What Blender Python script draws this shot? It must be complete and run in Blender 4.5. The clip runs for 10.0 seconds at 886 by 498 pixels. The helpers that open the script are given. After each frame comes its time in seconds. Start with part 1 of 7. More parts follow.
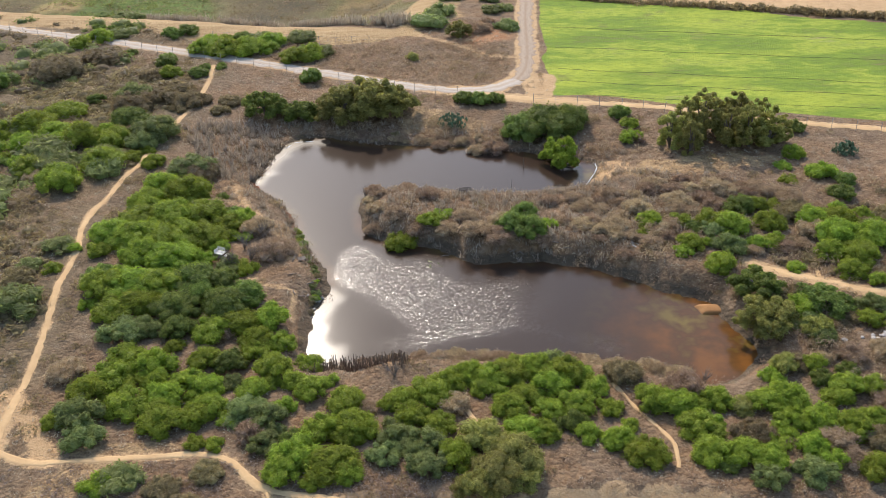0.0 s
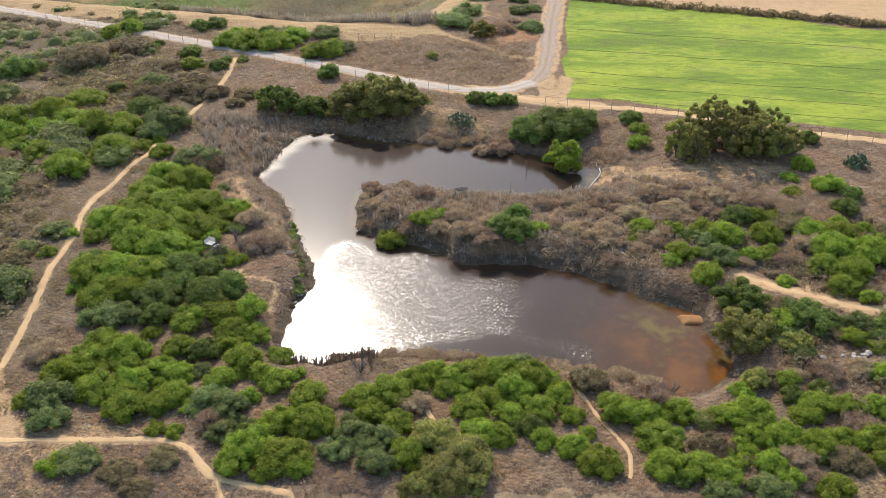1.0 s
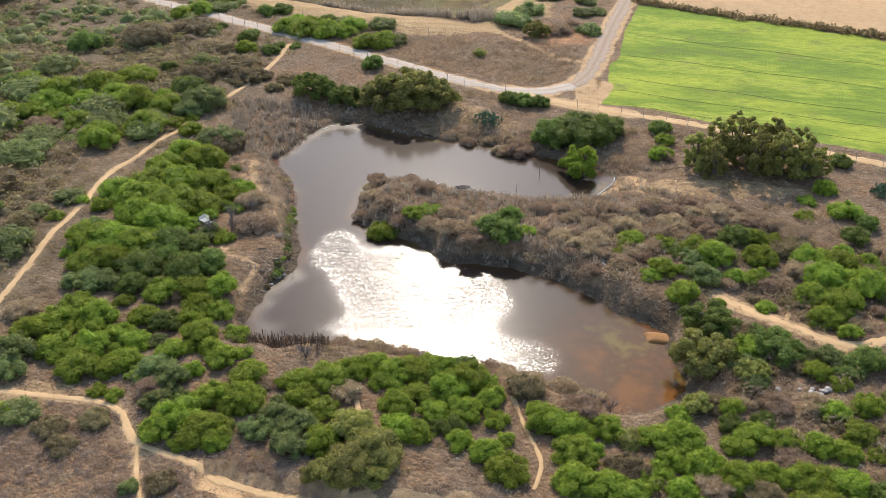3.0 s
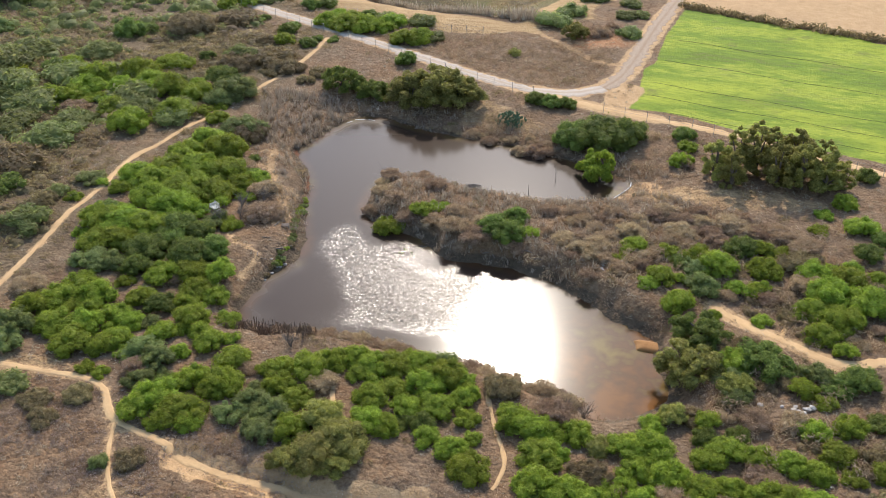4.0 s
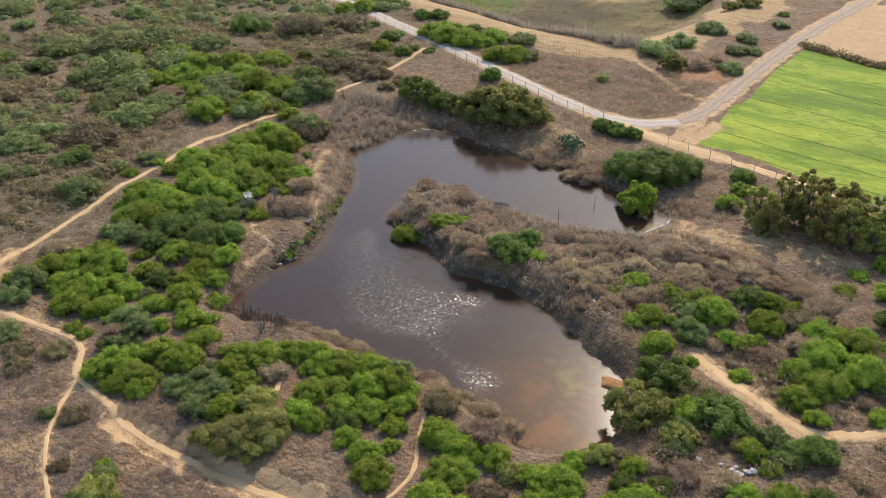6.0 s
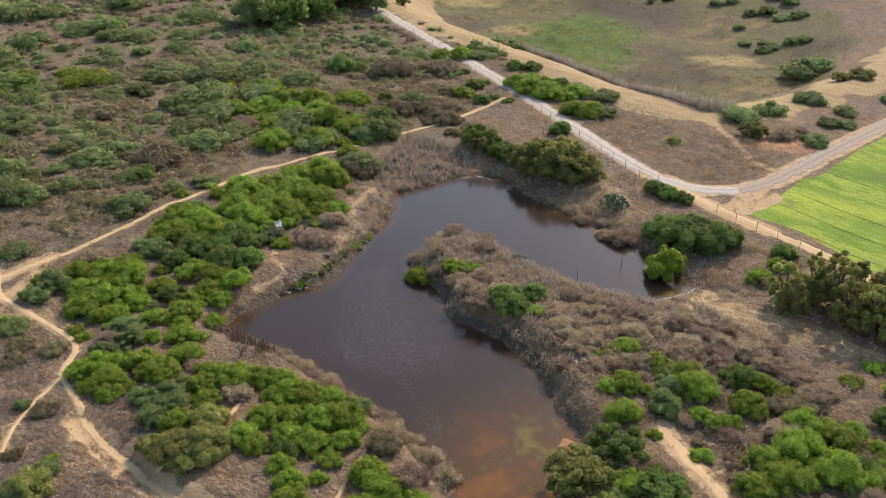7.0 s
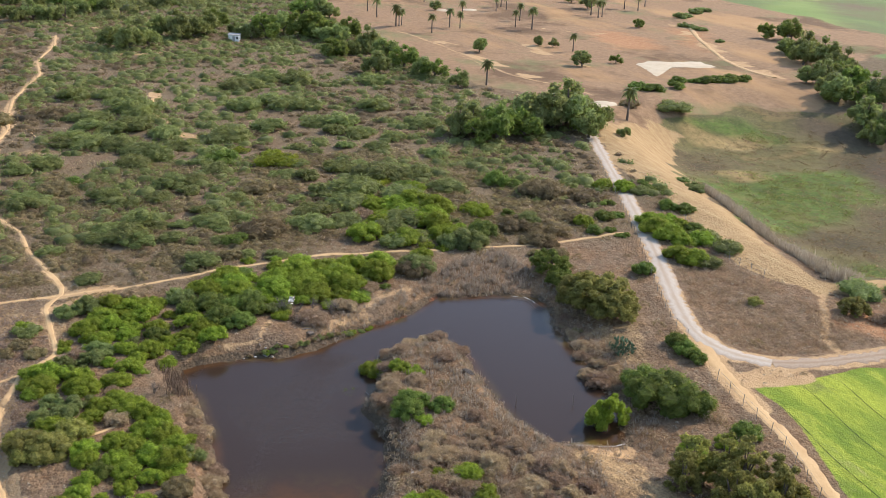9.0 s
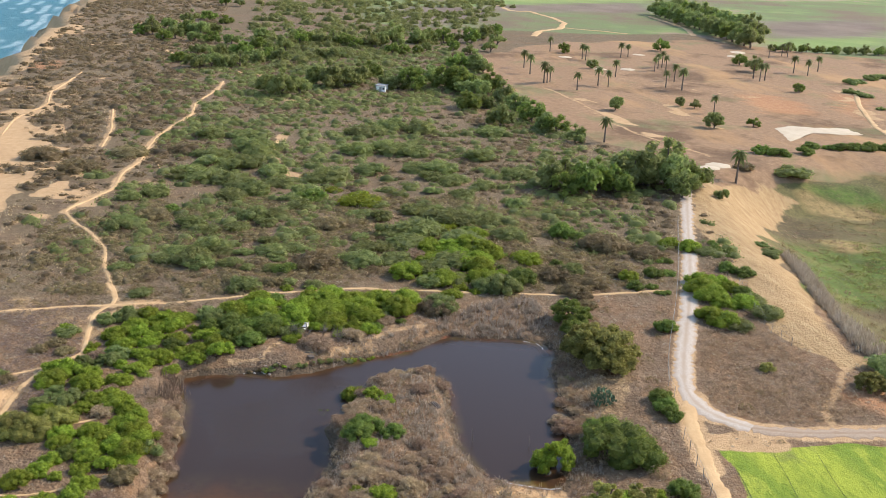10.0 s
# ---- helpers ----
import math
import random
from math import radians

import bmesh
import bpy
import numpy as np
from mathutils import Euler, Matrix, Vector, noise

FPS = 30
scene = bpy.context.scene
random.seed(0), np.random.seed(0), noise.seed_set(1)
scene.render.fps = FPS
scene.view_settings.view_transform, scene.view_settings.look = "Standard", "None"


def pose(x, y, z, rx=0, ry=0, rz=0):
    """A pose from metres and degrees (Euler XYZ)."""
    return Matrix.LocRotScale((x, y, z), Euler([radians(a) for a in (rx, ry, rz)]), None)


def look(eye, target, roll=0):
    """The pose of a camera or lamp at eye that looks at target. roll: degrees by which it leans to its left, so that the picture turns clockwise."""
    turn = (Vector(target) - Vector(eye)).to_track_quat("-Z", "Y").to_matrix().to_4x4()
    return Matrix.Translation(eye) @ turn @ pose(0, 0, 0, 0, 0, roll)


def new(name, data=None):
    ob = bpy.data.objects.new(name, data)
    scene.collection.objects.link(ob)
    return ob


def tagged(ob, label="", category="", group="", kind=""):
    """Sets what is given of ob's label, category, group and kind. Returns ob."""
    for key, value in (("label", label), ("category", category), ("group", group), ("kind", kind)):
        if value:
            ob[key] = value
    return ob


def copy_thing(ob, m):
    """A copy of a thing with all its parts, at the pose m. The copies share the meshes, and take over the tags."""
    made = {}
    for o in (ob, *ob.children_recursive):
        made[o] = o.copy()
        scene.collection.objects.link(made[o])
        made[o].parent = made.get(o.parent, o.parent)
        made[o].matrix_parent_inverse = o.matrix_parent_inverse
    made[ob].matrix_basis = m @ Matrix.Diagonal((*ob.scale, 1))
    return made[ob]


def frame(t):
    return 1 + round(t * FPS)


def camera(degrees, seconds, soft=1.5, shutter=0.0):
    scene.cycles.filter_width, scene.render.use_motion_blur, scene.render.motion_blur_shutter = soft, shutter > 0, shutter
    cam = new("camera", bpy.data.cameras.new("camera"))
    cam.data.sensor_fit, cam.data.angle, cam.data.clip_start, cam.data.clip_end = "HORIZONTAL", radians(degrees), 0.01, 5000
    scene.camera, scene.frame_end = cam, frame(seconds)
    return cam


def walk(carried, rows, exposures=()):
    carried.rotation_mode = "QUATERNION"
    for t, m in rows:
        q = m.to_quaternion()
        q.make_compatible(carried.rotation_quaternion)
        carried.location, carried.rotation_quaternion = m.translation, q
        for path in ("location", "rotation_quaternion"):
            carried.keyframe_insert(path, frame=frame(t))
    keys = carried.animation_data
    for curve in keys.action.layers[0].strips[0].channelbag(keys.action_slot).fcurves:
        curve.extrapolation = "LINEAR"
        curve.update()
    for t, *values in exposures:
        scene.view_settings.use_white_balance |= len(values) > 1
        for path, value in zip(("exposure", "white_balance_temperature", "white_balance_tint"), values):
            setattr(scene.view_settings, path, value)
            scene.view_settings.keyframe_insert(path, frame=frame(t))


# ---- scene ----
cam = camera(48.4, 10.0, soft=0.7)
METRES, EYE, TILT, LEAN, TURN = 171.0, 60.0, 0.0, 0.0, 0.0
ROWS = [
    (0.0, 0.0, 0.0, 0.0, -0.34, -29.65, 0.59),
    (0.5, 0.026, 0.0003, 0.0005, 1.7, -29.69, 0.45),
    (1.0, 0.0518, 0.0014, 0.0008, 3.81, -29.73, 0.3),
    (1.5, 0.0775, 0.0032, 0.0011, 6.0, -29.76, 0.17),
    (2.0, 0.1032, 0.0058, 0.0016, 8.19, -29.8, 0.03),
    (2.5, 0.1288, 0.0093, 0.0019, 10.32, -29.87, -0.1),
    (4.0, 0.2045, 0.0252, 0.0029, 17.62, -30.07, -0.5),
    (4.5, 0.2296, 0.0325, 0.0033, 20.31, -30.16, -0.62),
    (5.0, 0.2558, 0.0412, 0.0039, 22.91, -30.19, -0.76),
    (6.5, 0.3728, 0.0985, 0.0077, 35.54, -28.38, -1.39),
    (7.0, 0.4257, 0.1363, 0.0102, 41.55, -26.85, -1.67),
    (7.5, 0.4848, 0.1877, 0.013, 48.38, -25.33, -1.9),
    (8.0, 0.547, 0.2507, 0.0171, 55.01, -23.68, -2.12),
    (8.5, 0.6056, 0.3217, 0.0213, 61.29, -22.1, -2.32),
    (9.0, 0.6588, 0.399, 0.0258, 67.44, -20.68, -2.47),
    (9.5, 0.7075, 0.4814, 0.0301, 73.88, -19.18, -2.49),
    (10.0, 0.7528, 0.5649, 0.0337, 79.99, -17.97, -2.47),
]
walk(cam, [(t, pose(0, 0, EYE, TILT, LEAN, TURN) @ pose(METRES * x, METRES * y, METRES * z, 90 + pitch, roll, yaw)) for t, x, y, z, yaw, pitch, roll in ROWS],
     exposures=[(0.0, 1.12), (4.0, 1.14), (6.5, 1.02), (8.0, 1.04), (10.0, 1.18)])

# ---- light ----
SUN_AZ, SUN_EL = 13.1, 36.3        # degrees: turned from +y towards -x, above the horizon

world = bpy.data.worlds.new("world")
scene.world = world
world.use_nodes = True
wn = world.node_tree
sky = wn.nodes.new("ShaderNodeTexSky")
sky.sky_type, sky.sun_disc = "NISHITA", False
sky.sun_elevation, sky.sun_rotation = radians(SUN_EL), radians(-SUN_AZ)
sky.air_density, sky.dust_density, sky.ozone_density = 1.0, 0.9, 1.0
wn.nodes["Background"].inputs["Strength"].default_value = 0.16
wn.links.new(sky.outputs[0], wn.nodes["Background"].inputs["Color"])
sun = new("sun", bpy.data.lights.new("sun", "SUN"))
sun.data.energy, sun.data.angle, sun.data.color = 2.5, radians(0.6), (1.0, 0.90, 0.78)
away = Vector((-math.sin(radians(SUN_AZ)) * math.cos(radians(SUN_EL)), math.cos(radians(SUN_AZ)) * math.cos(radians(SUN_EL)), math.sin(radians(SUN_EL))))
sun.matrix_basis = look(tuple(away * 300), (0, 0, 0))


# ---- materials ----
def material(name):
    m = bpy.data.materials.new(name)
    m.use_nodes = True
    t = m.node_tree
    return m, t, t.nodes["Principled BSDF"], t.nodes["Material Output"]


def node(t, kind, **values):
    n = t.nodes.new(kind)
    for k, v in values.items():
        n.inputs[k.replace("_", " ")].default_value = v
    return n


def noise_tex(t, scale, detail=4.0, rough=0.55, vec=None):
    n = node(t, "ShaderNodeTexNoise", Scale=scale, Detail=detail, Roughness=rough)
    if vec is not None:
        t.links.new(vec, n.inputs["Vector"])
    return n.outputs["Fac"]


def ramp(t, fac, stops):
    n = t.nodes.new("ShaderNodeValToRGB")
    el = n.color_ramp.elements
    while len(el) < len(stops):
        el.new(0.5)
    for e, (p, c) in zip(el, stops):
        e.position, e.color = p, (*c, 1.0) if len(c) == 3 else c
    t.links.new(fac, n.inputs["Fac"])
    return n.outputs["Color"]


def mix(t, fac, a, b, blend="MIX"):
    n = t.nodes.new("ShaderNodeMix")
    n.data_type, n.blend_type = "RGBA", blend
    for socket, v in ((n.inputs[0], fac), (n.inputs[6], a), (n.inputs[7], b)):
        if isinstance(v, (int, float)):
            socket.default_value = v
        elif isinstance(v, tuple):
            socket.default_value = (*v, 1.0)
        else:
            t.links.new(v, socket)
    return n.outputs[2]


def calc(t, op, a, b=0.0, c=0.0):
    n = t.nodes.new("ShaderNodeMath")
    n.operation = op
    for socket, v in zip(n.inputs, (a, b, c)):
        if isinstance(v, (int, float)):
            socket.default_value = v
        else:
            t.links.new(v, socket)
    return n.outputs[0]


def bump(t, height, strength, distance, bsdf):
    n = node(t, "ShaderNodeBump", Strength=strength, Distance=distance)
    t.links.new(height, n.inputs["Height"])
    t.links.new(n.outputs["Normal"], bsdf.inputs["Normal"])


def place(t):
    return t.nodes.new("ShaderNodeNewGeometry").outputs["Position"]


def leaf_material(name, dark, light, warm, through_light=0.5, rough=0.55):
    """Foliage: varied from plant to plant and leaf to leaf, letting some light through."""
    m, t, b, out = material(name)
    info = t.nodes.new("ShaderNodeObjectInfo").outputs["Random"]
    geo = t.nodes.new("ShaderNodeNewGeometry")
    col = ramp(t, geo.outputs["Random Per Island"], [(0.0, dark), (0.55, light), (1.0, warm)])
    patch = noise_tex(t, 0.9, 3.0, 0.6, geo.outputs["Position"])
    col = mix(t, calc(t, "MULTIPLY", patch, 0.5), col, warm)
    h = t.nodes.new("ShaderNodeHueSaturation")
    t.links.new(calc(t, "MULTIPLY_ADD", info, 0.03, 0.478), h.inputs["Hue"])
    t.links.new(col, h.inputs["Color"])
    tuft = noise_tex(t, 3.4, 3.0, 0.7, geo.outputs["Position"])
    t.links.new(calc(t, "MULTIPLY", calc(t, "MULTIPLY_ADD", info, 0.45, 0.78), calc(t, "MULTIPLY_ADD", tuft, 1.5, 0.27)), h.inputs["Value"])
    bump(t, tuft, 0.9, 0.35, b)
    b.inputs["Roughness"].default_value = rough
    b.inputs["Specular IOR Level"].default_value = 0.12
    t.links.new(h.outputs[0], b.inputs["Base Color"])
    tr = t.nodes.new("ShaderNodeBsdfTranslucent")
    t.links.new(mix(t, 1.0, h.outputs[0], (1.25, 1.3, 1.1), "MULTIPLY"), tr.inputs["Color"])
    ms = t.nodes.new("ShaderNodeMixShader")
    ms.inputs[0].default_value = through_light
    t.links.new(b.outputs[0], ms.inputs[1])
    t.links.new(tr.outputs[0], ms.inputs[2])
    t.links.new(ms.outputs[0], out.inputs["Surface"])
    return m


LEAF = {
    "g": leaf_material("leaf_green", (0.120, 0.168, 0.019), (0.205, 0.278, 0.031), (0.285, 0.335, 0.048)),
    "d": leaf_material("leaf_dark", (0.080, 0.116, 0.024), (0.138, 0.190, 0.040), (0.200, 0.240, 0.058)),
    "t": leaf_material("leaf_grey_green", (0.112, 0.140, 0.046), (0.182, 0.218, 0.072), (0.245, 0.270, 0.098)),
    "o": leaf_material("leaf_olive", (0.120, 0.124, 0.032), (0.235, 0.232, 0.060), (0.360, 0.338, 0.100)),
    # r and h: some extra blue in the leaf colours imitates distant haze
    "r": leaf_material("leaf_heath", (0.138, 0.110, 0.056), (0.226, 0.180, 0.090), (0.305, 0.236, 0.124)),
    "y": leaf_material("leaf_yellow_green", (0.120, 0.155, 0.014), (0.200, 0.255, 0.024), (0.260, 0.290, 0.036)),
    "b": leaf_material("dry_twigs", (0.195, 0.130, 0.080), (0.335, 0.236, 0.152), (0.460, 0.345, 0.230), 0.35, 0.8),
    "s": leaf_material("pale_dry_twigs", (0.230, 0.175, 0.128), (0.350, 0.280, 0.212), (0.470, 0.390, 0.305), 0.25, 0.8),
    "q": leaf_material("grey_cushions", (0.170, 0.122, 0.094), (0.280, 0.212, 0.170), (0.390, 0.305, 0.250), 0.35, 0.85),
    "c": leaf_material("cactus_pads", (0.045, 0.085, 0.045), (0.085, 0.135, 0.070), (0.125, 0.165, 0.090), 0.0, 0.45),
    # greyed green for far plants: haze put into the leaf colour
    "h": leaf_material("leaf_green_hazed", (0.124, 0.146, 0.046), (0.195, 0.220, 0.072), (0.258, 0.268, 0.102)),
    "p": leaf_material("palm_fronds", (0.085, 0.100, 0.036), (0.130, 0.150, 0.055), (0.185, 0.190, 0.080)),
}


def plain_material(name, c1, c2, rough=0.7, scale=3.0, metal=0.0, bumps=0.01):
    m, t, b, _ = material(name)
    p = place(t)
    f = noise_tex(t, scale, 6.0, 0.6, p)
    g = noise_tex(t, scale * 9, 3.0, 0.6, p)
    t.links.new(ramp(t, calc(t, "MULTIPLY_ADD", g, 0.4, calc(t, "MULTIPLY", f, 0.6)), [(0.3, c1), (0.7, c2)]), b.inputs["Base Color"])
    b.inputs["Roughness"].default_value, b.inputs["Metallic"].default_value = rough, metal
    bump(t, g, 0.6, bumps, b)
    return m


BARK = plain_material("bark", (0.07, 0.05, 0.035), (0.17, 0.13, 0.10), 0.9, 2.0)
WOOD = plain_material("weathered_wood", (0.10, 0.075, 0.055), (0.24, 0.19, 0.15), 0.85, 4.0)
CREAM = plain_material("cream_paint", (0.55, 0.48, 0.37), (0.72, 0.65, 0.52), 0.6, 3.0)
WHITE = plain_material("white_paint", (0.62, 0.61, 0.58), (0.80, 0.79, 0.76), 0.5, 3.0)
RUBBER = plain_material("dark_rubber", (0.012, 0.012, 0.012), (0.03, 0.03, 0.028), 0.7, 4.0)
FOAM = plain_material("white_foam", (0.55, 0.54, 0.52), (0.80, 0.79, 0.77), 0.8, 3.0)
STEEL = plain_material("galvanised_steel", (0.22, 0.21, 0.20), (0.40, 0.38, 0.36), 0.5, 5.0, 0.7)
SANDY = plain_material("bunker_sand", (0.40, 0.31, 0.20), (0.52, 0.42, 0.29), 0.95, 0.3)
ROCK = plain_material("pale_rubble", (0.25, 0.21, 0.17), (0.50, 0.45, 0.39), 0.9, 2.0)
ROOF = plain_material("grey_roof", (0.20, 0.19, 0.18), (0.35, 0.33, 0.31), 0.8, 2.0)


def track_material(name, c1, c2, c3, worn=None):
    """Beaten earth: broad stains, two paler wheel lines by chance, fine grit."""
    m, t, b, _ = material(name)
    p = place(t)
    f = noise_tex(t, 0.35, 5.0, 0.6, p)
    g = noise_tex(t, 3.5, 6.0, 0.65, p)
    col = mix(t, ramp(t, g, [(0.35, (0.0, 0.0, 0.0)), (0.7, (1.0, 1.0, 1.0))]), ramp(t, f, [(0.3, c1), (0.65, c2)]), c3)
    if worn:
        lane = t.nodes.new("ShaderNodeAttribute")
        lane.attribute_name = "lane"
        off = calc(t, "ABSOLUTE", calc(t, "SUBTRACT", calc(t, "ABSOLUTE", calc(t, "MULTIPLY_ADD", lane.outputs["Fac"], 2.0, -1.0)), 0.42))
        off = calc(t, "ADD", off, calc(t, "MULTIPLY_ADD", f, 0.8, -0.4))
        col = mix(t, ramp(t, off, [(0.12, (0.0, 0.0, 0.0)), (0.42, (0.9, 0.9, 0.9))]), col, worn)
    t.links.new(col, b.inputs["Base Color"])
    b.inputs["Roughness"].default_value = 0.95
    b.inputs["Specular IOR Level"].default_value = 0.15
    bump(t, g, 0.7, 0.06, b)
    return m


GRAVEL = track_material("pale_gravel_track", (0.30, 0.235, 0.175), (0.42, 0.345, 0.27), (0.48, 0.41, 0.335), (0.35, 0.265, 0.19))
DIRT = track_material("brown_dirt_track", (0.22, 0.155, 0.105), (0.33, 0.245, 0.17), (0.38, 0.29, 0.21), (0.27, 0.185, 0.12))
DUST = track_material("sandy_footpath", (0.40, 0.245, 0.115), (0.57, 0.38, 0.195), (0.47, 0.305, 0.15))


def ground_material():
    m, t, b, _ = material("dry_heath_ground")
    p = place(t)
    a = t.nodes.new("ShaderNodeAttribute")
    a.attribute_name = "cover"
    c = t.nodes.new("ShaderNodeAttribute")
    c.attribute_name = "soil"
    sa, sc = t.nodes.new("ShaderNodeSeparateColor"), t.nodes.new("ShaderNodeSeparateColor")
    t.links.new(a.outputs["Color"], sa.inputs[0])
    t.links.new(c.outputs["Color"], sc.inputs[0])
    big, mid, fine = noise_tex(t, 0.045, 5.0, 0.6, p), noise_tex(t, 0.5, 6.0, 0.65, p), noise_tex(t, 4.0, 5.0, 0.7, p)
    grit = calc(t, "MULTIPLY_ADD", fine, 0.5, calc(t, "MULTIPLY", mid, 0.5))
    # dry heath: pinkish-brown soil under grey and straw litter
    base = ramp(t, grit, [(0.36, (0.066, 0.038, 0.022)), (0.46, (0.152, 0.094, 0.055)), (0.55, (0.215, 0.140, 0.086)), (0.66, (0.31, 0.220, 0.145))])
    low = ramp(t, grit, [(0.35, (0.10, 0.070, 0.040)), (0.65, (0.20, 0.150, 0.088))])
    hb = t.nodes.new("ShaderNodeAttribute")
    hb.attribute_name = "heath"
    warp = t.nodes.new("ShaderNodeVectorMath")
    warp.operation = "MULTIPLY_ADD"
    nz = node(t, "ShaderNodeTexNoise", Scale=1.3, Detail=2.0)
    t.links.new(p, nz.inputs["Vector"])
    t.links.new(nz.outputs["Color"], warp.inputs[0])
    warp.inputs[1].default_value = (0.7, 0.7, 0.7)
    t.links.new(p, warp.inputs[2])
    vor = node(t, "ShaderNodeTexVoronoi", Scale=1.9, Randomness=1.0)
    t.links.new(warp.outputs[0], vor.inputs["Vector"])
    tuft = calc(t, "SUBTRACT", 1.0, vor.outputs["Distance"])
    tone = t.nodes.new("ShaderNodeSeparateColor")
    t.links.new(vor.outputs["Color"], tone.inputs[0])
    rusty = ramp(t, grit, [(0.36, (0.085, 0.043, 0.022)), (0.5, (0.205, 0.113, 0.056)), (0.66, (0.33, 0.205, 0.112))])
    base = mix(t, ramp(t, noise_tex(t, 0.11, 6.0, 0.62, p), [(0.44, (0.0, 0.0, 0.0)), (0.56, (0.95, 0.95, 0.95))]), base, rusty)
    base = mix(t, calc(t, "MULTIPLY", tone.outputs[0], 0.3), base, (0.31, 0.22, 0.138))
    base = mix(t, calc(t, "MULTIPLY", tone.outputs[1], 0.4), base, (0.122, 0.08, 0.052))
    sh = t.nodes.new("ShaderNodeSeparateColor")
    t.links.new(hb.outputs["Color"], sh.inputs[0])
    base = mix(t, calc(t, "MULTIPLY", sh.outputs[0], ramp(t, big, [(0.32, (0.15, 0.15, 0.15)), (0.52, (0.9, 0.9, 0.9))])), base, low)
    sand = ramp(t, grit, [(0.3, (0.34, 0.205, 0.10)), (0.7, (0.53, 0.355, 0.19))])
    rill = t.nodes.new("ShaderNodeMapping")
    rill.inputs["Rotation"].default_value, rill.inputs["Scale"].default_value = (0, 0, radians(24)), (0.25, 1.6, 1.0)
    t.links.new(p, rill.inputs["Vector"])
    straw = ramp(t, calc(t, "MULTIPLY_ADD", noise_tex(t, 0.5, 5.0, 0.7, rill.outputs[0]), 0.55, calc(t, "MULTIPLY", grit, 0.45)), [(0.3, (0.22, 0.135, 0.062)), (0.5, (0.36, 0.235, 0.115)), (0.7, (0.47, 0.335, 0.175))])
    patchy = noise_tex(t, 0.028, 4.0, 0.55, p)
    meadow = ramp(t, patchy, [(0.34, (0.085, 0.062, 0.038)), (0.42, (0.13, 0.095, 0.05)), (0.48, (0.155, 0.125, 0.058)), (0.54, (0.135, 0.115, 0.045)), (0.60, (0.23, 0.155, 0.07)), (0.68, (0.11, 0.08, 0.048))])
    lush = ramp(t, noise_tex(t, 0.12, 5.0, 0.6, p), [(0.35, (0.075, 0.10, 0.026)), (0.5, (0.095, 0.145, 0.028)), (0.65, (0.165, 0.16, 0.05))])
    gold = ramp(t, noise_tex(t, 0.15, 5.0, 0.6, p), [(0.35, (0.24, 0.16, 0.07)), (0.65, (0.40, 0.28, 0.12))])
    meadow = mix(t, sh.outputs[2], mix(t, sh.outputs[1], meadow, lush), gold)
    meadow = mix(t, ramp(t, grit, [(0.40, (0.65, 0.65, 0.65)), (0.52, (0.0, 0.0, 0.0))]), meadow, (0.055, 0.052, 0.024))
    meadow = mix(t, ramp(t, noise_tex(t, 1.6, 5.0, 0.7, p), [(0.50, (0.0, 0.0, 0.0)), (0.68, (0.5, 0.5, 0.5))]), meadow, (0.25, 0.22, 0.085))
    tm = t.nodes.new("ShaderNodeMapping")
    tm.inputs["Rotation"].default_value, tm.inputs["Scale"].default_value = (0, 0, radians(12)), (0.35, 1.0, 1.0)
    t.links.new(p, tm.inputs["Vector"])
    streak = calc(t, "MULTIPLY_ADD", noise_tex(t, 0.7, 6.0, 0.7, tm.outputs[0]), 0.38, calc(t, "MULTIPLY", noise_tex(t, 0.10, 5.0, 0.6, tm.outputs[0]), 0.62))
    crop = ramp(t, streak, [(0.36, (0.17, 0.14, 0.06)), (0.41, (0.13, 0.17, 0.03)), (0.46, (0.155, 0.22, 0.028)), (0.51, (0.195, 0.255, 0.03)), (0.555, (0.34, 0.37, 0.05)), (0.60, (0.25, 0.29, 0.045)), (0.66, (0.34, 0.30, 0.11))])
    crop = mix(t, ramp(t, fine, [(0.40, (0.6, 0.6, 0.6)), (0.55, (0.0, 0.0, 0.0))]), crop, (0.15, 0.20, 0.03))
    crop = mix(t, ramp(t, noise_tex(t, 0.06, 4.0, 0.6, tm.outputs[0]), [(0.52, (0.0, 0.0, 0.0)), (0.64, (0.75, 0.75, 0.75))]), crop, (0.33, 0.36, 0.045))
    crop = mix(t, ramp(t, noise_tex(t, 0.13, 5.0, 0.65, p), [(0.30, (0.7, 0.7, 0.7)), (0.42, (0.0, 0.0, 0.0))]), crop, (0.16, 0.155, 0.05))
    crop = mix(t, ramp(t, noise_tex(t, 2.2, 4.0, 0.7, tm.outputs[0]), [(0.36, (0.55, 0.55, 0.55)), (0.5, (0.0, 0.0, 0.0))]), crop, (0.11, 0.15, 0.02))
    links = ramp(t, grit, [(0.3, (0.18, 0.105, 0.06)), (0.5, (0.27, 0.165, 0.092)), (0.7, (0.38, 0.25, 0.145))])
    links = mix(t, ramp(t, noise_tex(t, 0.018, 6.0, 0.65, p), [(0.40, (0.9, 0.9, 0.9)), (0.48, (0.0, 0.0, 0.0)), (0.56, (0.0, 0.0, 0.0))]), links, (0.14, 0.085, 0.048))
    links = mix(t, ramp(t, noise_tex(t, 0.03, 4.0, 0.6, p), [(0.55, (0.0, 0.0, 0.0)), (0.72, (0.8, 0.8, 0.8))]), links, (0.16, 0.17, 0.07))
    links = mix(t, ramp(t, noise_tex(t, 0.022, 5.0, 0.6, tm.outputs[0]), [(0.52, (0.0, 0.0, 0.0)), (0.64, (0.85, 0.85, 0.85))]), links, (0.40, 0.235, 0.11))
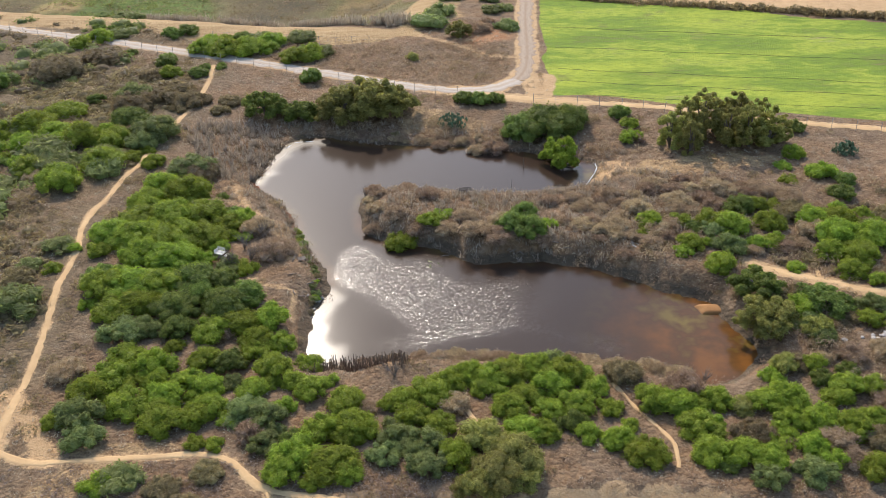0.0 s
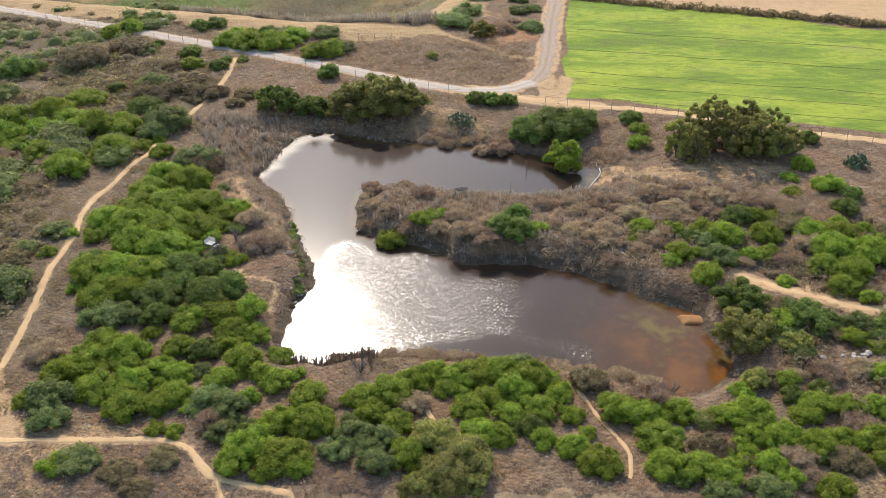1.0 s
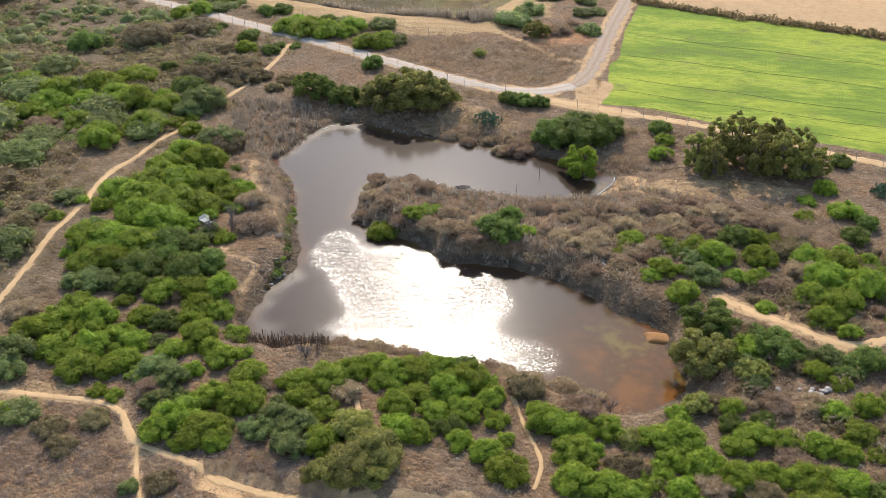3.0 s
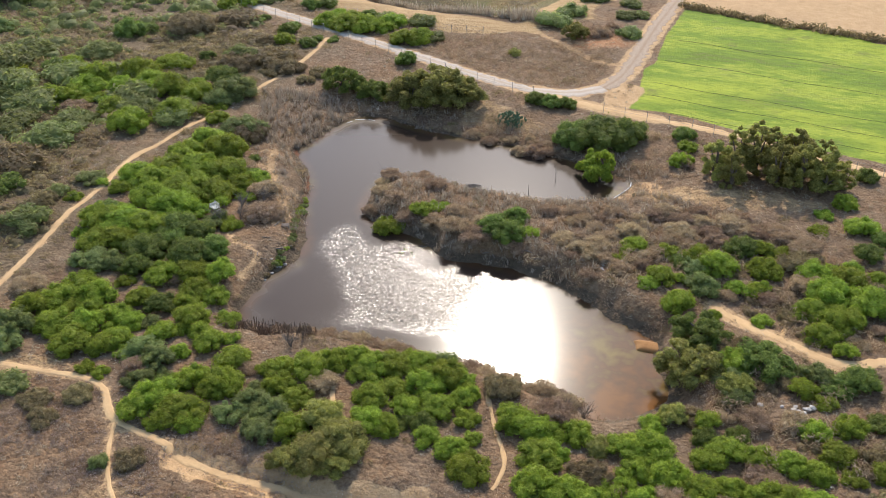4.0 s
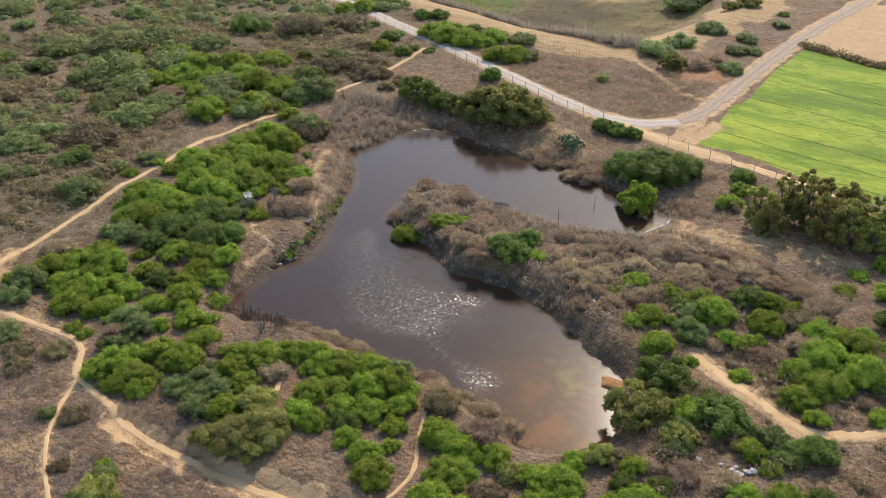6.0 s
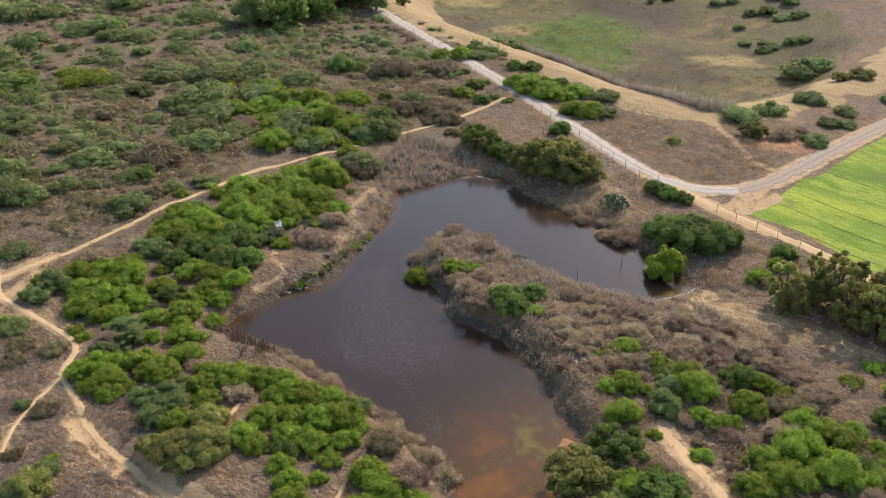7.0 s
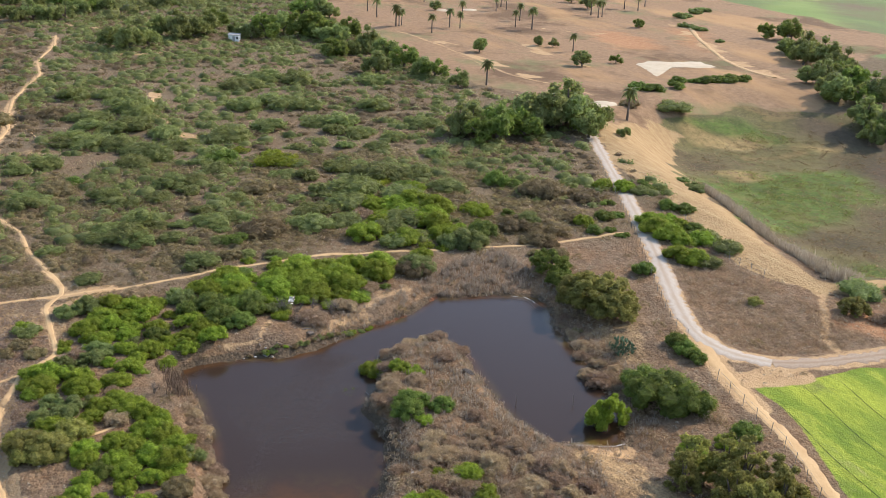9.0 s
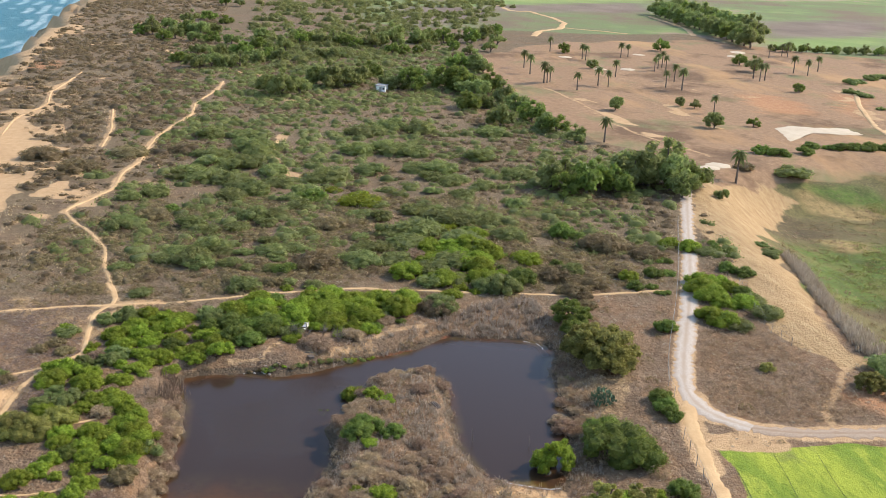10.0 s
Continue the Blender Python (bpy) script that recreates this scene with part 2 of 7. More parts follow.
    far = ramp(t, noise_tex(t, 0.008, 5.0, 0.6, p), [(0.38, (0.17, 0.125, 0.08)), (0.45, (0.16, 0.16, 0.075)), (0.52, (0.15, 0.18, 0.075)), (0.58, (0.18, 0.22, 0.08)), (0.64, (0.27, 0.20, 0.13))])
    fl = t.nodes.new("ShaderNodeAttribute")
    fl.attribute_name = "fields"
    sf = t.nodes.new("ShaderNodeSeparateColor")
    t.links.new(fl.outputs["Color"], sf.inputs[0])
    far = mix(t, sf.outputs[0], far, ramp(t, noise_tex(t, 0.02, 5.0, 0.6, p), [(0.35, (0.15, 0.105, 0.085)), (0.65, (0.22, 0.16, 0.125))]))
    far = mix(t, sf.outputs[1], far, ramp(t, noise_tex(t, 0.02, 5.0, 0.6, p), [(0.35, (0.17, 0.23, 0.07)), (0.65, (0.23, 0.28, 0.09))]))
    meadow = mix(t, sf.outputs[2], meadow, ramp(t, grit, [(0.35, (0.07, 0.05, 0.035)), (0.65, (0.14, 0.10, 0.065))]))
    raw = ramp(t, grit, [(0.3, (0.24, 0.10, 0.045)), (0.5, (0.38, 0.185, 0.088)), (0.7, (0.50, 0.29, 0.15))])
    links = mix(t, fl.outputs["Alpha"], links, raw)
    base = mix(t, fl.outputs["Alpha"], base, raw)
    wet = ramp(t, grit, [(0.3, (0.05, 0.038, 0.026)), (0.7, (0.15, 0.105, 0.065))])
    col = base
    edge = calc(t, "MULTIPLY_ADD", grit, 0.7, -0.35)

    def rough_edge(mask):
        return ramp(t, calc(t, "ADD", mask, edge), [(0.42, (0.0, 0.0, 0.0)), (0.58, (1.0, 1.0, 1.0))])
    for mask, c_in in ((sc.outputs[1], far), (sc.outputs[0], links), (sa.outputs[2], meadow), (sa.outputs[1], straw), (a.outputs["Alpha"], crop), (sc.outputs[2], wet), (c.outputs["Alpha"], (0.15, 0.058, 0.028)), (sa.outputs[0], sand)):
        col = mix(t, rough_edge(mask), col, c_in)
    c_bare = calc(t, "SUBTRACT", 1.0, sa.outputs[0])
    for mask in (a.outputs["Alpha"], sc.outputs[0], sc.outputs[1], sa.outputs[2]):
        c_bare = calc(t, "MULTIPLY", c_bare, calc(t, "SUBTRACT", 1.0, mask))
    t.links.new(col, b.inputs["Base Color"])
    b.inputs["Roughness"].default_value = 0.95
    b.inputs["Specular IOR Level"].default_value = 0.1
    relief = calc(t, "MULTIPLY_ADD", calc(t, "MULTIPLY", tuft, c_bare), 0.75, calc(t, "MULTIPLY", grit, 1.3))
    bump(t, relief, 1.0, 0.26, b)
    return m


def water_material(name, deep, silt, wave, rough, small, facets=0.0):
    m, t, b, _ = material(name)
    p = place(t)
    a = t.nodes.new("ShaderNodeAttribute")
    a.attribute_name = "depth"
    s = t.nodes.new("ShaderNodeSeparateColor")
    t.links.new(a.outputs["Color"], s.inputs[0])
    mott = noise_tex(t, 0.16, 4.0, 0.6, p)
    silt_c = ramp(t, mott, [(0.35, silt[0]), (0.5, silt[1]), (0.62, silt[2])])
    t.links.new(mix(t, s.outputs[0], deep, silt_c), b.inputs["Base Color"])
    t.links.new(calc(t, "MULTIPLY_ADD", s.outputs[2], 0.15, calc(t, "MULTIPLY_ADD", s.outputs[1], 0.1 if facets else 0.0, rough)), b.inputs["Roughness"])
    b.inputs["IOR"].default_value = 1.33
    b.inputs["Specular IOR Level"].default_value = 0.23
    if not facets:
        w1, w2 = noise_tex(t, small, 0.0, 0.5, p), noise_tex(t, small * 2.6, 0.0, 0.5, p)
        bump(t, calc(t, "MULTIPLY", calc(t, "MULTIPLY_ADD", w2, 0.12, w1), s.outputs[1]), 1.0, wave, b)
    else:
        # wind-ruffled wavelets: small flat facets, most of them nearly level
        cell = node(t, "ShaderNodeTexVoronoi", Scale=10.5, Randomness=1.0)
        t.links.new(p, cell.inputs["Vector"])

        def vec(op, a, b_in, last=None):
            n = t.nodes.new("ShaderNodeVectorMath")
            n.operation = op
            for k, v in enumerate((a, b_in, last)):
                if v is None:
                    continue
                if isinstance(v, tuple):
                    n.inputs[k].default_value = v
                else:
                    t.links.new(v, n.inputs[k])
            return n.outputs[0]
        tilt = vec("MULTIPLY_ADD", cell.outputs["Color"], (2.0, 2.0, 0.0), (-1.0, -1.0, 0.0))
        tilt = vec("MULTIPLY", tilt, vec("ABSOLUTE", tilt, None))
        force = t.nodes.new("ShaderNodeCombineXYZ")
        pick_ = t.nodes.new("ShaderNodeSeparateColor")
        t.links.new(cell.outputs["Color"], pick_.inputs[0])
        steep = calc(t, "MULTIPLY_ADD", calc(t, "GREATER_THAN", pick_.outputs[2], 0.12), 0.92, 0.08)
        amount = calc(t, "MULTIPLY", calc(t, "MULTIPLY", s.outputs[1], steep), facets)
        t.links.new(amount, force.inputs[0])
        t.links.new(amount, force.inputs[1])
        level = vec("ADD", vec("MULTIPLY", tilt, force.outputs[0]), (0.0, 0.0, 1.0))
        t.links.new(vec("NORMALIZE", level, None), b.inputs["Normal"])
    return m


GROUND = ground_material()
WATER = water_material("pond_water", (0.035, 0.0215, 0.0145), ((0.15, 0.062, 0.016), (0.085, 0.040, 0.014), (0.145, 0.098, 0.022)), 0.03, 0.14, 3.6, 0.26)
SEA = water_material("sea_water", (0.005, 0.095, 0.12), ((0.35, 0.40, 0.39), (0.15, 0.26, 0.27), (0.45, 0.48, 0.47)), 0.5, 0.4, 1.1)

# ---- the plan, in metres ----
NORTH_SHORE = [(-21.8, 144.4), (-18.3, 144.6), (-14, 142.8), (-10.3, 141.5), (-5.5, 140.7), (-1.5, 140.4), (2.6, 140.1), (7.3, 139), (10.8, 138.1), (14.8, 136.7),
    (18.7, 134.8), (23.1, 133.4), (21.9, 129.4), (20.8, 125), (16.6, 123.6), (12.5, 122.8), (6.7, 123), (1, 123.5), (-3.9, 124.1), (-8, 124.2),
    (-11, 123.7), (-11.4, 119.1), (-10.5, 113.7), (-8.7, 111.4), (-6.3, 109.5), (-3.9, 109.2), (-0.5, 108.3), (2.5, 106), (4.5, 104.8), (8, 104.9),
    (11.5, 105.1), (15, 104.1), (18.5, 103.1), (22, 100.6), (25.3, 98.4), (28.5, 96.3)]
SOUTH_SHORE = [(30.7, 95.4), (31.4, 92), (32.3, 89.2), (33.5, 87.1), (33.8, 85.8), (32.3, 83.4), (29.8, 81.3), (26.8, 80.2), (23.3, 81), (20.7, 82.3),
    (17.7, 83.5), (13.7, 84), (10.4, 84.3), (6, 84.9), (1.9, 85), (-2.1, 85.1), (-5.8, 84.9), (-9.8, 83.4), (-13.4, 84.0), (-14.7, 86.5), (-14.6, 88.5),
    (-14.8, 91), (-14.7, 95.5), (-13.2, 98), (-13.4, 100.8), (-14.6, 104.2), (-16.4, 107.6), (-18.5, 111.9), (-20, 117.6), (-23.5, 123.3), (-26.1, 126),
    (-27, 128.5), (-25.8, 132.8), (-25.4, 137.3), (-24, 141.8)]
POND = NORTH_SHORE + SOUTH_SHORE
ROAD = [(-130, 216), (-124, 213.6), (-86, 197.7), (-64.7, 188.9), (-46.9, 181.3), (-31.9, 174.5), (-19, 168.3), (-7.9, 163.2), (0.1, 160), (5, 159.4),
        (9.5, 160.8), (13.3, 164.5), (15.3, 170), (16.1, 177), (16.8, 187), (17.4, 198), (18.2, 208), (19.4, 220), (21.4, 235), (25, 256), (33, 295)]
FIELD_TRACK = [(3, 159.5), (8, 157.5), (15.5, 155), (23.5, 153.6), (32.5, 152), (43, 148.2), (55.5, 143.9), (62.2, 142.3), (85, 137), (140, 124)]
DRY_STRIP = [(-124, 222), (-106, 212.5), (-90, 203), (-70, 199), (-58, 197.5), (-48, 193.5), (-34, 190.5), (-21, 188.3), (-12.5, 189), (-5, 192.5), (0, 200), (3.6, 213), (5.5, 235), (5, 263), (-4, 320)]
WEST_PATH = [(-41.6, 174), (-40.6, 165), (-41, 157.7), (-42, 150.6), (-43, 143.5), (-44.2, 138), (-43.8, 132), (-45.2, 127), (-45.4, 120.5), (-46.4, 115.5), (-46, 110), (-44.6, 104),
             (-44.6, 98), (-43.4, 90.5), (-42.2, 82), (-41.6, 71), (-41.2, 61), (-39.7, 57), (-38.5, 50), (-36, 40)]
SOUTH_PATH = [(-52.4, 67.6), (-47.5, 69.4), (-42.6, 70.6), (-40, 68.6), (-37.3, 67.2), (-32.4, 67.7), (-25.3, 68.1), (-20.6, 68.4), (-18.6, 67), (-17, 64.5), (-15.2, 63.2), (-11, 62.7), (-7.9, 61.6), (-6, 60.8)]
SOUTH_CUT = [(-7, 61.2), (-4.5, 60.7), (-2.2, 60.6), (0.8, 60.7), (4.3, 60.5), (8.7, 60.6), (12.5, 61.4), (18, 61.5), (26, 60)]
SPUR_PATH = [(-15.4, 63.3), (-13.6, 59.5), (-11.1, 55.9), (-7.4, 52.5), (-3.4, 49.8), (1, 45)]
HEATH_PATH = [(-102, 51.4), (-92.7, 55.4), (-86, 59.5), (-74, 64.2), (-63.2, 65.6), (-53.3, 68), (-44.3, 70.4)]
DUNE_PATH = [(-302, 80.3), (-279.5, 78.9), (-246, 72), (-223.4, 72.4), (-189, 64.1), (-164.6, 62.4), (-153.7, 62.8), (-137.1, 59.5), (-122.4, 59.7), (-114.3, 56.5), (-101.9, 51.4)]
FORK_PATH = [(-160.9, 62.8), (-153.7, 66.6), (-138.4, 70)]
CLIFF_PATH = [(-319.4, 20.2), (-266.8, 17.4), (-242.3, 21), (-225.4, 17.8), (-210, 16.6), (-187.4, 18)]
GAP_PATH = [(-232.6, 44.6), (-197.4, 48.8), (-172, 49.5)]
EAST_PATH = [(36.4, 101), (38.4, 99.8), (41.6, 98), (45.6, 96), (48.8, 94), (51.4, 94.8), (55, 97), (58, 101), (61, 108)]
EAST_SPUR = [(43.5, 97.2), (44.6, 100.5), (44.2, 104)]
SCRAMBLE_A = [(0.9, 75.5), (0, 72.3), (-1.2, 69.6)]
SCRAMBLE_B = [(2.1, 73.9), (3.6, 70.4), (4.2, 67.5), (5, 64.9), (4.5, 61.5)]
SCRAMBLE_C = [(16.6, 78.2), (18.1, 75), (19.1, 72.3), (20.8, 69.9), (21, 67.7), (20.4, 65.5)]
FIELD = [(18.7, 157.5), (18.9, 170), (19.6, 183), (20.6, 200), (21.6, 217.8), (56.6, 207.9), (73.6, 201), (160, 176), (160, 124), (63.2, 146), (53.6, 147.5), (41.3, 151), (28.3, 155)]
LINKS = [(-384, 204), (-307, 201), (-219, 198), (-180, 203), (-167, 218), (-140, 214), (-112, 217), (-112, 237), (-128, 262), (-140, 310), (-250, 470), (-430, 474), (-520, 400), (-493, 289), (-453, 242)]
MEADOW = [(-140, 250), (-122, 232), (-100, 222), (-84, 216), (-72, 213), (-50, 207), (-30, 200), (-14, 199), (-6, 205), (-4, 222), (-4, 250), (-10, 280), (-30, 318), (-130, 318), (-150, 290)]
STRAW = [(-116, 211), (-92, 206), (-63, 198.5), (-46, 194.5), (-27, 190.5), (-14, 188), (-2, 188), (-8, 194), (-22, 199.5), (-45, 206.5), (-65, 212.5), (-78, 216), (-98, 227), (-113, 238), (-132, 252), (-136, 240), (-124, 222)]
SLOPE_EAST = [(-9, 190), (2, 198), (6, 212), (9, 228), (13, 250), (10, 290), (-4, 285), (-3, 250), (-5, 226), (-9, 206)]
DUNES = ([(-190, 15), (-207, 17), (-217, 20), (-188, 24), (-171, 39), (-153, 40), (-150, 35), (-148, 24)], [(-138, 27), (-136, 36), (-118, 39), (-99, 38), (-104, 30)], [(-113, 40), (-124, 43), (-131, 48), (-121, 49), (-113, 45)], [(-101, 50), (-105, 53), (-113, 57), (-107, 57), (-100, 52)])
DUNE_STREAKS = ([(-545, 20), (-503, 23), (-480, 21)], [(-447, 8.5), (-392, 8.5), (-362, 9.6)], [(-306, 30), (-297, 37), (-289, 40)], [(-304, -3), (-262, 5), (-235, 9)], [(-313, 21), (-290, 19), (-271, 15.5)], [(-452, 38), (-413, 46), (-383, 55), (-352, 52)], [(-323, 86), (-313, 93), (-336, 93)])
CLIFF_BARE = [(-375, -12), (-392, -17), (-617, -45), (-900, -70), (-900, -60), (-600, -30), (-486, -10)]
SUN_LOT = [(20, 219), (60, 209), (140, 188), (170, 215), (60, 262), (23, 262)]
BASIN_RIM = [(-150, 250), (-138, 226), (-121, 215), (-89, 206), (-70, 202), (-45, 197.5), (-26, 194), (-10, 196), (0, 210), (4, 235), (4, 285), (-14, 335), (-60, 360), (-130, 350), (-172, 310), (-168, 275)]
BASIN_FLOOR = [(-124, 252), (-100, 237), (-80, 237), (-55, 231), (-36, 223), (-25, 232), (-17, 252), (-30, 270), (-60, 276), (-100, 280), (-122, 268)]
LUSH = ([(-137, 259), (-140, 278), (-124, 286), (-117, 285), (-122, 274), (-131, 266)], [(-94, 229), (-100, 249), (-92, 280), (-73, 279), (-61, 257), (-54, 235), (-48, 215), (-60, 215)],
        [(-88, 238), (-56, 204), (-44, 203), (-59, 240), (-62, 258), (-79, 268), (-92, 253)], [(-25, 200), (-15, 197), (-8, 200), (-22, 234), (-32, 230)])
RUFFLED = [(-12, 112), (-13, 104), (-11, 97), (-8, 91), (-3, 87), (6, 86.5), (14, 86), (19, 85), (19, 87.5), (14, 92), (13, 98), (14, 103), (4, 103.5), (-4, 107)]
FILMS = ([(-13.4, 97.5), (-14.6, 94), (-14.4, 88), (-12.5, 86)], [(-27, 129), (-25.6, 135), (-24.6, 140), (-22, 143), (-18, 142.8)])
WATER_Z, SEA_Z, BASIN = -1.8, -14.0, 9.3

_lat = np.random.RandomState(7).rand(256, 256)


def value_noise(x, y, scale, shift=0.0):
    """Smooth noise, 0 to 1, with cells of that many metres."""
    u, v = np.asarray(x, float) / scale + shift + 500.0, np.asarray(y, float) / scale + shift * 1.7 + 500.0
    i, j = np.floor(u).astype(int), np.floor(v).astype(int)
    f, g = u - i, v - j
    f, g = f * f * (3 - 2 * f), g * g * (3 - 2 * g)
    a, b, c, d = _lat[i % 256, j % 256], _lat[(i + 1) % 256, j % 256], _lat[i % 256, (j + 1) % 256], _lat[(i + 1) % 256, (j + 1) % 256]
    return (a * (1 - f) + b * f) * (1 - g) + (c * (1 - f) + d * f) * g


def smooth(lo, hi, x):
    k = np.clip((x - lo) / (hi - lo), 0, 1)
    return k * k * (3 - 2 * k)


def line_distance(x, y, line, closed=False):
    x, y = np.asarray(x, float), np.asarray(y, float)
    best = np.full(x.shape, 1e9)
    pts = list(line) + ([line[0]] if closed else [])
    for (ax, ay), (bx, by) in zip(pts[:-1], pts[1:]):
        dx, dy = bx - ax, by - ay
        k = np.clip(((x - ax) * dx + (y - ay) * dy) / (dx * dx + dy * dy + 1e-9), 0, 1)
        best = np.minimum(best, (x - ax - k * dx) ** 2 + (y - ay - k * dy) ** 2)
    return np.sqrt(best)


def inside(x, y, poly):
    x, y = np.asarray(x, float), np.asarray(y, float)
    odd = np.zeros(x.shape, bool)
    for (ax, ay), (bx, by) in zip(poly, poly[1:] + poly[:1]):
        odd ^= ((ay > y) != (by > y)) & (x < (bx - ax) * (y - ay) / (by - ay + 1e-12) + ax)
    return odd


def signed(x, y, poly):
    """Distance to an outline, negative inside it."""
    d = line_distance(x, y, poly, True)
    return np.where(inside(x, y, poly), -d, d)


def pond_distance(x, y):
    return signed(x, y, POND) + (value_noise(x, y, 1.6, 3.0) - 0.5) * 0.9


def shore_line(x):
    return -6.5 + 0.078 * np.asarray(x, float)


def cliff_top(x):
    return 14 + 0.07 * np.asarray(x, float)


def height(x, y):
    x, y = np.asarray(x, float), np.asarray(y, float)
    z = (value_noise(x, y, 23.0, 1.0) - 0.5) * 0.9 + (value_noise(x, y, 7.0, 2.0) - 0.5) * 0.45 + (value_noise(x, y, 2.6, 5.0) - 0.5) * 0.22
    calm = np.minimum(smooth(1.5, 6, line_distance(x, y, ROAD)), smooth(1, 5, line_distance(x, y, FIELD_TRACK)))
    calm = np.minimum(calm, smooth(-3, 2, signed(x, y, FIELD)))
    z = z * (0.12 + 0.88 * calm) + 0.25
    cut = line_distance(x, y, SOUTH_CUT)
    z -= 0.8 * (1 - smooth(1.0, 2.0, cut)) * smooth(-30, -12, x)
    d = pond_distance(x, y)
    z -= 1.45 * (1 - smooth(2, 13, d)) * smooth(124, 134, y)
    z = WATER_Z - 0.05 + (z - WATER_Z + 0.05) * smooth(-0.2, 3.5, d)
    z = np.where(d < 0, WATER_Z - 0.05 - 0.9 * smooth(0, 4, -d), z)
    # the damp meadow lies in a hollow behind the tracks
    rim, floor_ = signed(x, y, BASIN_RIM), signed(x, y, BASIN_FLOOR)
    z -= BASIN * smooth(0, 1, np.maximum(-rim, 0) / (np.maximum(-rim, 0) + np.maximum(floor_, 0) + 1e-6))
    top, shore = cliff_top(x), shore_line(x)
    k = smooth(0, 1, (y - shore) / np.maximum(top - shore, 12) + (value_noise(x, y, 18.0, 8.0) - 0.5) * 0.7 + (value_noise(x, y, 6.0, 3.0) - 0.5) * 0.5)
    return np.where(y < top + 12, -17 + (z + 17) * k, z)


def mesh_object(name, verts, faces, mat, parent=None, smooth_shade=False):
    me = bpy.data.meshes.new(name)
    me.from_pydata([tuple(v) for v in verts], [], faces)
    mats = mat if isinstance(mat, (list, tuple)) else [mat]
    for one in mats:
        me.materials.append(one)
    if smooth_shade:
        me.shade_smooth()
    ob = new(name, me)
    if parent is not None:
        ob.parent = parent
    return ob


def grid_object(name, xs, ys, z, mat, keep=None):
    """A sheet over the lines xs and ys, with heights z."""
    nx, ny = len(xs), len(ys)
    gx, gy = np.meshgrid(xs, ys)
    co = np.stack([gx, gy, z], -1).reshape(-1, 3).astype(np.float32)
    i = np.arange(nx * ny).reshape(ny, nx)
    q = np.stack([i[:-1, :-1], i[:-1, 1:], i[1:, 1:], i[1:, :-1]], -1).reshape(-1, 4)
    if keep is not None:
        q = q[keep[:-1, :-1].reshape(-1)]
    me = bpy.data.meshes.new(name)
    me.vertices.add(len(co))
    me.vertices.foreach_set("co", co.ravel())
    me.loops.add(q.size)
    me.loops.foreach_set("vertex_index", q.ravel().astype(np.int32))
    me.polygons.add(len(q))
    me.polygons.foreach_set("loop_start", np.arange(0, q.size, 4, dtype=np.int32))
    me.polygons.foreach_set("loop_total", np.full(len(q), 4, np.int32))
    me.update(calc_edges=True)
    me.shade_smooth()
    me.materials.append(mat)
    return new(name, me), gx, gy


def add_layer(ob, name, r, g, b, a):
    layer = ob.data.color_attributes.new(name, "FLOAT_COLOR", "POINT")
    layer.data.foreach_set("color", np.stack([np.broadcast_to(v, r.shape) for v in (r, g, b, a)], -1).astype(np.float32).ravel())


def spread(lo, hi, step, grow_lo, grow_hi, far_lo, far_hi):
    """Grid lines: even between lo and hi, wider and wider beyond."""
    mid = list(np.arange(lo, hi + step / 2, step))
    s, v, out_lo = step, lo, []
    while v > far_lo:
        s *= 1 + grow_lo
        v -= s
        out_lo.append(v)
    s, v, out_hi = step, hi, []
    while v < far_hi:
        s *= 1 + grow_hi
        v += s
        out_hi.append(v)
    return np.array(out_lo[::-1] + mid + out_hi)


# ---- the ground ----
xs = spread(-58, 60, 0.8, 0.03, 0.09, -4200, 4200)
ys = spread(54, 176, 0.8, 0.04, 0.03, -4200, 4200)
gx, gy = np.meshgrid(xs, ys)
ground, gx, gy = grid_object("ground", xs, ys, height(gx, gy), GROUND)
paths_near = np.minimum.reduce([line_distance(gx, gy, p) for p in (WEST_PATH, SOUTH_PATH, SPUR_PATH, EAST_PATH, HEATH_PATH)])
paths_far = np.minimum.reduce([line_distance(gx, gy, p) for p in (DUNE_PATH, CLIFF_PATH, GAP_PATH)])
pd = pond_distance(gx, gy)
m_sand = np.maximum.reduce([
    0.55 * (1 - smooth(0.4, 1.4, paths_near)), 0.6 * (1 - smooth(0.6, 3.0, paths_far)) * (0.7 + 0.6 * value_noise(gx, gy, 7.0, 3.5)),
    0.95 * (1 - smooth(0.9, 3.0, line_distance(gx, gy, SOUTH_CUT) + (value_noise(gx, gy, 1.6, 4.0) - 0.5) * 2.0)),
    0.8 * (1 - smooth(0.3, 4.0, line_distance(gx, gy, FIELD_TRACK[:4]))), 0.6 * (1 - smooth(1.6, 3.0, line_distance(gx, gy, ROAD))),
    0.9 * (1 - smooth(1.5, 4.5, line_distance(gx, gy, [(23.5, 128), (24.5, 131)])))])
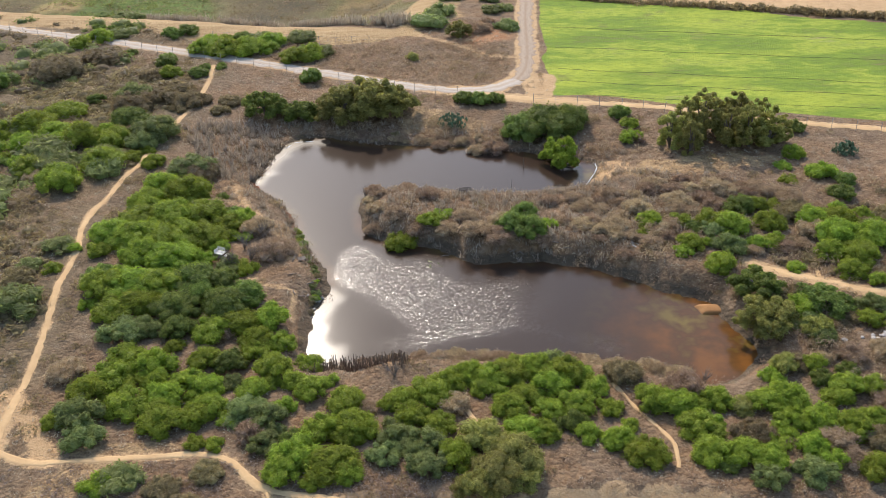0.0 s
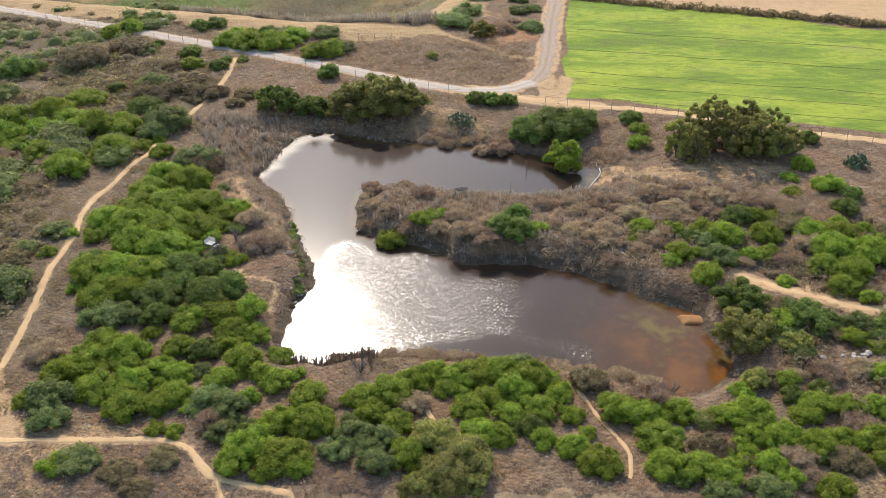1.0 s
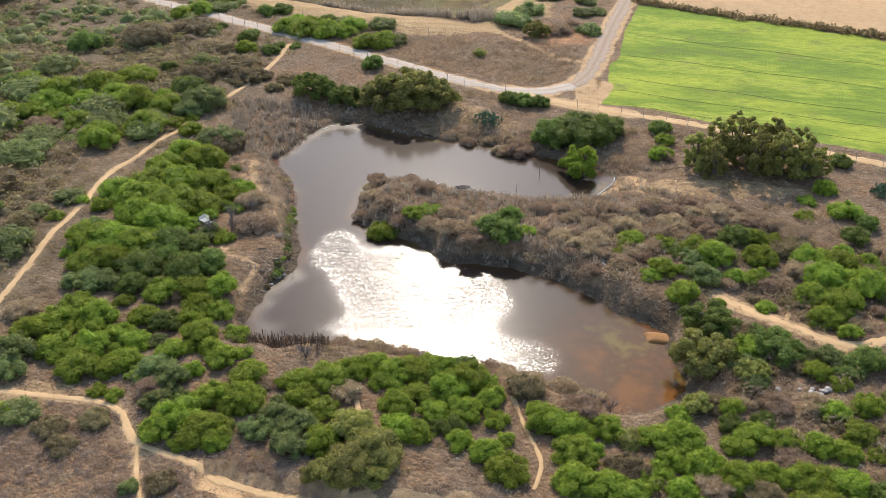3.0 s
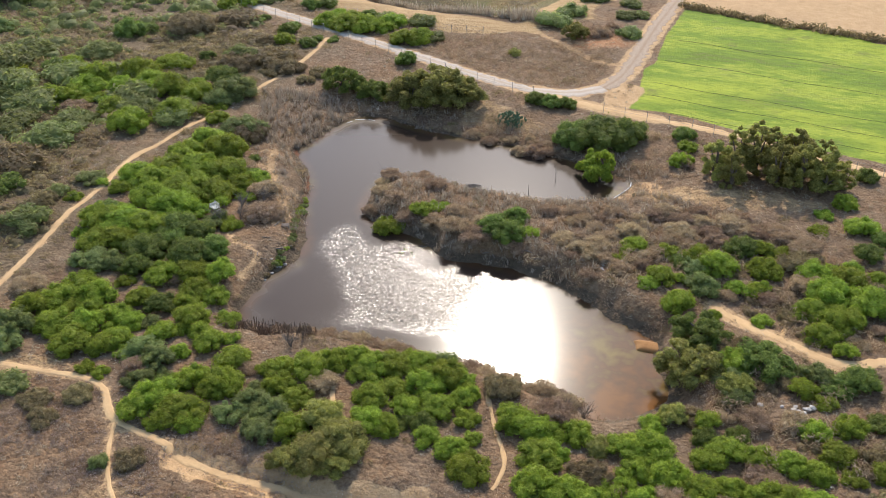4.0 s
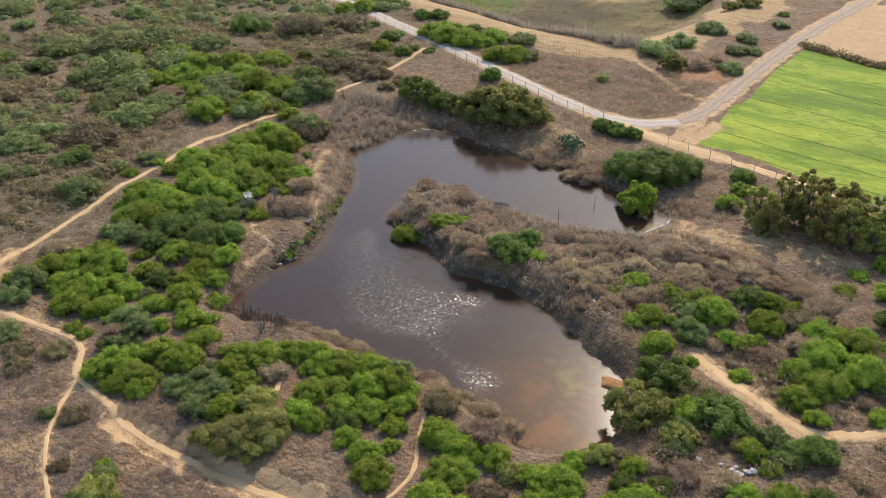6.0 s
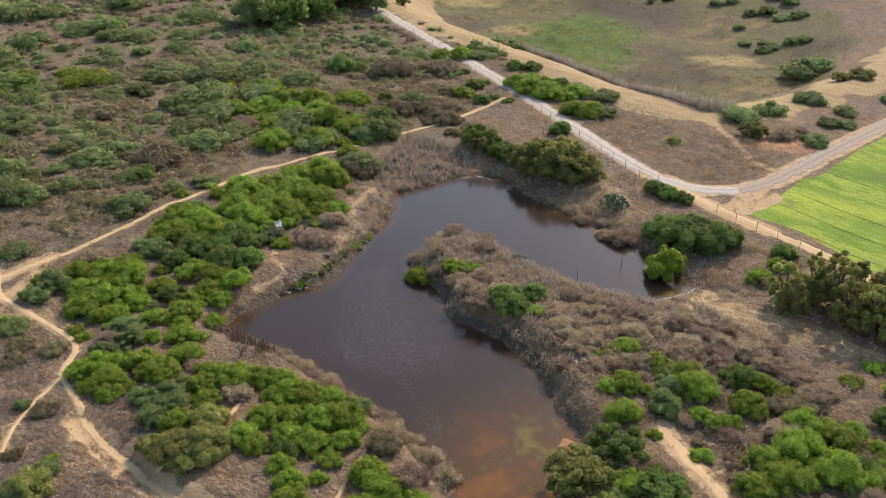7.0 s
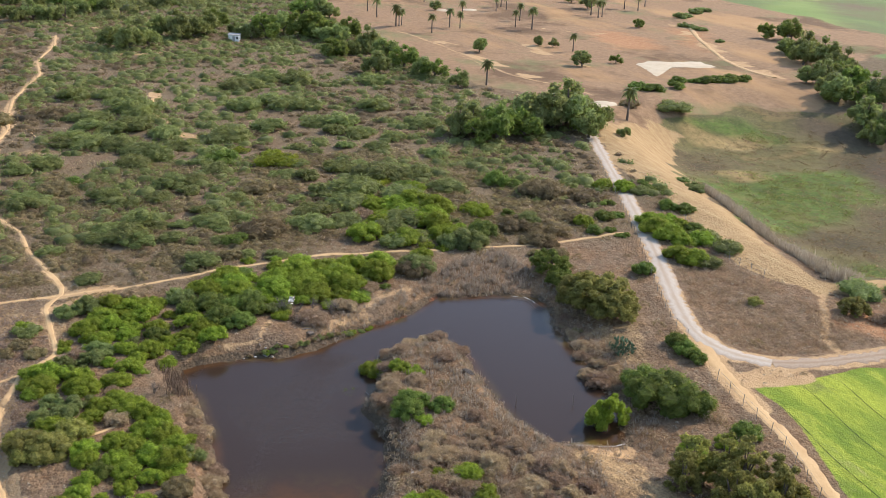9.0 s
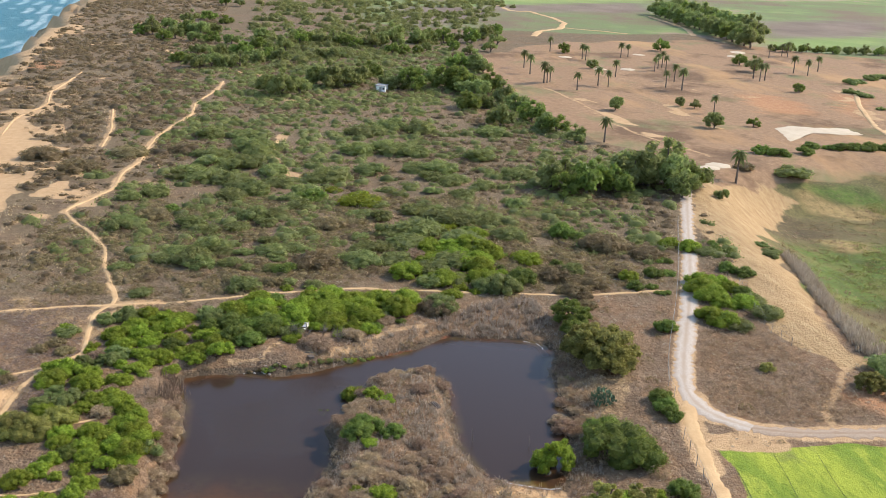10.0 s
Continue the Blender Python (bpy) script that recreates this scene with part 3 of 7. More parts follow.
m_sand = np.maximum.reduce([m_sand,
    0.6 * (1 - smooth(0.4, 1.8, line_distance(gx, gy, [(-18.5, 104), (-20.5, 110), (-25, 116), (-27.5, 120), (-28.5, 124)]))),
    0.6 * (1 - smooth(0.3, 1.1, line_distance(gx, gy, [(-17, 91), (-17, 96), (-22, 98), (-24, 102)]))),
    np.maximum.reduce([0.95 * (1 - smooth(-2, 1.5, signed(gx, gy, p) + (value_noise(gx, gy, 4.0, 4.5) - 0.5) * 5)) for p in DUNES]),
    0.85 * smooth(0.48, 0.62, 0.6 * value_noise(gx, gy, 14.0, 4.0) + 0.4 * value_noise(gx, gy, 5.0, 4.5)) * (1 - smooth(12, 34, line_distance(gx, gy, [(-112, 34), (-180, 20), (-260, 6)]))),
    np.maximum.reduce([0.8 * (1 - smooth(1.0, 3.2, line_distance(gx, gy, p))) * smooth(0.25, 0.5, value_noise(gx, gy, 6.0, 2.5)) for p in DUNE_STREAKS]),
    0.9 * (1 - smooth(2, 9, signed(gx, gy, CLIFF_BARE))) * smooth(0.35, 0.6, value_noise(gx, gy, 13.0, 9.0)),
    0.75 * (1 - smooth(2, 9, gy - cliff_top(gx))) * (0.45 + 0.8 * value_noise(gx, gy, 9.0, 9.0))])
m_sand = np.maximum.reduce([m_sand,
    0.85 * (1 - smooth(1.5, 5, line_distance(gx, gy, [(-267, 228.6), (-257, 231), (-220, 229.2), (-200, 232), (-178, 234)]))) * smooth(0.2, 0.45, value_noise(gx, gy, 7.0, 5.5)),
    0.85 * (1 - smooth(1.5, 4.5, line_distance(gx, gy, [(-266, 266), (-241, 260.4), (-214, 258.5), (-208, 262)]))) * smooth(0.2, 0.45, value_noise(gx, gy, 7.0, 6.5)),
    0.6 * (1 - smooth(0.5, 2.5, line_distance(gx, gy, [(-300, 222), (-264.7, 225), (-211.8, 224.5), (-187.7, 228.5), (-160, 240)]))),
    0.6 * (1 - smooth(0.5, 2.5, line_distance(gx, gy, [(-340, 262), (-300, 290), (-284, 308), (-276, 340)]))),
    0.75 * (1 - smooth(1, 3.5, line_distance(gx, gy, [(-187, 103), (-159, 98.5), (-141, 102), (-136, 106)]))) * smooth(0.3, 0.55, value_noise(gx, gy, 7.0, 1.0))])
m_sand = np.maximum.reduce([m_sand,
    0.8 * (1 - smooth(2, 7, line_distance(gx, gy, [(-302, 368), (-222, 336), (-175, 324)]))) * smooth(0.25, 0.5, value_noise(gx, gy, 9.0, 8.5)),
    0.72 * (1 - smooth(0.6, 2.6, line_distance(gx, gy, EAST_PATH[:5]))),
    0.75 * (1 - smooth(0.5, 2.0, line_distance(gx, gy, [(-41.3, 69.6), (-42.3, 73.4), (-42.7, 77.7), (-35.7, 67.8)]))),
    0.5 * (1 - smooth(-1, 1, signed(gx, gy, [(-33, 126.4), (-29, 124.5), (-19.2, 114), (-16, 102), (-17.5, 100), (-20, 111), (-26, 115.6), (-31, 119)]))) * smooth(0.3, 0.55, value_noise(gx, gy, 3.0, 8.5))])
m_sand = np.maximum.reduce([m_sand,
    0.9 * (signed(gx, gy, SUN_LOT) < 0),
    0.85 * (1 - smooth(1.5, 4.5, line_distance(gx, gy, [(3, 159.5), (9, 158), (16, 157.5), (17.5, 165)]))) * smooth(0.15, 0.4, value_noise(gx, gy, 3.0, 5.5)),
    0.7 * (1 - smooth(1.6, 3.8, line_distance(gx, gy, ROAD[10:]))) * smooth(0.2, 0.5, value_noise(gx, gy, 4.0, 7.5)),
    0.62 * (1 - smooth(0.5, 1.6, line_distance(gx, gy, [(15.5, 176), (9, 178.5), (2.5, 184.5), (-4, 189.5)])))])
m_straw = np.maximum.reduce([
    0.95 * (1 - smooth(1.6, 4.5, line_distance(gx, gy, DRY_STRIP[:9]))) * (0.55 + 0.6 * value_noise(gx, gy, 9.0, 6.0)),
    0.52 * (1 - smooth(-1.5, 1.5, signed(gx, gy, [(23, 130), (24, 124), (35, 123.5), (46.5, 127), (54, 132), (43, 133.5), (32, 132)]) + (value_noise(gx, gy, 3.0, 4.0) - 0.5) * 3)),
    0.5 * (1 - smooth(-1.5, 1.5, signed(gx, gy, [(-5.7, 155.2), (-0.8, 152.6), (7.4, 146.4), (6.8, 141.7), (-5.5, 143.9), (-7.2, 147.5)]) + (value_noise(gx, gy, 3.0, 4.0) - 0.5) * 3)),
    0.5 * smooth(0.6, 0.85, value_noise(gx, gy, 8.0, 9.0)) * (gy < 70),
    0.9 * (1 - smooth(-3, 3, signed(gx, gy, STRAW) + (value_noise(gx, gy, 6.0, 3.0) - 0.5) * 7)) * (0.72 + 0.4 * value_noise(gx, gy, 9.0, 6.0)),
    0.9 * (1 - smooth(-3, 3, signed(gx, gy, SLOPE_EAST) + (value_noise(gx, gy, 6.0, 3.0) - 0.5) * 7)) * (0.6 + 0.5 * value_noise(gx, gy, 9.0, 6.0))])
m_meadow = 0.9 * (1 - smooth(-4, 3, signed(gx, gy, MEADOW) + (value_noise(gx, gy, 12.0, 3.0) - 0.5) * 9))
m_field = 0.95 * (1 - smooth(-1.2, 0.8, signed(gx, gy, FIELD) + (value_noise(gx, gy, 5.0, 2.2) - 0.5) * 2.0))
m_links = 0.9 * (1 - smooth(-6, 6, signed(gx, gy, LINKS) + (value_noise(gx, gy, 20.0, 3.0) - 0.5) * 16))
m_far = 0.95 * np.maximum(smooth(500, 560, -gx - 0.2 * gy + 60 * value_noise(gx, gy, 80, 1.0)) * smooth(120, 220, gy), smooth(385, 425, gy))
m_wet = 0.8 * (1 - smooth(0.6, 2.2, pd)) * (gy < 150)
add_layer(ground, "cover", m_sand, m_straw, m_meadow, m_field)
m_rust = (1 - smooth(0.4, 1.5, pd)) * (1 - smooth(2, 5, line_distance(gx, gy, [(-16.5, 107), (-19, 114), (-24, 122), (-26.5, 129), (-25, 137)]))) * 0.62 * smooth(0.45, 0.65, value_noise(gx, gy, 4.0, 6.0))
add_layer(ground, "soil", m_links, m_far, m_wet, m_rust)
m_heath = 0.15 + 0.85 * (1 - smooth(-46, -34, gx))
fray = (value_noise(gx, gy, 9.0, 4.4) - 0.5) * 14
def patches(outlines, soft):
    return np.maximum.reduce([1 - smooth(-soft, soft, signed(gx, gy, p) + 0.6 * fray) for p in outlines])


m_lush = patches(LUSH, 3)
m_gold = patches(([(-134, 257), (-126, 257), (-121, 265), (-123, 275), (-129, 268)], [(-121, 284), (-115, 282), (-102, 291), (-107, 295)], [(-100, 244), (-91, 240), (-91, 253), (-100, 259)],
                  [(-45, 261), (-40, 254), (-31, 265), (-37, 274)]), 2)
m_plough = 0.9 * patches(([(-700, 530), (-760, 690), (-575, 575), (-552, 460)], [(-744, 212), (-645, 195), (-560, 205), (-617, 255), (-720, 297), (-726, 328), (-771, 461), (-900, 493), (-816, 330), (-768, 277)]), 12)
m_green = 0.9 * patches(([(-538, 452), (-590, 580), (-520, 535), (-492, 465), (-500, 436)], [(-297, 381), (-330, 411), (-420, 560), (-230, 420), (-256, 356)], [(-770, 280), (-816, 332), (-905, 495), (-1400, 900), (-1500, 300)]), 8)
m_dark = 0.85 * patches(([(-141, 302), (-124, 292), (-108, 297), (-88, 300), (-85, 306), (-105, 314), (-122, 312)], [(-95, 294), (-77, 280), (-51, 272), (-75, 300)]), 5)
m_red = 0.8 * patches(([(-288, 310), (-242, 297), (-236, 317), (-256, 325), (-286, 328)], [(-295, 362), (-244, 337), (-226, 333), (-290, 372)], [(-348, -6), (-356, 3), (-331, 7), (-330, -2)], [(6, 186), (13, 187.5), (12, 192), (7, 191)]), 2)
add_layer(ground, "fields", m_plough, m_green, m_dark, m_red)
add_layer(ground, "heath", m_heath, m_lush, m_gold, np.ones_like(m_heath))
tagged(ground, "brown dry heath with sandy bare patches and litter", "ground", kind="structure")

wx, wy = np.arange(-30, 37.1, 0.5), np.arange(77, 147.1, 0.5)
gx, gy = np.meshgrid(wx, wy)
pd = signed(gx, gy, POND)
water, gx, gy = grid_object("pond_water", wx, wy, np.full(gx.shape, WATER_Z), WATER, pd < 1.6)
silt = np.maximum.reduce([1 - smooth(4, 20, np.hypot(gx - 33, (gy - 87) * 0.8)), 0.8 * (1 - smooth(0.3, 5, np.hypot(gx - 22.5, gy - 130))), 0.35 * (1 - smooth(0.2, 1.6, -pd))])
ruffle = signed(gx, gy, RUFFLED) + (value_noise(gx, gy, 5.0, 3.3) - 0.5) * 5
film = np.maximum.reduce([1 - smooth(0.0, 2.8, line_distance(gx, gy, p) + (value_noise(gx, gy, 1.5, 6.1) - 0.5) * 1.2) for p in FILMS])
ripple = (1 - smooth(-4.5, 1.5, ruffle)) * (0.75 + 0.5 * value_noise(gx, gy, 6.0, 1.3)) + 0.004
add_layer(water, "depth", silt, ripple, film, silt * 0 + 1)
tagged(water, "still dark brown pond water with sun glitter", "pond", kind="structure")

sx, sy = spread(-900, -330, 4.0, 0.15, 0.2, -4300, 4300), spread(-170, -20, 1.5, 0.15, 0.15, -4300, 35)
gx, gy = np.meshgrid(sx, sy)
sea, gx, gy = grid_object("sea", sx, sy, np.full(gx.shape, SEA_Z), SEA)
off = shore_line(gx) - gy
crest = off + 9 * (value_noise(gx, gy, 45.0, 2.0) - 0.5)
surf = np.maximum.reduce([0.85 * (1 - smooth(0, 5, off))] + [0.8 * (1 - smooth(1.5, 4.0, np.abs(crest - d_))) * smooth(0.42, 0.6, value_noise(gx, gy, 26.0, 4.0 + d_)) for d_ in (10, 19, 30, 44, 62)])
add_layer(sea, "depth", surf, surf * 0 + 1, surf * 0, surf * 0 + 1)
tagged(sea, "turquoise sea with white surf along the shore", "sea", kind="structure")


# ---- roads and footpaths ----
def ribbon(name, line, width, mat, label, category, step=0.7, lift=0.05, seed=0, kind="structure"):
    """A worn strip laid on the ground along a line, its edges uneven and sunk in."""
    rng = np.random.RandomState(seed + 11)
    p = np.array(line, float)
    seg = np.hypot(*np.diff(p, axis=0).T)
    s = np.concatenate([[0], np.cumsum(seg)])
    n = max(8, int(s[-1] / step))
    u = np.linspace(0, s[-1], n)
    x, y = np.interp(u, s, p[:, 0]), np.interp(u, s, p[:, 1])
    k = max(1, int(2.5 / (s[-1] / n)))
    even = lambda v: np.convolve(np.pad(v, k, mode="reflect", reflect_type="odd"), np.ones(2 * k + 1) / (2 * k + 1), "valid")
    x, y = even(x), even(y)
    tx, ty = np.gradient(x), np.gradient(y)
    ln = np.hypot(tx, ty) + 1e-9
    nx_, ny_ = -ty / ln, tx / ln
    across = np.linspace(-1, 1, 9)
    wl = width / 2 * (1 + 0.5 * (value_noise(u, u * 0, 3.0, 2.0 + seed) - 0.5) + 0.55 * (rng.rand(n) - 0.5))
    wr = width / 2 * (1 + 0.5 * (value_noise(u, u * 0, 3.0, 9.0 + seed) - 0.5) + 0.55 * (rng.rand(n) - 0.5))
    verts = []
    for a in across:
        w = np.where(a < 0, wl, wr) * a
        px_, py_ = x + nx_ * w, y + ny_ * w
        verts.append(np.stack([px_, py_, height(px_, py_) + lift - (lift + 0.06) * max(0, abs(a) - 0.6) / 0.4], -1))
    v = np.stack(verts, 1).reshape(-1, 3)
    faces = [(i * 9 + j, i * 9 + j + 1, i * 9 + j + 10, i * 9 + j + 9) for i in range(n - 1) for j in range(8)]
    ob = mesh_object(name, v, faces, mat, smooth_shade=True)
    lane = np.tile((across + 1) / 2, n)
    add_layer(ob, "lane", lane, lane, lane, lane * 0 + 1)
    return tagged(ob, label, category, kind=kind)


ribbon("road", ROAD[:12], 3.5, GRAVEL, "pale dusty gravel farm track with worn wheel lines", "road", lift=0.09)
ribbon("road", ROAD[11:], 3.6, DIRT, "brown dirt track with pale wheel lines beside the green field", "road", lift=0.08, seed=2)
ribbon("field_track", FIELD_TRACK, 2.3, DUST, "sandy track along the edge of the green field", "road", seed=1, lift=0.07)
for i_, (line_, w_) in enumerate(((WEST_PATH, 0.95), (SOUTH_PATH, 0.95), (SOUTH_CUT, 1.2), (SPUR_PATH, 0.5), (HEATH_PATH, 0.8), (EAST_PATH, 1.6), (EAST_SPUR, 0.6), (SCRAMBLE_A, 0.4), (SCRAMBLE_B, 0.6), (SCRAMBLE_C, 0.5))):
    ribbon("footpath", line_, w_, DUST, "beaten sandy footpath through the scrub", "footpath", seed=3 + i_, lift=0.06)
for i_, (line_, w_) in enumerate(((DUNE_PATH, 1.1), (FORK_PATH, 0.5), (CLIFF_PATH, 0.8), (GAP_PATH, 0.8))):
    ribbon("footpath", line_, w_, DUST, "wide sandy path through the heath near the cliff", "footpath", seed=23 + i_, lift=0.14, step=2.0)


# ---- plants ----
ICO = bmesh.new()
bmesh.ops.create_icosphere(ICO, subdivisions=1, radius=1.0)
ICO_V, ICO_F = np.array([v.co[:] for v in ICO.verts]), [[v.index for v in f.verts] for f in ICO.faces]
ICO.free()


def cards(pos, nrm, size, slim, rng):
    """Small leaf sprays, one three-cornered face each."""
    n = len(pos)
    r = rng.randn(n, 3)
    u = np.cross(nrm, r)
    u /= np.linalg.norm(u, axis=1, keepdims=True) + 1e-9
    v = np.cross(nrm, u)
    v /= np.linalg.norm(v, axis=1, keepdims=True) + 1e-9
    s = (size * (0.6 + 0.8 * rng.rand(n)))[:, None]
    tri = np.stack([pos - u * s * 0.7 - v * s * slim, pos - u * s * 0.7 + v * s * slim, pos + u * s * 1.1], 1)
    return tri.reshape(-1, 3), np.arange(3 * n).reshape(n, 3)


def lobes(rng, count, tall, base):
    """Mounds that make up a crown about one metre in radius: centres and radii."""
    out = []
    for i in range(count):
        d = 0.72 * math.sqrt((i + 0.4 * rng.rand()) / count)
        a = i * 2.4 + rng.rand() * 0.9
        r = (0.22 + 0.22 * rng.rand()) * min(1.0, max(0.74, math.sqrt(13 / count)))
        z = base + (0.45 + 0.55 * rng.rand()) * tall * (1.0 - 0.75 * d * d) - r
        out.append((math.cos(a) * d, math.sin(a) * d, max(z, base + 0.1), r))
    return np.array(out)


def crown_points(rng, lb, n, ragged=0.12):
    w = lb[:, 3] ** 2
    k = rng.choice(len(lb), size=n * 2, p=w / w.sum())
    d = rng.randn(n * 2, 3)
    d /= np.linalg.norm(d, axis=1, keepdims=True)
    d[:, 2] = np.where(d[:, 2] < -0.45, -d[:, 2], d[:, 2])
    reach = 1 - ragged + 2 * ragged * rng.rand(n * 2) + 0.3 * (rng.rand(n * 2) > 0.88) * rng.rand(n * 2)
    p = lb[k, :3] + d * (lb[k, 3] * reach)[:, None]
    deep = np.zeros(len(p), bool)
    for i, (x, y, z, r) in enumerate(lb):
        deep |= (((p - (x, y, z)) ** 2).sum(1) < (0.8 * r) ** 2) & (k != i)
    ok = ~deep & (p[:, 2] > 0.03)
    return p[ok][:n], d[ok][:n]


def hull(lb, shrink, rng, squash=1.0):
    vs, fs, o = [], [], 0
    for x, y, z, r in lb:
        v = ICO_V * (r * shrink * (0.92 + 0.16 * rng.rand(len(ICO_V), 1))) * (1, 1, squash) + (x, y, z)
        v[:, 2] = np.maximum(v[:, 2], 0.02)
        vs.append(v)
        fs += [[i + o for i in f] for f in ICO_F]
        o += len(ICO_V)
    return np.concatenate(vs), fs


def tube(points, radii, sides=6):
    """A tapered limb along some points."""
    vs, fs = [], []
    for i, (p, r) in enumerate(zip(points, radii)):
        a = Vector(points[min(i + 1, len(points) - 1)]) - Vector(points[max(i - 1, 0)])
        q = a.to_track_quat("Z", "Y")
        for j in range(sides):
            w = 2 * math.pi * j / sides
            vs.append(tuple(Vector(p) + q @ Vector((math.cos(w) * r, math.sin(w) * r, 0))))
    for i in range(len(points) - 1):
        for j in range(sides):
            k = (j + 1) % sides
            fs.append((i * sides + j, i * sides + k, (i + 1) * sides + k, (i + 1) * sides + j))
    fs.append(tuple(range(sides))[::-1])
    fs.append(tuple((len(points) - 1) * sides + j for j in range(sides)))
    return vs, fs


def join(parts):
    vs, fs, o = [], [], 0
    for v, f in parts:
        vs += [tuple(a) for a in v]
        fs += [[i + o for i in g] for g in f]
        o += len(v)
    return vs, fs


def empty(name):
    ob = new(name)
    ob.empty_display_size = 0.3
    return ob


def make_shrub(name, seed, leaf, n_lobes, n_cards, size, tall, slim=0.5, dry=False):
    """A many-stemmed shrub, one metre in radius."""
    rng = np.random.RandomState(seed)
    root = empty(name)
    lb = lobes(rng, n_lobes, tall, 0.05)
    p, d = crown_points(rng, lb, n_cards, 0.2 if dry else 0.17)
    if dry:
        nrm = np.cross(d + 0.3 * rng.randn(*d.shape), rng.randn(*d.shape))
    else:
        nrm = d + 0.55 * rng.randn(*d.shape) + (0, 0, 0.15)
    nrm /= np.linalg.norm(nrm, axis=1, keepdims=True)
    cv, cf = cards(p, nrm, size, slim, rng)
    hv, hf = hull(lb, 0.72 if dry else 0.93, rng)
    v, f = join([(cv, cf), (hv, hf)])
    mesh_object("crown", v, f, leaf, root)
    for i in range(3):
        x, y, z, r = lb[i * (len(lb) // 3)]
        sv, sf = tube([(x * 0.15, y * 0.15, -0.12), (x * 0.5, y * 0.5, z * 0.5), (x, y, z)], [0.045, 0.03, 0.015], 5)
        mesh_object("stem", sv, sf, BARK, root)
    return root


def make_tree(name, seed, leaf, n_lobes, n_cards, size, trunk_h, tall, spread_=1.1, slim=0.5, lump=0.75):
    """A tree with a crown one metre in radius on a short trunk with limbs."""
    rng = np.random.RandomState(seed)
    root = empty(name)
    lb = lobes(rng, n_lobes, tall, trunk_h)
    lb[:, :2] *= spread_
    lb[:, 3] *= lump
    skirt = lb[rng.rand(len(lb)) < 0.6].copy()
    skirt[:, 2] = trunk_h + 0.12 + 0.25 * tall * rng.rand(len(skirt))
    skirt[:, :2] *= 1.12
    lb = np.concatenate([lb, skirt])
    p, d = crown_points(rng, lb, n_cards, 0.2)
    nrm = d + 0.6 * rng.randn(*d.shape) + (0, 0, 0.2)
    nrm /= np.linalg.norm(nrm, axis=1, keepdims=True)
    cv, cf = cards(p, nrm, size, slim, rng)
    hv, hf = hull(lb, 0.80, rng)
    v, f = join([(cv, cf), (hv, hf)])
    mesh_object("crown", v, f, leaf, root)
    fork = trunk_h * 0.8 + 0.15
    tv, tf = tube([(0, 0, -0.15), (0.02, 0.01, fork * 0.5), (0.0, 0.03, fork)], [0.10, 0.075, 0.06], 8)
    mesh_object("trunk", tv, tf, BARK, root)
    for i in range(5):
        x, y, z, r = lb[(i * 3) % len(lb)]
        bv, bf = tube([(0, 0.02, fork - 0.08), (x * 0.45, y * 0.45, fork + (z - fork) * 0.6), (x, y, z)], [0.05, 0.032, 0.014], 6)
        mesh_object("limb", bv, bf, BARK, root)
    return root


PROTO = {}


def put(key, maker, x, y, r, tags, squash=1.0, sink=0.05, lean=0.0, rng=random):
    """Stands a plant of that kind at x, y: the first is built, later ones are copies."""
    z = float(height(x, y)) - sink
    m = pose(x, y, z, rng.uniform(-lean, lean), rng.uniform(-lean, lean), rng.uniform(0, 360)) @ Matrix.Diagonal((r * rng.uniform(0.92, 1.08), r * rng.uniform(0.92, 1.08), r * squash, 1))
    if key in PROTO:
        ob = copy_thing(PROTO[key], m)
    else:
        ob = PROTO[key] = maker()
    ob.matrix_basis = m
    return tagged(ob, *tags)


SHRUB_NAMES = {
    "g": ("green_shrub", "dense bright green evergreen shrub on dry ground", "shrub", "green shrubs"),
    "d": ("dark_shrub", "dense dark green rounded shrub on dry ground", "shrub", "dark shrubs"),
    "t": ("grey_shrub", "dull grey-green bushy shrub on dry ground", "shrub", "grey-green shrubs"),
    "o": ("olive_shrub", "loose pale olive shrub with feathery sprays", "shrub", "olive shrubs"),
    "r": ("heath_shrub", "low brownish-green heath shrub on dry ground", "shrub", "heath shrubs"),
    "y": ("yellow_shrub", "low yellow-green shrub on the heath", "shrub", "yellow-green shrubs"),
    "b": ("dry_shrub", "leafless dry brown shrub of fine twigs", "shrub", "dry shrubs"),
}


def shrub(x, y, r, kind, far=False):
    name, label, category, group = SHRUB_NAMES[kind]
    size = "far" if far else "small" if r < 1.5 else "mid" if r < 2.5 else "large"
    i = random.randrange(4 if not far else 3)
    n_l, n_c, s = {"far": (14, 560, 0.115), "small": (10, 760, 0.096), "mid": (24, 1500, 0.068), "large": (38, 2000, 0.053)}[size]
    tall = {"g": 0.95, "d": 1.0, "t": 0.95, "o": 1.1, "r": 0.7, "y": 0.75, "b": 0.8}[kind]
    dry = kind == "b"
    seed = sum(map(ord, kind + size)) * 10 + i
    # far green shrubs take the greyer leaf with haze in its colour
    make = lambda: make_shrub(name, seed, LEAF["h" if far and kind == "g" else kind], n_l, int(n_c * (1.5 if dry else 1)), s * (1.5 if dry else 1.1), tall, 0.12 if dry else 0.26, dry)
    return put((kind, size, i), make, x, y, r * 1.22, (label, category, group), random.uniform(0.72, 0.92) * (0.8 if far else 1.0))


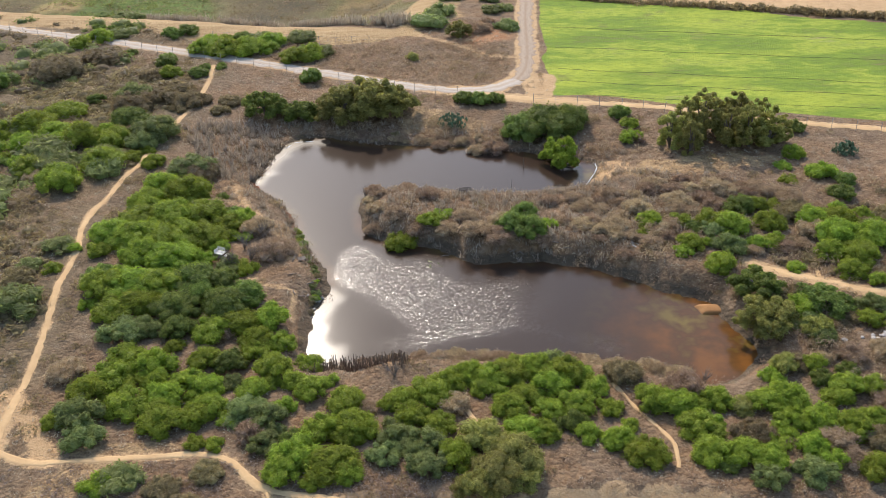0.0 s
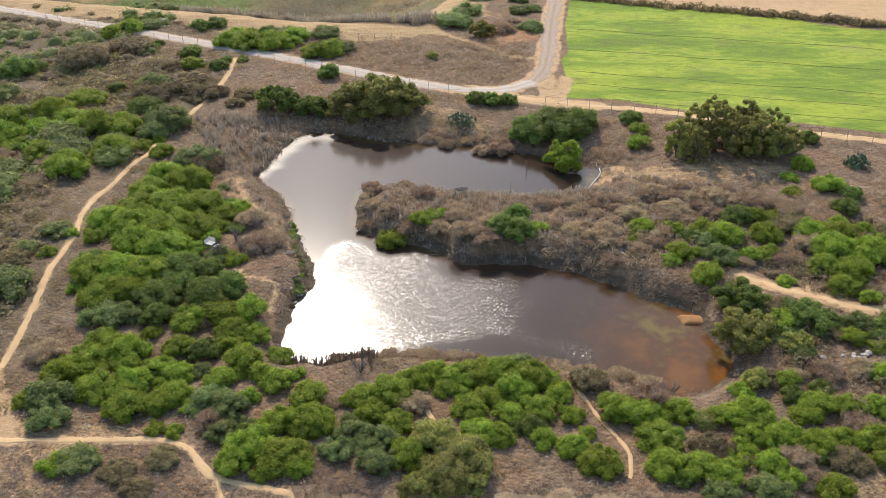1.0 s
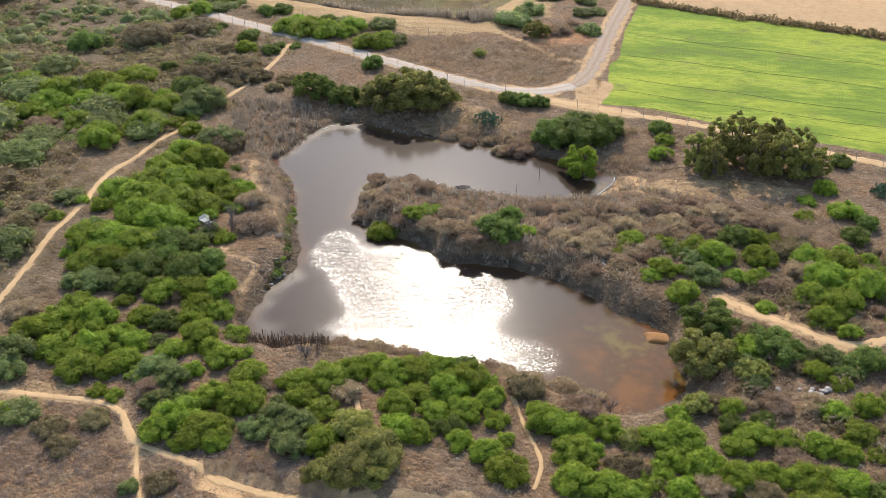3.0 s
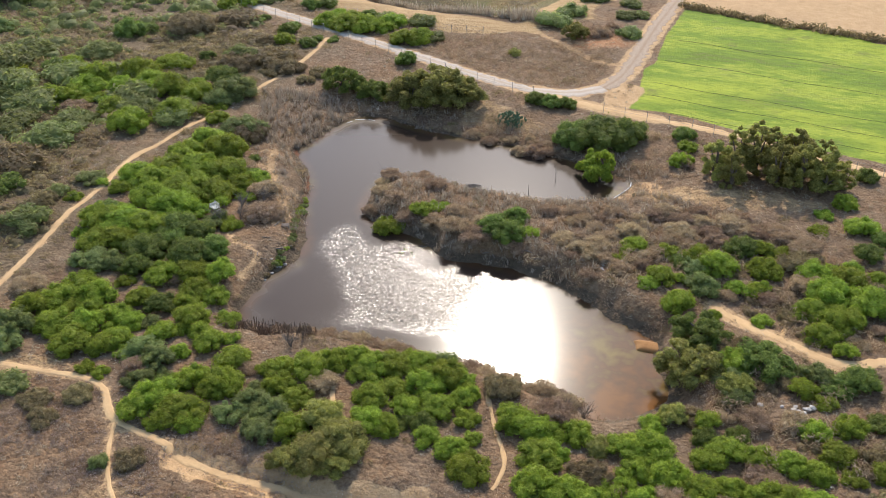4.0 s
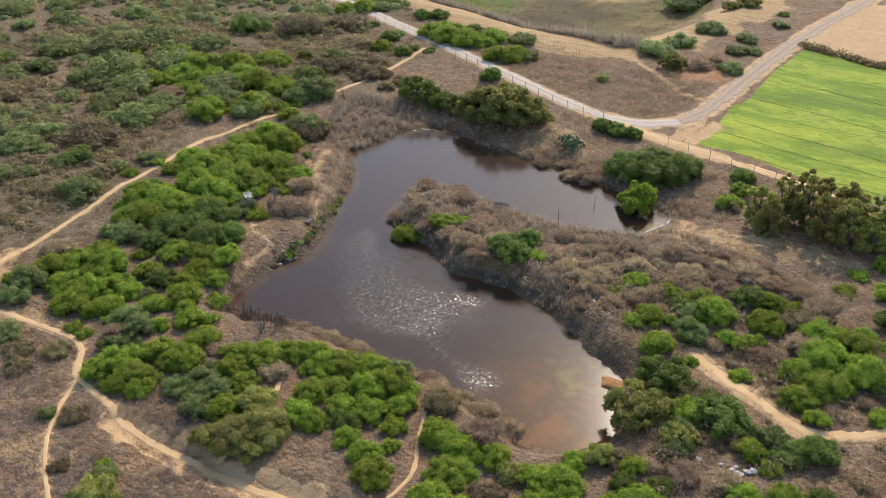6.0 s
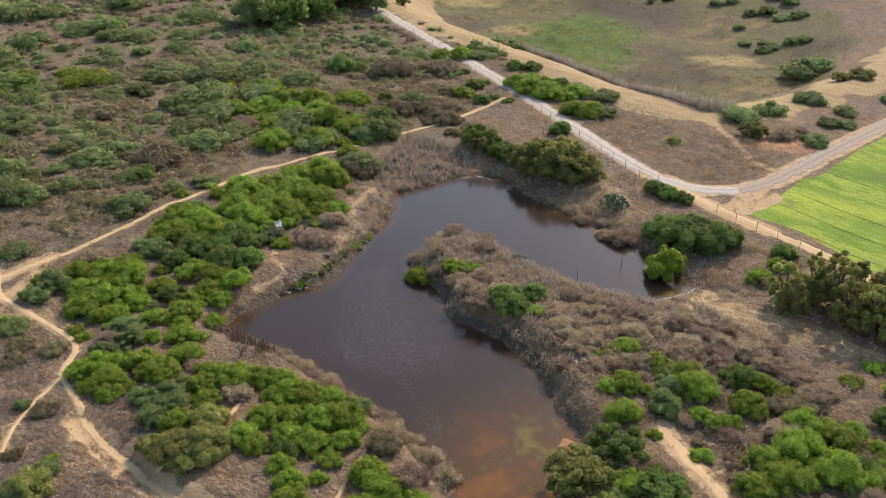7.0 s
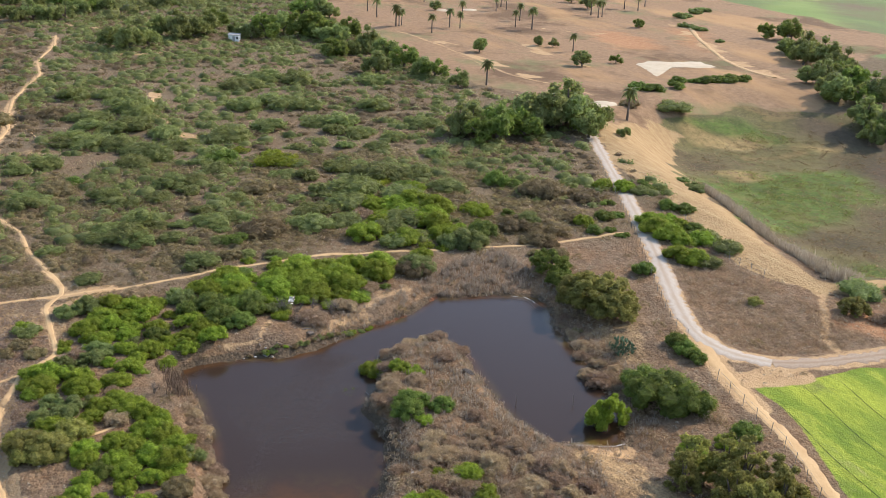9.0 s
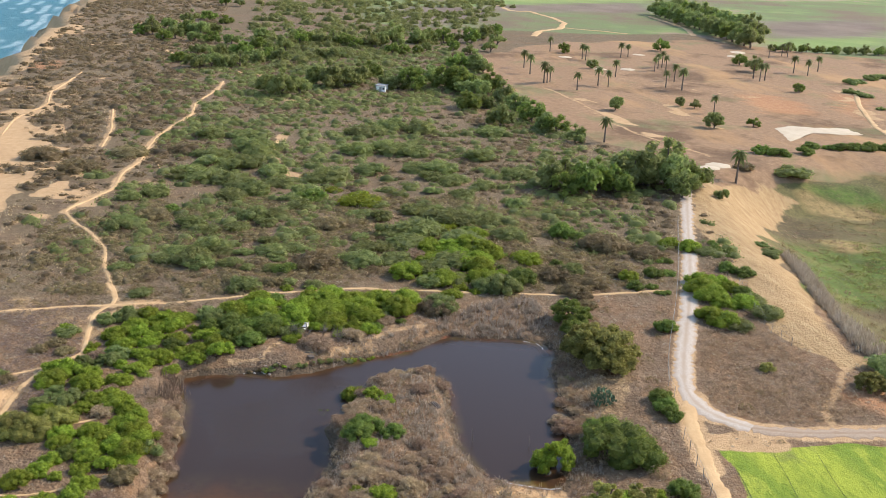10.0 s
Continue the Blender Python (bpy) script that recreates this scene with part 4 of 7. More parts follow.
WEST_THICKET = [(-38.7, 122, 2.8, "g"), (-34.5, 120.1, 3.2, "g"), (-39, 116.9, 2.7, "g"), (-38.7, 112.7, 3, "g"), (-34.7, 112.8, 3.4, "g"), (-31.2, 114.1, 3, "g"), (-41.6, 108.6, 2.6, "g"),
    (-37.7, 107.1, 2.9, "g"), (-33.1, 107.3, 3.3, "g"), (-29.4, 107.8, 2.9, "g"), (-27.6, 111.8, 2.2, "g"), (-36.6, 103.2, 2.5, "g"), (-32.3, 102.1, 3.2, "g"), (-28.8, 102.6, 2.8, "g"),
    (-38.8, 95.7, 2.7, "g"), (-35.9, 95.6, 2.7, "g"), (-32.6, 96.4, 3, "g"), (-28.5, 97, 2.7, "d"), (-25.8, 97.3, 2.4, "d"), (-25, 108.7, 1.1, "g"), (-20.8, 104.9, 2.5, "b"),
    (-23.8, 111, 1.9, "b"), (-23.4, 100.9, 1.4, "g"), (-36.4, 91, 2.3, "g"), (-33.6, 92.5, 2.3, "g"), (-29.4, 91.2, 2.6, "d"), (-27.4, 94.3, 2.3, "d"), (-34.3, 87, 2.2, "t"),
    (-31.9, 87.9, 1.9, "t"), (-24.2, 91.9, 2.6, "d")]
WEST_THICKET_SOUTH = [(-22.4, 93.9, 2.3, "d"), (-18.7, 89.7, 2.2, "g"), (-21.8, 89.1, 2.2, "g"), (-25, 87.3, 2.2, "g"), (-28.6, 87.7, 1.9, "d"), (-32.7, 82.7, 2.1, "g"), (-33.5, 79.5, 2.4, "g"),
    (-29.3, 81.1, 2.1, "g"), (-28.3, 84.7, 1.2, "g"), (-24.5, 82.4, 1.8, "g"), (-34.8, 77, 2.1, "g"), (-34.7, 73.7, 2.3, "t"), (-33.4, 70.5, 1.9, "t"), (-30.6, 75.2, 2.3, "g"),
    (-27.4, 76.2, 2, "g"), (-25.6, 78.8, 1.8, "g"), (-23.5, 78.2, 1.7, "g"), (-26.8, 72.8, 2.2, "g"), (-23.6, 73.4, 1.7, "g"), (-22.3, 74.5, 1.7, "g"), (-19, 73.9, 2, "t"),
    (-16.8, 72.8, 1.7, "t"), (-22.9, 69.6, 1.9, "g"), (-21.1, 69.4, 1.6, "g"), (-19.6, 83.7, 1.5, "g"), (-17.9, 82.9, 0.9, "g"), (-17.1, 85.6, 1.5, "g"), (-14, 82.4, 1.5, "g"),
    (-15.1, 78.6, 1.4, "g"), (-13.1, 77.2, 1.7, "g"), (-9.6, 75.2, 1.9, "g"), (-22.7, 87.9, 1.4, "b")]
SOUTH_THICKET = [(-16.3, 69, 1.6, "t"), (-13.2, 67.1, 2.3, "g"), (-9.9, 65.7, 2.3, "g"), (-14.2, 65.5, 1.8, "g"), (-11.5, 64.2, 2, "g"), (-8.5, 65.2, 1.5, "g"), (-11.4, 70.9, 1.9, "g"),
    (-8.1, 71.2, 2.1, "g"), (-8.8, 69.9, 1.6, "g"), (-4.3, 69.7, 1.8, "t"), (-1.8, 68.5, 1.8, "t"), (-1.6, 66, 2, "t"), (-3.1, 72.7, 1.6, "g"), (-1.2, 76, 2.2, "g"),
    (-3.8, 75.2, 1.7, "g"), (-5.4, 74.6, 1.1, "g"), (0.6, 77.8, 1.7, "g"), (2.6, 79.1, 1.7, "g"), (4.5, 78.5, 1.7, "g"), (6.6, 79.5, 2, "g"), (1, 74.3, 1.6, "b"),
    (3.7, 76.9, 1.4, "g"), (-0.5, 71.5, 1.6, "g"), (3.4, 69, 2.3, "o"), (6.1, 66.2, 2.5, "o"), (4.6, 64.2, 2.7, "o"), (2.9, 63, 2.2, "o"), (6.6, 63.9, 1.9, "o"),
    (7.3, 70.2, 1.8, "g"), (8.9, 70, 1.5, "g"), (1.3, 63.1, 1, "o"), (6.1, 73.5, 1.6, "g")]
SOUTH_BANK = [(9.3, 80, 2, "g"), (11.7, 79.5, 2, "g"), (13.4, 79.6, 1.4, "g"), (7.9, 75.6, 1.6, "g"), (9.9, 73.4, 1.6, "g"), (12.4, 74.4, 1.9, "g"), (14.8, 76.8, 1.6, "g"),
    (17.8, 79.3, 1.9, "r"), (15.7, 73.9, 1.3, "g"), (13.1, 70.1, 1.4, "g"), (17.1, 71.2, 1, "g"), (15.8, 68.9, 1.5, "g"), (18, 67, 2, "g"), (19.8, 74.9, 1.8, "g"),
    (21.9, 74.6, 2.1, "g"), (23.6, 74.5, 1.3, "g"), (23.4, 70.6, 2, "g"), (26.1, 74.7, 1.6, "g"), (28.2, 73.8, 1.3, "o"), (23.8, 67, 1.9, "g"), (26.7, 66.9, 1.9, "g"),
    (28.6, 66.1, 1.7, "g"), (30.1, 68.2, 1.2, "g"), (30.7, 74.1, 1.8, "g"), (32.7, 74.6, 2.1, "g"), (34.1, 80.1, 1.5, "o"), (35.7, 81, 1.4, "r"), (37.3, 80.4, 1.4, "g"),
    (32.2, 71.9, 1.5, "g"), (35, 71.2, 2, "g")]
SOUTH_EAST = [(37.3, 70.2, 2, "g"), (39.9, 71.9, 1.5, "g"), (39.4, 76.9, 1.8, "g"), (42, 76.8, 1.6, "g"), (37.8, 75.3, 1.5, "g"), (44.9, 76.6, 1.5, "g"), (47.3, 76.3, 1.5, "g"),
    (48.8, 79.1, 1.6, "g"), (42.3, 71.6, 1.5, "g"), (44.1, 71.5, 2, "g"), (46.9, 72, 2, "g"), (42.1, 69.2, 0.6, "g"), (44.5, 68.6, 2.1, "g"), (50.1, 83.5, 1.6, "g"),
    (46.8, 82, 1.6, "g"), (45.3, 82.6, 1.6, "b"), (41.6, 81.9, 1.6, "b"), (33, 67.9, 1.5, "g")]
EAST_SHRUBS = [(30.1, 104.2, 1.7, "g"), (28.9, 102.7, 1.3, "g"), (32.5, 99.6, 1.9, "g"), (36.6, 99.4, 1.3, "g"), (38.6, 105.3, 1.3, "g"), (41.6, 99.9, 1.1, "g"), (48.7, 106.6, 2.6, "g"),
    (49.9, 101.9, 2.5, "g"), (50.1, 96.3, 2.4, "g"), (47, 103, 2.2, "g"), (53, 106.2, 2.6, "g"), (51.2, 90.9, 2, "d"), (49, 89.3, 1.7, "d"), (26.1, 110, 1.7, "g"),
    (30.2, 110.6, 1.4, "g"), (24.9, 107.3, 1, "g"), (34.2, 110.3, 2.1, "g"), (36.1, 108.7, 2.4, "g"), (38.5, 113.9, 2.1, "d"), (40.7, 114.9, 1.8, "g"), (33.5, 107.9, 1.7, "t"),
    (41.6, 110.2, 2, "g"), (45.1, 113.2, 2.4, "r"), (46.9, 111.2, 2, "g"), (47.8, 122.7, 1.3, "g"), (52.9, 124.6, 2.2, "g"), (55.4, 122, 1.6, "d"), (53.3, 117.9, 1.8, "d"),
    (54.4, 140.8, 1.7, "d"), (51.1, 131.3, 1.7, "g"), (48.5, 127.5, 1.2, "g"), (34.9, 104, 2, "t")]
PENINSULA_SHRUBS = [(-5.3, 109.7, 1.9, "g"), (-1.6, 112, 1.5, "g"), (-1, 104.7, 1.2, "d"), (8.6, 110, 2.3, "d"), (10.9, 108.7, 2.2, "d"), (13.4, 109.9, 1.2, "g"), (0.1, 113.8, 1.2, "g"),
    (10.7, 113.4, 1.6, "d")]
NORTH_BANK = [(16.5, 143.3, 4.5, "d"), (12.7, 143.2, 3.5, "d"), (19.9, 144.8, 3.3, "d"), (8, 139, 2.1, "b"), (14.5, 133, 1, "g"), (28.6, 147.6, 2, "d"), (29, 139.5, 1.7, "g"),
    (29.4, 143.8, 1.5, "g"), (6.4, 154.1, 1.9, "d"), (3.8, 154.6, 1.9, "d"), (9, 154.2, 1.7, "d"), (-34.9, 127.3, 3.1, "r"), (-22.9, 166.2, 2.1, "d"), (-50.2, 174.8, 2, "d"),
    (-43.2, 168.2, 2.9, "d"), (-59.2, 179.4, 1.4, "d"), (-40.1, 171.8, 1.2, "d"), (29.8, 138.8, 1.3, "b"), (5.5, 138.7, 1.7, "b"), (-0, 140.7, 1.3, "b")]
BEYOND_ROAD = [(-69.7, 185.9, 2.3, "g"), (-45.1, 182.5, 2.8, "g"), (-40.6, 181.2, 3.3, "g"), (-36.7, 181.5, 3.3, "g"), (-33.5, 182.2, 2.7, "g"), (-26.9, 176.5, 2.9, "g"), 
    (-5.3, 176.4, 1.2, "o")]
NW_SHRUBS = [(-78.5, 163.5, 3.1, "d"), (-69.1, 170.2, 4.8, "r"), (-61, 150.6, 3, "y"), (-57.6, 156.3, 1.5, "d"), (-50.7, 154.4, 3.4, "r"), (-49.5, 146.8, 2.8, "d"), (-45.1, 144.2, 2.3, "t"),
    (-69.2, 140.3, 3.2, "g"), (-63.5, 142.6, 3.3, "g"), (-59.2, 140.1, 3.2, "g"), (-54.9, 139.2, 3.2, "g"), (-49.9, 138.9, 3.2, "g"), (-68.5, 135.5, 3.1, "g"), (-62.2, 136.4, 2.7, "g"),
    (-49.1, 131, 3, "g"), (-45.7, 133.6, 2.6, "g"), (-53.3, 124.1, 3.3, "g"), (-59.1, 128.9, 2.6, "g"), (-69.2, 131.5, 2.6, "g"), (-77.3, 143.4, 2.4, "g"), (-45.2, 105.2, 1.8, "g"),
    (-46.3, 100.7, 2, "g"), (-49.4, 98.4, 2.1, "r"), (-57.1, 137.8, 2.7, "g"), (-44.2, 136.4, 2.2, "g")]
SW_SHRUBS = [(-30.3, 64.2, 1.3, "g"), (-24.4, 63.8, 1.5, "r"), (-20.9, 65.7, 1.6, "r"), (-22.1, 61.6, 1.5, "r"), (-10.9, 59.1, 1.7, "r")]
ROADSIDE = [(-58.9, 181.3, 1.2, "d"), (-51, 178.3, 1.4, "d"), (-42.7, 171.5, 2, "d"), (-67, 189.7, 2.5, "g"), (-69.1, 196.3, 1.2, "d"), (-53.5, 192.5, 2, "d"), (-44.2, 185.6, 2.6, "g"),
    (-41.9, 187.2, 2.1, "g"), (-38.4, 188.5, 2.3, "d"), (-32.6, 186.1, 2.8, "g"), (-24.4, 178.2, 2.7, "g"), (-39.9, 173.1, 1.1, "d")]
HEATH_C = [(-68.5, 79.5, 3.6, "g"), (-63.9, 82.2, 4, "g"), (-65.2, 77.3, 2.6, "g"), (-69, 87.8, 2.8, "g"), (-61.1, 89.9, 2.3, "g"), (-58.9, 93.1, 1.6, "g"), (-67.9, 92.5, 1.9, "g"),
    (-52.2, 90.4, 2.2, "r"), (-63.5, 99.3, 1.7, "g"), (-56.5, 100.4, 2.8, "d"), (-57.7, 97.9, 1.8, "g"), (-70.3, 102.3, 2.7, "g"), (-74.5, 97.5, 2.4, "g"), (-65.9, 109.1, 2.5, "r"),
    (-81.8, 105.8, 2.3, "g"), (-87.4, 97, 2.6, "g"), (-85.2, 90.5, 3, "g"), (-94.6, 98.5, 3.2, "g"), (-69.3, 116.6, 2.6, "g"), (-78, 117.5, 2.1, "g"), (-80.6, 123.9, 3.8, "g"),
    (-88.5, 117.2, 2.2, "r"), (-95.9, 117.4, 2, "g"), (-102.4, 105.2, 3.3, "g"), (-108.7, 103.3, 2.8, "g"), (-95.9, 119.9, 2.8, "g"), (-92.3, 123.7, 3.1, "g")]
HEATH_D = [(-98.1, 132.8, 3.6, "g"), (-97.9, 137.5, 3, "g"), (-93.1, 145, 3.6, "g"), (-102.5, 124.7, 2.4, "g"), (-112.3, 120.7, 3, "y"), (-119.6, 114.5, 2.2, "y"), (-113.5, 131.1, 2.2, "g"),
    (-119.1, 128.6, 2.2, "g"), (-85.1, 131.1, 3.4, "r"), (-85.1, 137, 3.2, "y"), (-79.8, 142.4, 2.6, "d"), (-71.3, 124.4, 2.6, "g"), (-77.7, 123.4, 2.2, "r"), (-126.9, 146.5, 3.4, "g"),
    (-123, 155, 3.4, "g"), (-132, 141.8, 3.4, "g"), (-104.6, 159.4, 2.9, "t"), (-112.9, 147.3, 3.2, "t"), (-116.1, 139.5, 2.2, "t"), (-76.7, 166.9, 2.5, "d"), (-67, 142.2, 3.3, "g"),
    (-70.3, 137.1, 2.7, "d"), (-57.2, 131.1, 3.1, "g"), (-50, 133.4, 3, "g"), (-48.4, 128.5, 3, "g")]
HEATH_E = [(-87.9, 65.3, 3.3, "t"), (-115, 70.4, 3.7, "g"), (-111.6, 64.5, 3.1, "g"), (-101.5, 75.4, 2.1, "d"), (-133.3, 74.8, 3.4, "g"), (-138.6, 77.7, 4.1, "g"), (-185, 91.2, 4.9, "g"),
    (-187.1, 80.5, 4.9, "g"), (-159.2, 94.6, 4.5, "g"), (-144.7, 88.8, 4.3, "g"), (-149.1, 82.4, 4.3, "g"), (-122.4, 91.8, 4.7, "g"), (-139.4, 99.3, 4.3, "g"), (-124.4, 101.1, 3.4, "g"),
    (-115.5, 107.6, 4, "g"), (-175.7, 108.9, 2.4, "g"), (-84, 85, 2.8, "g"), (-67.6, 83.3, 3.1, "g"), (-66.8, 105.1, 2.4, "g"), (-193.7, 132.5, 5.3, "g"), (-168.9, 133.7, 4.9, "g"),
    (-159.8, 141.4, 4.9, "g"), (-201.4, 139.6, 5.5, "g"), (-163.3, 124.3, 4.8, "g"), (-142.2, 139.8, 3.8, "g"), (-130.6, 148.8, 3.7, "g")]
HEATH_A = [(-49.3, 101, 1.6, "g"), (-47.2, 105.7, 2.1, "g"), (-47.7, 92.6, 3.2, "t"), (-46.1, 74.5, 2.3, "t"), (-28.5, 64.9, 2.1, "g"), (-61, 69.2, 2.2, "g"), (-59.2, 134.4, 4.6, "g"),
    (-55.3, 129.1, 3.4, "g"), (-62.5, 123.2, 3.5, "g"), (-61.5, 116.1, 4, "g"), (-76.9, 150.6, 3.8, "g"), (-74.5, 127.2, 4.9, "g"), (-67.4, 98, 3.5, "g"), (-75.7, 140, 4.4, "g"),
    (-89.6, 139.9, 5.9, "g"), (-106.2, 120.4, 4.9, "y"), (-86.9, 110.9, 3.8, "r"), (-62.9, 177.9, 4.3, "r"), (-46.1, 159, 4.4, "r"), (-89.3, 148.1, 4, "g"), (-80.6, 130.6, 5.1, "g"),
    (-70.2, 119.3, 3.6, "g"), (-60.5, 106.9, 4.5, "r"), (-61, 83.7, 3.3, "t")]
HEATH_B = [(-92.3, 65.9, 3.2, "t"), (-97.1, 71.6, 3.9, "r"), (-88.8, 80.3, 3.8, "t"), (-111.5, 88.9, 4.2, "g"), (-117.9, 94.4, 4.3, "t"), (-72, 85.9, 4.1, "g"), (-131.8, 81.1, 5.2, "g"),
    (-128.2, 87.1, 4.4, "g"), (-147.3, 92.7, 4.8, "g"), (-157.8, 83, 4.9, "g"), (-166.1, 94.1, 5.9, "g"), (-165, 74.6, 5, "r"), (-161.7, 59, 5.7, "r"), (-158.4, 36.6, 6.3, "r"),
    (-141.1, 48.4, 5.3, "r"), (-111.1, 108.2, 4.2, "d"), (-94.1, 94.5, 3.9, "t"), (-140.8, 126.9, 4.8, "g"), (-131.7, 113.7, 5.3, "g"), (-162.3, 136.1, 5.1, "g"), (-140.8, 146.2, 4.8, "g"),
    (-155.1, 160.8, 5.1, "g"), (-191.5, 128.6, 5.6, "g"), (-196.9, 148.2, 5.7, "g"), (-193.1, 172.8, 5.7, "g"), (-134.2, 167.7, 4.8, "g")]
BEYOND_ROAD_B = [(-34.4, 188, 3.2, "g"), (-27.2, 187.8, 3.1, "g"), (-22.9, 180.1, 2.8, "g"), (-64.2, 192.4, 2.5, "g"), (-63.6, 196.8, 1.9, "d"), (-51, 195.2, 2.4, "d")]
MEADOW_BUSHES = [(-16.2, 262.3, 6.0, "t"), (-13, 264, 4.5, "t"), (-34.6, 277.5, 2.2, "t"), (-40.7, 279.9, 2.0, "t"), (-33.4, 281.6, 1.9, "t"), (0.9, 238.2, 2.6, "o"), (3.9, 242.1, 2.8, "o"),
    (2.3, 217.9, 3.2, "t"), (-2.4, 196.1, 3.7, "t"), (0.1, 204.6, 3.5, "t"), (7.8, 192.3, 2.5, "b"), (9.6, 196.9, 2.0, "b"), (13.3, 194.7, 2.7, "t"), (10.7, 215.6, 2.4, "g"),
    (10.8, 206.7, 2.3, "g"), (14.0, 208.5, 2.0, "g"), (12.6, 238.1, 1.5, "d"), (14.0, 230.0, 1.9, "t"), (-69, 211.0, 2.4, "t"), (-73, 210.7, 1.8, "t"), (-65.3, 208.7, 2.0, "t"),
    (-66.0, 195.4, 1.4, "d"), (-61.5, 196.3, 1.1, "d")]
HOLLOW_BUSHES = [(-71.5, 316.3, 2.8, "t"), (-68.7, 321.2, 3.0, "t"), (-65.1, 324.8, 2.9, "t"), (-58.9, 323.7, 3.1, "t"), (-51.8, 320.7, 3.1, "t"), (-45.3, 317.5, 3.0, "t"), (-51.6, 304.7, 2.7, "t"),
    (-48.4, 308.2, 3.0, "t"), (-41.3, 304.7, 2.9, "t"), (-37.9, 307.4, 3.0, "t"), (-64.9, 308.7, 2.5, "t"), (-61.5, 312.4, 2.6, "t"), (-83.9, 302.0, 1.9, "d"), (-79.9, 305.6, 2.0, "d"),
    (-81.9, 312.6, 1.7, "d"), (-48.3, 291.4, 2.1, "t"), (-36.4, 282.2, 1.7, "t"), (-33.0, 280.4, 1.7, "t"), (-30.5, 285.6, 2.4, "t"), (-27.9, 288.4, 2.2, "t"), (-71.5, 339.3, 1.7, "t"),
    (-68.5, 349.8, 1.8, "t")]
TREES = [(-28.7, 149, 3.9, "D"), (-22.8, 148.5, 3.2, "D"), (-16, 147.9, 4.1, "O"), (-12.1, 149.2, 5, "O"), (-7.9, 149.1, 3.6, "O"), (3.7, 189.2, 2.3, "O"), (17.7, 132.9, 3.1, "G"),
    (34.6, 139.5, 3.1, "O"), (37.8, 139.7, 3.3, "O"), (41.3, 144.1, 3.6, "O"), (44.6, 139.6, 3.5, "O"), (47.9, 137.7, 3.2, "O"), (50.9, 136.4, 2.6, "O"), (35.4, 94, 3.3, "K"),
    (34.9, 88.3, 2.9, "O"), (39.6, 86.4, 1.6, "O"), (42, 91.3, 3.2, "D")]
GROVE = [(-121.8, 177.1, 4.6, "E"), (-115.9, 181.6, 5.3, "E"), (-121.7, 190, 4.6, "E"), (-121.7, 196.4, 5.4, "E"), (-121.8, 201.2, 6.2, "E"), (-118.7, 206.5, 6.2, "E"), (-118.4, 210.7, 4.6, "E")]
GROVE_W = [(-274.4, 98.0, 4.9, "E"), (-266.3, 104.5, 5.3, "E"), (-269.5, 111.3, 5.0, "E"), (-294.9, 119.4, 5.2, "E"), (-288.2, 124.9, 5.5, "E"), (-289.1, 130.9, 5.5, "E"), (-297.0, 137.7, 5.4, "E"),
    (-317.8, 144.7, 5.3, "E"), (-299.2, 150.2, 3.9, "F"), (-287.7, 153.6, 5.3, "F"), (-287.2, 159.6, 6.4, "E"), (-300.7, 170.4, 5.1, "E"), (-289.0, 174.7, 6.0, "E"), (-286.1, 180.3, 7.2, "F"),
    (-272.3, 183.6, 6.4, "F"), (-242.6, 175.2, 5.2, "F"), (-246.3, 181.6, 4.6, "F"), (-280.6, 192.7, 5.3, "E"), (-248.9, 190.2, 5.0, "E"), (-235.8, 192.0, 4.9, "E"), (-218.3, 193.6, 5.3, "E"),
    (-202.9, 194.7, 3.8, "E"), (-198.2, 197.4, 4.4, "E"), (-182.4, 199.3, 3.4, "E"), (-207.6, 179.4, 4.8, "E"), (-349.5, 191.2, 5.4, "E"), (-352.0, 200.2, 5.7, "E"), (-340.8, 202.1, 4.4, "E")]
WOOD_WEST = [(-361.7, 58.5, 4.2, "F"), (-343.9, 66.1, 5.2, "F"), (-348.9, 73.6, 5.1, "F"), (-345.6, 80.1, 4.9, "F"), (-349.6, 86.5, 4.9, "F"), (-365.9, 93.0, 4.9, "F"), (-379.7, 99.9, 4.5, "F"),
    (-372.0, 105.4, 4.2, "E"), (-396.3, 64.4, 4.0, "F"), (-388.9, 76.0, 4.6, "F"), (-398.6, 87.1, 5.3, "F"), (-421.2, 95.7, 4.3, "F"), (-471.6, 28.4, 4.5, "E"), (-472.4, 34.6, 5.7, "E"),
    (-449.3, 42.9, 4.4, "E"), (-460.8, 48.2, 5.1, "F"), (-485.2, 52.8, 5.9, "F"), (-480.9, 61.2, 6.4, "F"), (-489.6, 69.0, 5.7, "F"), (-512.5, 40.8, 5.5, "F"), (-545.1, 52.3, 5.7, "F"),
    (-575.2, 61.7, 5.4, "F"), (-548.7, 73.8, 4.5, "F"), (-449.9, 59.8, 4.3, "F"), (-441.0, 69.5, 4.3, "F"), (-435.6, 80.4, 4.5, "F"), (-412.4, 109.1, 4.5, "E"), (-400.0, 101.5, 3.7, "E"),
    (-701.7, 69.0, 6.6, "E"), (-696.1, 80.2, 4.4, "E"), (-455.9, 97.3, 4.1, "E"), (-441.8, 117.7, 4.2, "E")]
